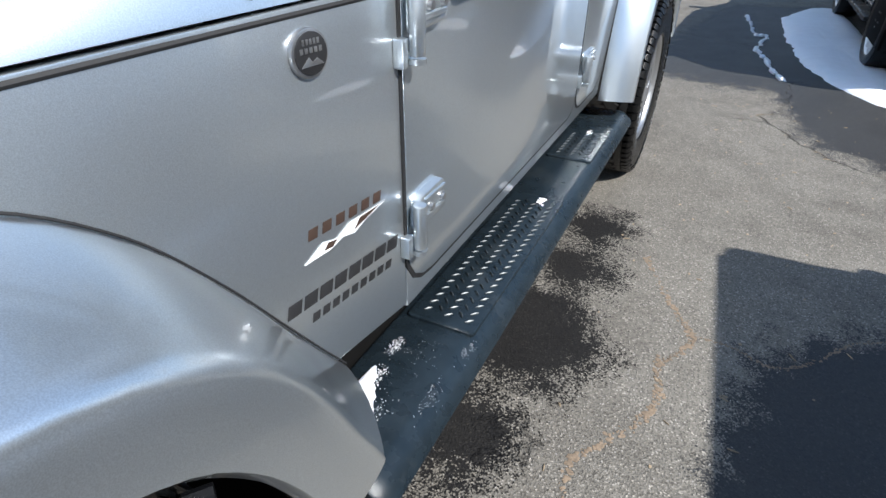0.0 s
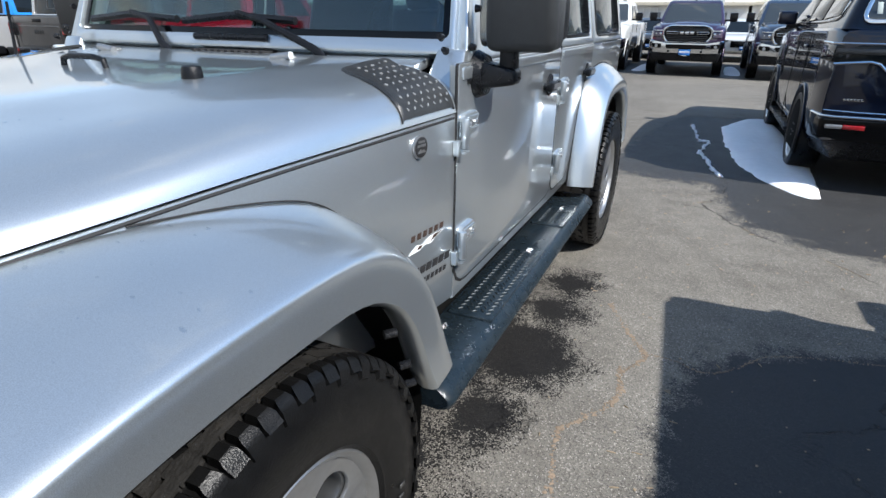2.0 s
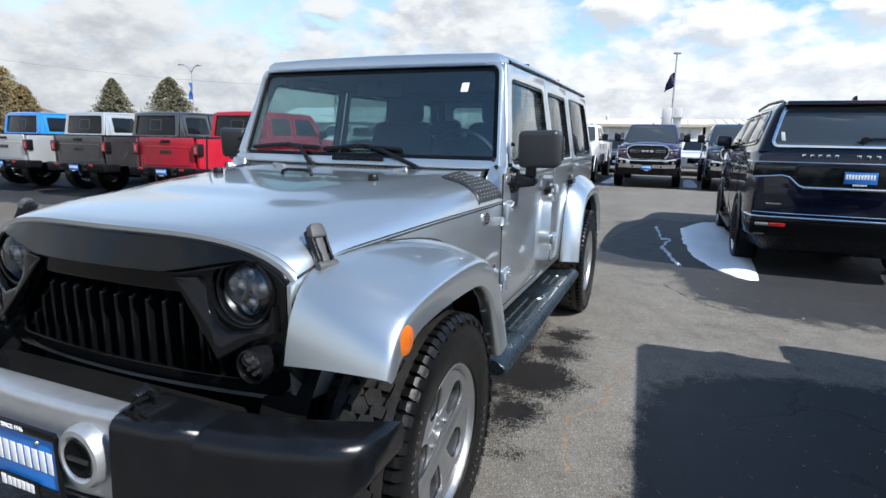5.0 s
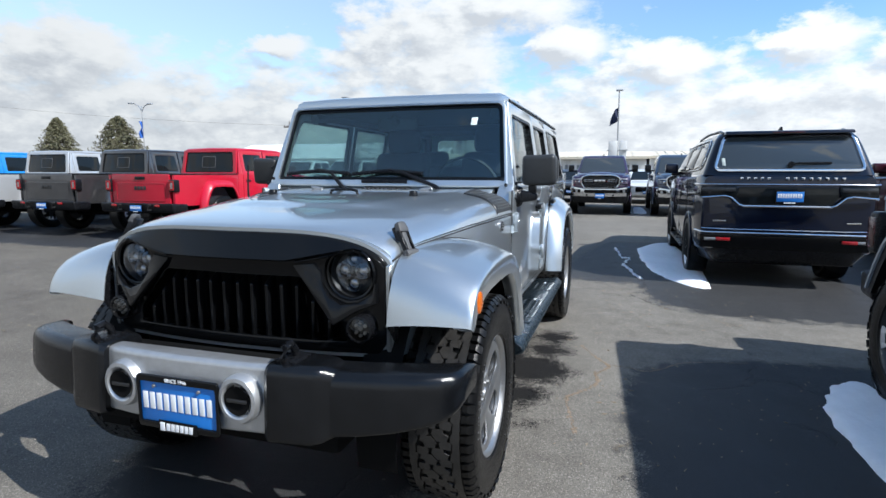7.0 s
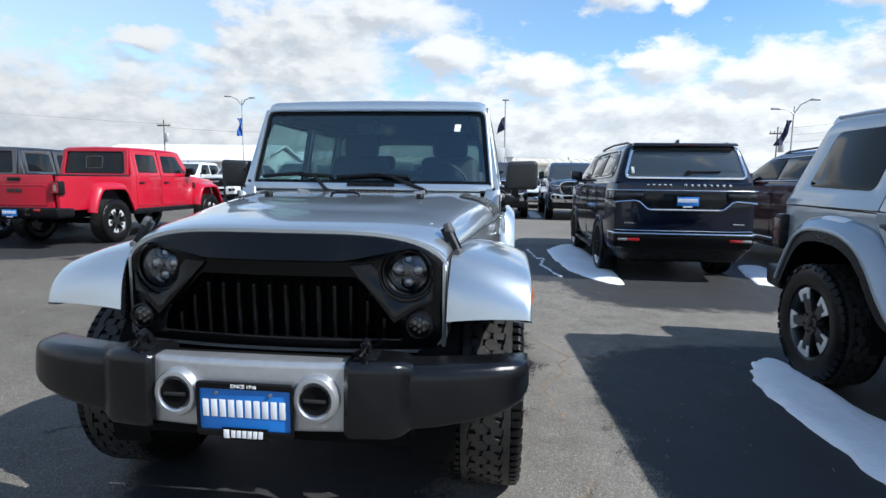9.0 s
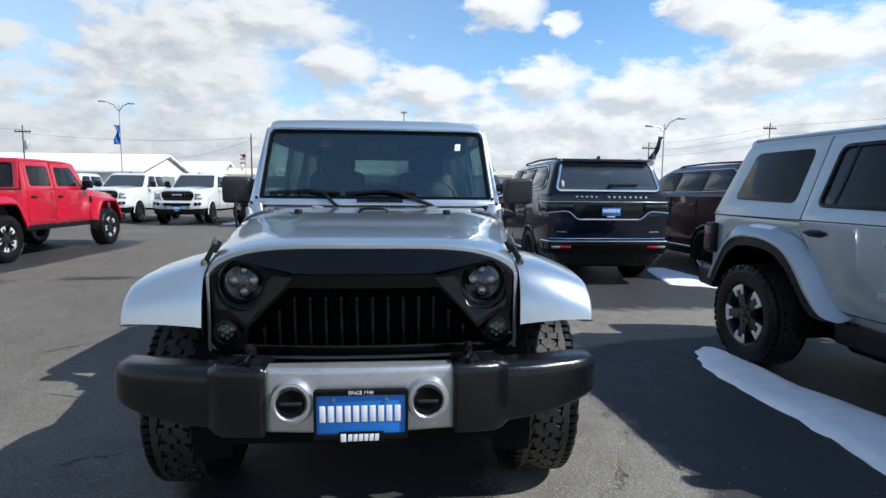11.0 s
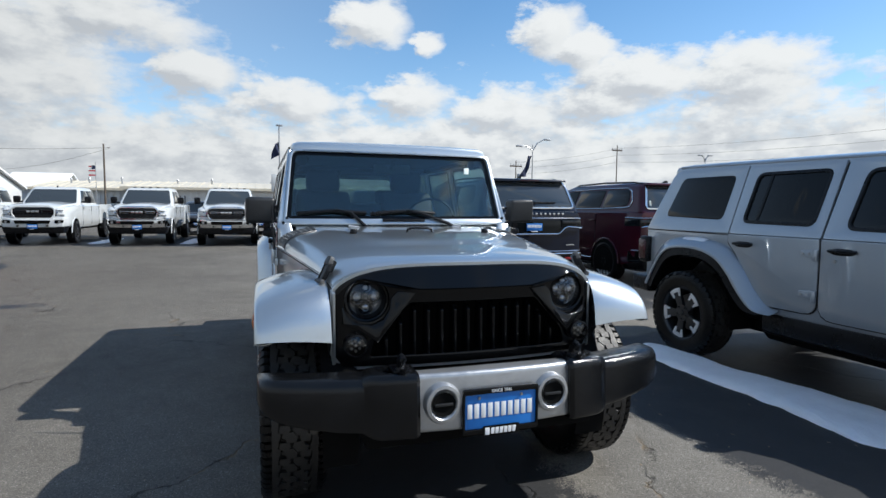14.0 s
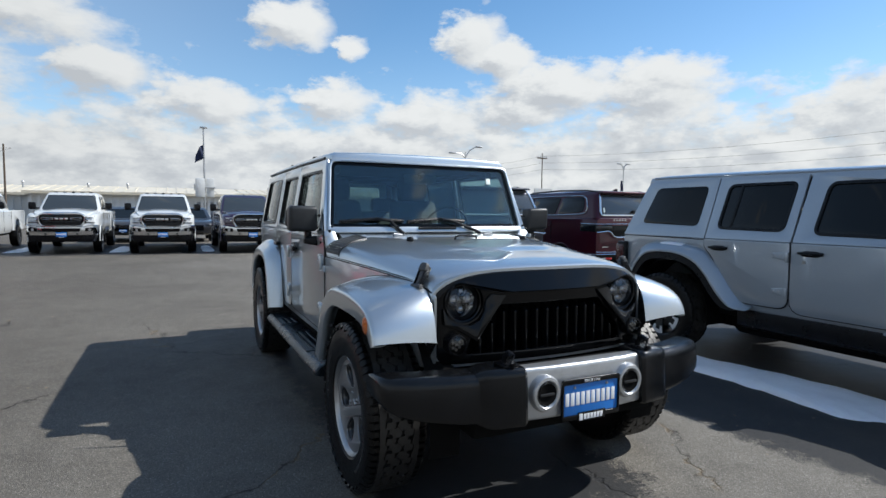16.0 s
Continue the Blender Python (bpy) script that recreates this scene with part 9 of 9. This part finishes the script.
def long_building(x0, x1, y0, depth, eave, ridge, label, doors=()):
    b = thing("commercial_building", label, "building")
    part("wall", box(x0, x1, y0, y0 + depth, 0, eave), WALLWHITE, b)
    ribs = bmesh.new()
    n = int((x1 - x0) / 0.6)
    for k in range(n):
        ribs = box(x0 + k * 0.6, x0 + k * 0.6 + 0.26, y0 - 0.14, y0, 0.0, eave - 0.35, bm=ribs)
    tagged(part("siding_ribs", ribs, WALLWHITE, b), kind="stuff")
    rf = hexa([(x0 - 0.4, y0 - 0.6, eave - 0.18), (x1 + 0.4, y0 - 0.6, eave - 0.18), (x1 + 0.4, y0 + depth / 2, ridge - 0.2), (x0 - 0.4, y0 + depth / 2, ridge - 0.2),
               (x0 - 0.4, y0 - 0.6, eave + 0.06), (x1 + 0.4, y0 - 0.6, eave + 0.06), (x1 + 0.4, y0 + depth / 2, ridge), (x0 - 0.4, y0 + depth / 2, ridge)])
    rf = hexa([(x0 - 0.4, y0 + depth / 2, ridge - 0.2), (x1 + 0.4, y0 + depth / 2, ridge - 0.2), (x1 + 0.4, y0 + depth + 0.6, eave - 0.18), (x0 - 0.4, y0 + depth + 0.6, eave - 0.18),
               (x0 - 0.4, y0 + depth / 2, ridge), (x1 + 0.4, y0 + depth / 2, ridge), (x1 + 0.4, y0 + depth + 0.6, eave + 0.06), (x0 - 0.4, y0 + depth + 0.6, eave + 0.06)], bm=rf)
    part("roof", rf, ROOFCREAM, b, "cream metal roof")
    sr = bmesh.new()
    for k in range(int((x1 - x0) / 0.9)):
        x = x0 + k * 0.9
        sr = hexa([(x, y0 - 0.6, eave + 0.05), (x + 0.06, y0 - 0.6, eave + 0.05), (x + 0.06, y0 + depth / 2, ridge - 0.01), (x, y0 + depth / 2, ridge - 0.01),
                   (x, y0 - 0.6, eave + 0.11), (x + 0.06, y0 - 0.6, eave + 0.11), (x + 0.06, y0 + depth / 2, ridge + 0.05), (x, y0 + depth / 2, ridge + 0.05)], bm=sr)
    tagged(part("roof_ribs", sr, ROOFCREAM, b), kind="stuff")
    for dx, dw in doors:
        d = part("garage_door", box(dx, dx + dw, y0 - 0.10, y0 + 0.02, 0.0, eave - 0.75), GARAGE, b, "grey roller door")
    for k, dx in enumerate([x0 + (x1 - x0) * f for f in (0.24, 0.44, 0.81)]):
        h = 0.02 + 0.10 * (k % 3)
        v = cyl((dx, y0 + depth * 0.3, ridge - 0.5), (dx, y0 + depth * 0.3, ridge + h), 0.09, seg=10)
        part("roof_vent", cyl((dx, y0 + depth * 0.3, ridge + h), (dx, y0 + depth * 0.3, ridge + h + 0.14), 0.15, 0.09, seg=10, bm=v), GALV, b)
    return b


long_building(-13.0, 3.6, 57, 14, 2.95, 3.8, "long low white metal-sided building with cream roof", ((-11.0, 3.2), (-4.6, 4.0), (0.2, 2.6)))
long_building(4.0, 22.0, 60, 14, 3.1, 3.9, "low white metal-sided building with roller doors", ((5.0, 4.4), (12.0, 4.4)))
long_building(-22.0, -13.6, 62, 14, 2.9, 3.9, "low grey-white metal-sided building annex", ())


def gable_shed(x0, x1, y0, y1, eave, peak, label):
    b = thing("gabled_shed", label, "building")
    poly = rpoly([(y0, 0), (y1, 0), (y1, eave), ((y0 + y1) / 2, peak), (y0, eave)], 0.0)
    t = plate([poly], x1 - x0, 0.01, side_map(1))
    t.transform(Matrix.Translation((x0, 0, 0)))
    part("wall", t, WALLWHITE, b)
    mid = (y0 + y1) / 2
    r = hexa([(x0 - 0.4, y0 - 0.5, eave - 0.1), (x1 + 0.4, y0 - 0.5, eave - 0.1), (x1 + 0.4, mid, peak + 0.02), (x0 - 0.4, mid, peak + 0.02), (x0 - 0.4, y0 - 0.5, eave + 0.1), (x1 + 0.4, y0 - 0.5, eave + 0.1), (x1 + 0.4, mid, peak + 0.22), (x0 - 0.4, mid, peak + 0.22)])
    r = hexa([(x0 - 0.4, mid, peak + 0.02), (x1 + 0.4, mid, peak + 0.02), (x1 + 0.4, y1 + 0.5, eave - 0.1), (x0 - 0.4, y1 + 0.5, eave - 0.1), (x0 - 0.4, mid, peak + 0.22), (x1 + 0.4, mid, peak + 0.22), (x1 + 0.4, y1 + 0.5, eave + 0.1), (x0 - 0.4, y1 + 0.5, eave + 0.1)], bm=r)
    part("roof", r, WHITEROOF, b, "white metal roof")
    for k in range(4):
        x = x0 + (x1 - x0) * (0.15 + 0.22 * k)
        part("skylight", hexa([(x, y0 + 1.0, eave + 0.35), (x + 0.8, y0 + 1.0, eave + 0.35), (x + 0.8, y0 + 2.6, eave + 0.35 + 1.6 * (peak - eave) / (mid - y0)), (x, y0 + 2.6, eave + 0.35 + 1.6 * (peak - eave) / (mid - y0)),
                               (x, y0 + 1.0, eave + 0.42), (x + 0.8, y0 + 1.0, eave + 0.42), (x + 0.8, y0 + 2.6, eave + 0.42 + 1.6 * (peak - eave) / (mid - y0)), (x, y0 + 2.6, eave + 0.42 + 1.6 * (peak - eave) / (mid - y0))]), GARAGE, b)
    part("garage_door", box(x1, x1 + 0.05, mid - 2.0, mid + 2.0, 0, eave - 0.3), GARAGE, b, "grey roller door")
    return b


WHITEROOF = material("white_metal_roof", (0.78, 0.78, 0.76), 0.45, 0, 0, 0.06, 5)
gable_shed(-48.0, -26.5, 58, 72, 3.0, 5.0, "white metal gabled shed with dark skylights")
gable_shed(-29.0, -23.4, 74, 82, 3.2, 4.9, "smaller white gabled shed behind")

house = thing("house", "tan house with a brown hipped roof behind trees", "house")
part("wall", box(-95, -87, 52, 59, 0, 3.0), BRICKTAN, house)
part("roof", hexa([(-96, 51, 2.9), (-86, 51, 2.9), (-86, 60, 2.9), (-96, 60, 2.9), (-93, 55, 4.8), (-89, 55, 4.8), (-89, 56, 4.8), (-93, 56, 4.8)]), BROWNROOF, house)

# ---------------------------------------------------------------- poles, flags, wires


def street_light(x, y, h, label, banner=None, arms=((-1.1, 0.35), (0.8, 0.2)), z0=4.0, lean=0.0):
    p = thing("street_lamp", label, "street lamp")
    part("pole", tube([(x, y, 0), (x, y, h * 0.5), (x, y, h)], 0.065, 8, taper=0.6), GALV, p)
    for dx, dz in arms:
        part("arm", tube([(x, y, h - 0.5), (x + dx * 0.4, y, h - 0.1 + dz * 0.5), (x + dx, y, h + dz)], 0.045, 6), GALV, p)
        part("lamp_head", box(x + dx * 1.3 - 0.3, x + dx * 1.3 + 0.3, y - 0.12, y + 0.12, h + dz - 0.06, h + dz + 0.07, 0.04), GALV, p)
    if banner:
        rows = []
        for k in range(9):
            f = k / 8
            w = 0.42 * (1 - 0.35 * math.sin(f * 5))
            rows.append([(x - 0.05 - u * w - lean * f, y + 0.10 * math.sin(f * 9 + u * 5), z0 + 1.7 * (1 - f)) for u in (0, 0.25, 0.5, 0.75, 1)])
        part("banner", thick(grid(rows), 0.006), banner, p, "limp hanging banner")
    return p


street_light(-24.5, 50, 8.6, "galvanised street lamp with a blue banner", BANNERBLUE, z0=5.2)
street_light(20.1, 38, 6.4, "galvanised twin street lamp with a navy banner", FLAGNAVY, arms=((-0.9, -0.15), (1.0, 0.45)), z0=3.8, lean=0.5)
street_light(46, 47, 7.0, "twin flood lamps on a tall pole", FLAGNAVY, arms=((-0.5, 0.25), (0.5, 0.25)), z0=3.6)
street_light(-46.0, 44.0, 8.1, "galvanised street lamp with a blue banner", BANNERBLUE, z0=4.9)


def flag_mesh(x, y, z, w, h, seed):
    rows = []
    for k in range(10):
        f = k / 9
        rows.append([(x - u * w * (0.55 + 0.45 * f) + 0.04 * math.sin(6 * f + 8 * u), y + 0.12 * math.sin(5 * u + 4 * f + seed), z - f * h - u * h * 0.35) for u in [j / 6 for j in range(7)]])
    return thick(grid(rows), 0.006)


fp = thing("flag_pole", "tall steel pole with a navy flag and lamp heads", "flag pole")
part("pole", tube([(0.85, 49.6, 0), (0.85, 49.6, 4), (0.82, 49.6, 8.4)], 0.10, 8, taper=0.55), GALV, fp)
part("lamp_head", box(0.55, 1.15, 49.5, 49.7, 8.4, 8.55, 0.04), GALV, fp)
part("flag", flag_mesh(0.8, 49.6, 7.1, 0.75, 1.25, 1), FLAGNAVY, fp, "limp navy flag")
sg = thing("sign_board", "two-panel white sign on the steel pole", "sign")
part("panel", box(0.10, 0.85, 49.40, 49.48, 2.55, 4.15, 0.02), WALLWHITE, sg)
part("panel", box(0.98, 1.62, 49.60, 49.68, 2.55, 4.15, 0.02), WALLWHITE, sg)
part("bracket", box(0.0, 1.7, 49.48, 49.6, 3.3, 3.4), GALV, sg)
uf = thing("flag_pole", "small pole with a striped red and white flag", "flag pole")
part("pole", tube([(-15.2, 56, 0.0), (-15.2, 56, 5.2)], 0.03, 6), GALV, uf)
for k in range(5):
    part("stripe", box(-15.75, -15.22, 55.98, 56.0, 3.9 + k * 0.2, 4.02 + k * 0.2), FLAGRED if k % 2 == 0 else WHITEROOF, uf)
part("canton", box(-15.50, -15.22, 55.96, 55.98, 4.5, 4.85), FLAGNAVY, uf)


def utility_pole(x, y, h, label, cross_arm=True, can=False):
    p = thing("utility_pole", label, "utility pole")
    part("pole", tube([(x, y, 0), (x, y, h / 2), (x, y, h)], 0.085, 8, taper=0.7), WOOD, p)
    if cross_arm:
        part("cross_arm", box(x - 0.8, x + 0.8, y - 0.06, y + 0.06, h - 0.75, h - 0.6), WOOD, p)
        for dx in (-0.7, -0.3, 0.3, 0.7):
            part("insulator", cyl((x + dx, y, h - 0.6), (x + dx, y, h - 0.4), 0.05, seg=8), GALV, p)
    if can:
        part("transformer", cyl((x + 0.4, y - 0.1, h - 2.6), (x + 0.4, y - 0.1, h - 1.6), 0.28, seg=14, b=0.03), GALV, p)
    return p


utility_pole(-13.1, 50, 6.3, "weathered wooden utility pole", False)
utility_pole(-39.0, 60, 7.8, "wooden utility pole with transformer and cross-arm", True, True)
utility_pole(43.8, 60, 9.6, "tall wooden utility pole with cross-arm")
utility_pole(29.2, 60, 7.1, "wooden utility pole with a transformer", True, True)
sgn = thing("roadside_sign", "pale rectangular roadside sign far off", "sign")
part("panel", box(39.0, 41.6, 54.8, 55.0, 3.6, 4.5), WALLWHITE, sgn)
part("post", cyl((40.3, 54.9, 0), (40.3, 54.9, 3.6), 0.12), GALV, sgn)


def wire(a, b, sag, label="thin sagging overhead wire"):
    pts = [tuple(a[i] + (b[i] - a[i]) * f - (sag * 4 * f * (1 - f) if i == 2 else 0) for i in range(3)) for f in [k / 12 for k in range(13)]]
    return tagged(part("overhead_wire", tube(pts, 0.011, 4), WOOD), label, "wire", "overhead wires")


for dz in (0.0, 0.9, 1.8):
    wire((43.8, 60, 9.2 - dz), (58.0, 26.0, 9.3 - dz * 1.2), 0.5)
    wire((43.8, 60, 9.2 - dz), (29.2, 60, 6.9 - dz * 0.8), 0.3)
wire((-39.0, 60, 7.3), (-120.0, 52.0, 15.5), 1.2)
wire((-39.0, 60, 7.0), (-12.6, 50, 6.0), 0.5)
wire((-12.6, 50, 6.0), (-24.5, 62, 4.6), 0.3)

# ---------------------------------------------------------------- trees
NEEDLES = material("blue_green_needles", (0.15, 0.145, 0.085), 0.8, 0, 0, 0.5, 3)
OLIVE = material("olive_foliage", (0.22, 0.17, 0.075), 0.8, 0, 0, 0.5, 3)
BARK = material("grey_brown_bark", (0.11, 0.085, 0.065), 0.9, 0, 0, 0.3, 8, 0.4, 30)
TWIG = material("pale_winter_twigs", (0.36, 0.29, 0.22), 0.85, 0, 0, 0.2, 4)


def conifer(x, y, h, w, mat, seed, label, shape=1.0, base=0.5):
    t = thing("conifer_tree", label, "tree")
    rnd = random.Random(seed)
    part("trunk", tube([(x, y, 0), (x + 0.05, y, h * 0.5), (x, y, h * 0.97)], 0.16 + h * 0.012, 8, taper=0.15), BARK, t)
    lb = bmesh.new()
    cr = bmesh.new()
    n = int(420 + h * 80)
    for k in range(n):
        f = rnd.random() ** 0.8
        z = base + (h - base) * f
        reach = w * ((1 - f) ** shape) * rnd.uniform(0.72, 1.12) + 0.10
        a = rnd.uniform(0, 2 * math.pi)
        tip = Vector((x + reach * math.cos(a), y + reach * math.sin(a), z - 0.12 * reach + rnd.uniform(-0.1, 0.1)))
        root = Vector((x, y, min(z + 0.12 * reach, h * 0.97)))
        if k % 3 == 0:
            lb = tube([root, root.lerp(tip, 0.6), tip], 0.03, 4, lb, 0.3)
        for j in range(5):
            g = rnd.uniform(0.35, 1.0)
            c = root.lerp(tip, g)
            for q in range(3):
                d = Vector((rnd.gauss(0, 1), rnd.gauss(0, 1), rnd.gauss(0.1, 0.6))).normalized()
                e = Vector((rnd.gauss(0, 1), rnd.gauss(0, 1), rnd.gauss(0, 0.5))).normalized()
                L = rnd.uniform(0.22, 0.48) * (0.55 + 0.45 * (1 - f))
                v = [cr.verts.new(c - e * 0.10), cr.verts.new(c + d * L * 0.6 + e * 0.05), cr.verts.new(c + d * L), cr.verts.new(c + d * L * 0.5 - e * 0.09)]
                cr.faces.new(v)
    tagged(part("limb_cluster", lb, BARK, t), kind="stuff")
    tagged(part("crown", cr, mat, t), kind="stuff")
    return t


conifer(-59.3, 45, 7.4, 4.0, NEEDLES, 1, "dense blue-green spruce behind the car park", 0.8)
conifer(-50.4, 45, 7.3, 4.5, NEEDLES, 2, "broad blue-green spruce behind the car park", 0.68)
conifer(-75.5, 42, 9.2, 4.2, OLIVE, 3, "large olive-brown pine with a ragged crown", 0.42, 1.5)
conifer(-70.8, 42, 6.6, 2.6, OLIVE, 4, "olive-brown pine beside the house", 0.5, 1.0)


def bare_tree(x, y, h, seed, label):
    t = thing("bare_tree", label, "tree")
    rnd = random.Random(seed)
    bm = bmesh.new()

    def grow(p, d, length, r, level):
        nonlocal bm
        q = p + d * length
        mid = p.lerp(q, 0.5) + Vector((rnd.gauss(0, 0.06), rnd.gauss(0, 0.06), 0)) * length
        bm = tube([p, mid, q], r, 4 if level else 6, bm, 0.65)
        if level < 4:
            for k in range(3 if level < 3 else 4):
                e = (d + Vector((rnd.gauss(0, 0.55), rnd.gauss(0, 0.55), rnd.gauss(0.12, 0.25)))).normalized()
                grow(p.lerp(q, rnd.uniform(0.6, 1.0)), e, length * rnd.uniform(0.55, 0.8), r * 0.6, level + 1)

    grow(Vector((x, y, 0)), Vector((0, 0, 1)), h * 0.32, 0.12, 0)
    part("branches", bm, TWIG, t)
    return t


for k, (x, y, h) in enumerate(((-70.5, 46, 5.8), (-67.5, 48, 5.0), (-55.0, 50, 5.0), (-44.0, 60, 6.0), (-52.0, 66, 6.0), (-58.0, 75, 6.5), (52.0, 80, 6.0))):
    bare_tree(x, y, h, 20 + k, "leafless pale winter tree in the distance")


# ---------------------------------------------------------------- litter on the asphalt


def litter(seed):
    """Straw bits, chips of leaf and light pebbles blown over the asphalt."""
    rnd = random.Random(seed)
    bm = bmesh.new()
    for k in range(420):
        x, y = rnd.choice(((rnd.uniform(0.9, 2.6), rnd.uniform(0.2, 4.5)), (rnd.uniform(-4, 3), rnd.uniform(-1.8, 3.5)), (rnd.uniform(-6, 6), rnd.uniform(2, 9))))
        if -0.95 < x < 0.95 and -0.7 < y < 3.6:
            continue
        a, b = (rnd.uniform(0.008, 0.020), rnd.uniform(0.0015, 0.003)) if rnd.random() < 0.5 else (rnd.uniform(0.003, 0.007), rnd.uniform(0.003, 0.006))
        t = bmesh.new()
        bmesh.ops.create_icosphere(t, subdivisions=1, radius=1)
        t.transform(Matrix.Translation((x, y, 0.002)) @ Matrix.Rotation(rnd.uniform(0, 6), 4, "Z") @ Matrix.Diagonal((a, b, 0.0025, 1)))
        bm = merge(bm, t)
    return bm


tagged(part("ground_litter", litter(12), material("dry_straw", (0.30, 0.23, 0.15), 0.8, 0, 0, 0.5, 3)), "dry straw bits and pebbles scattered on the asphalt", "litter", kind="stuff")
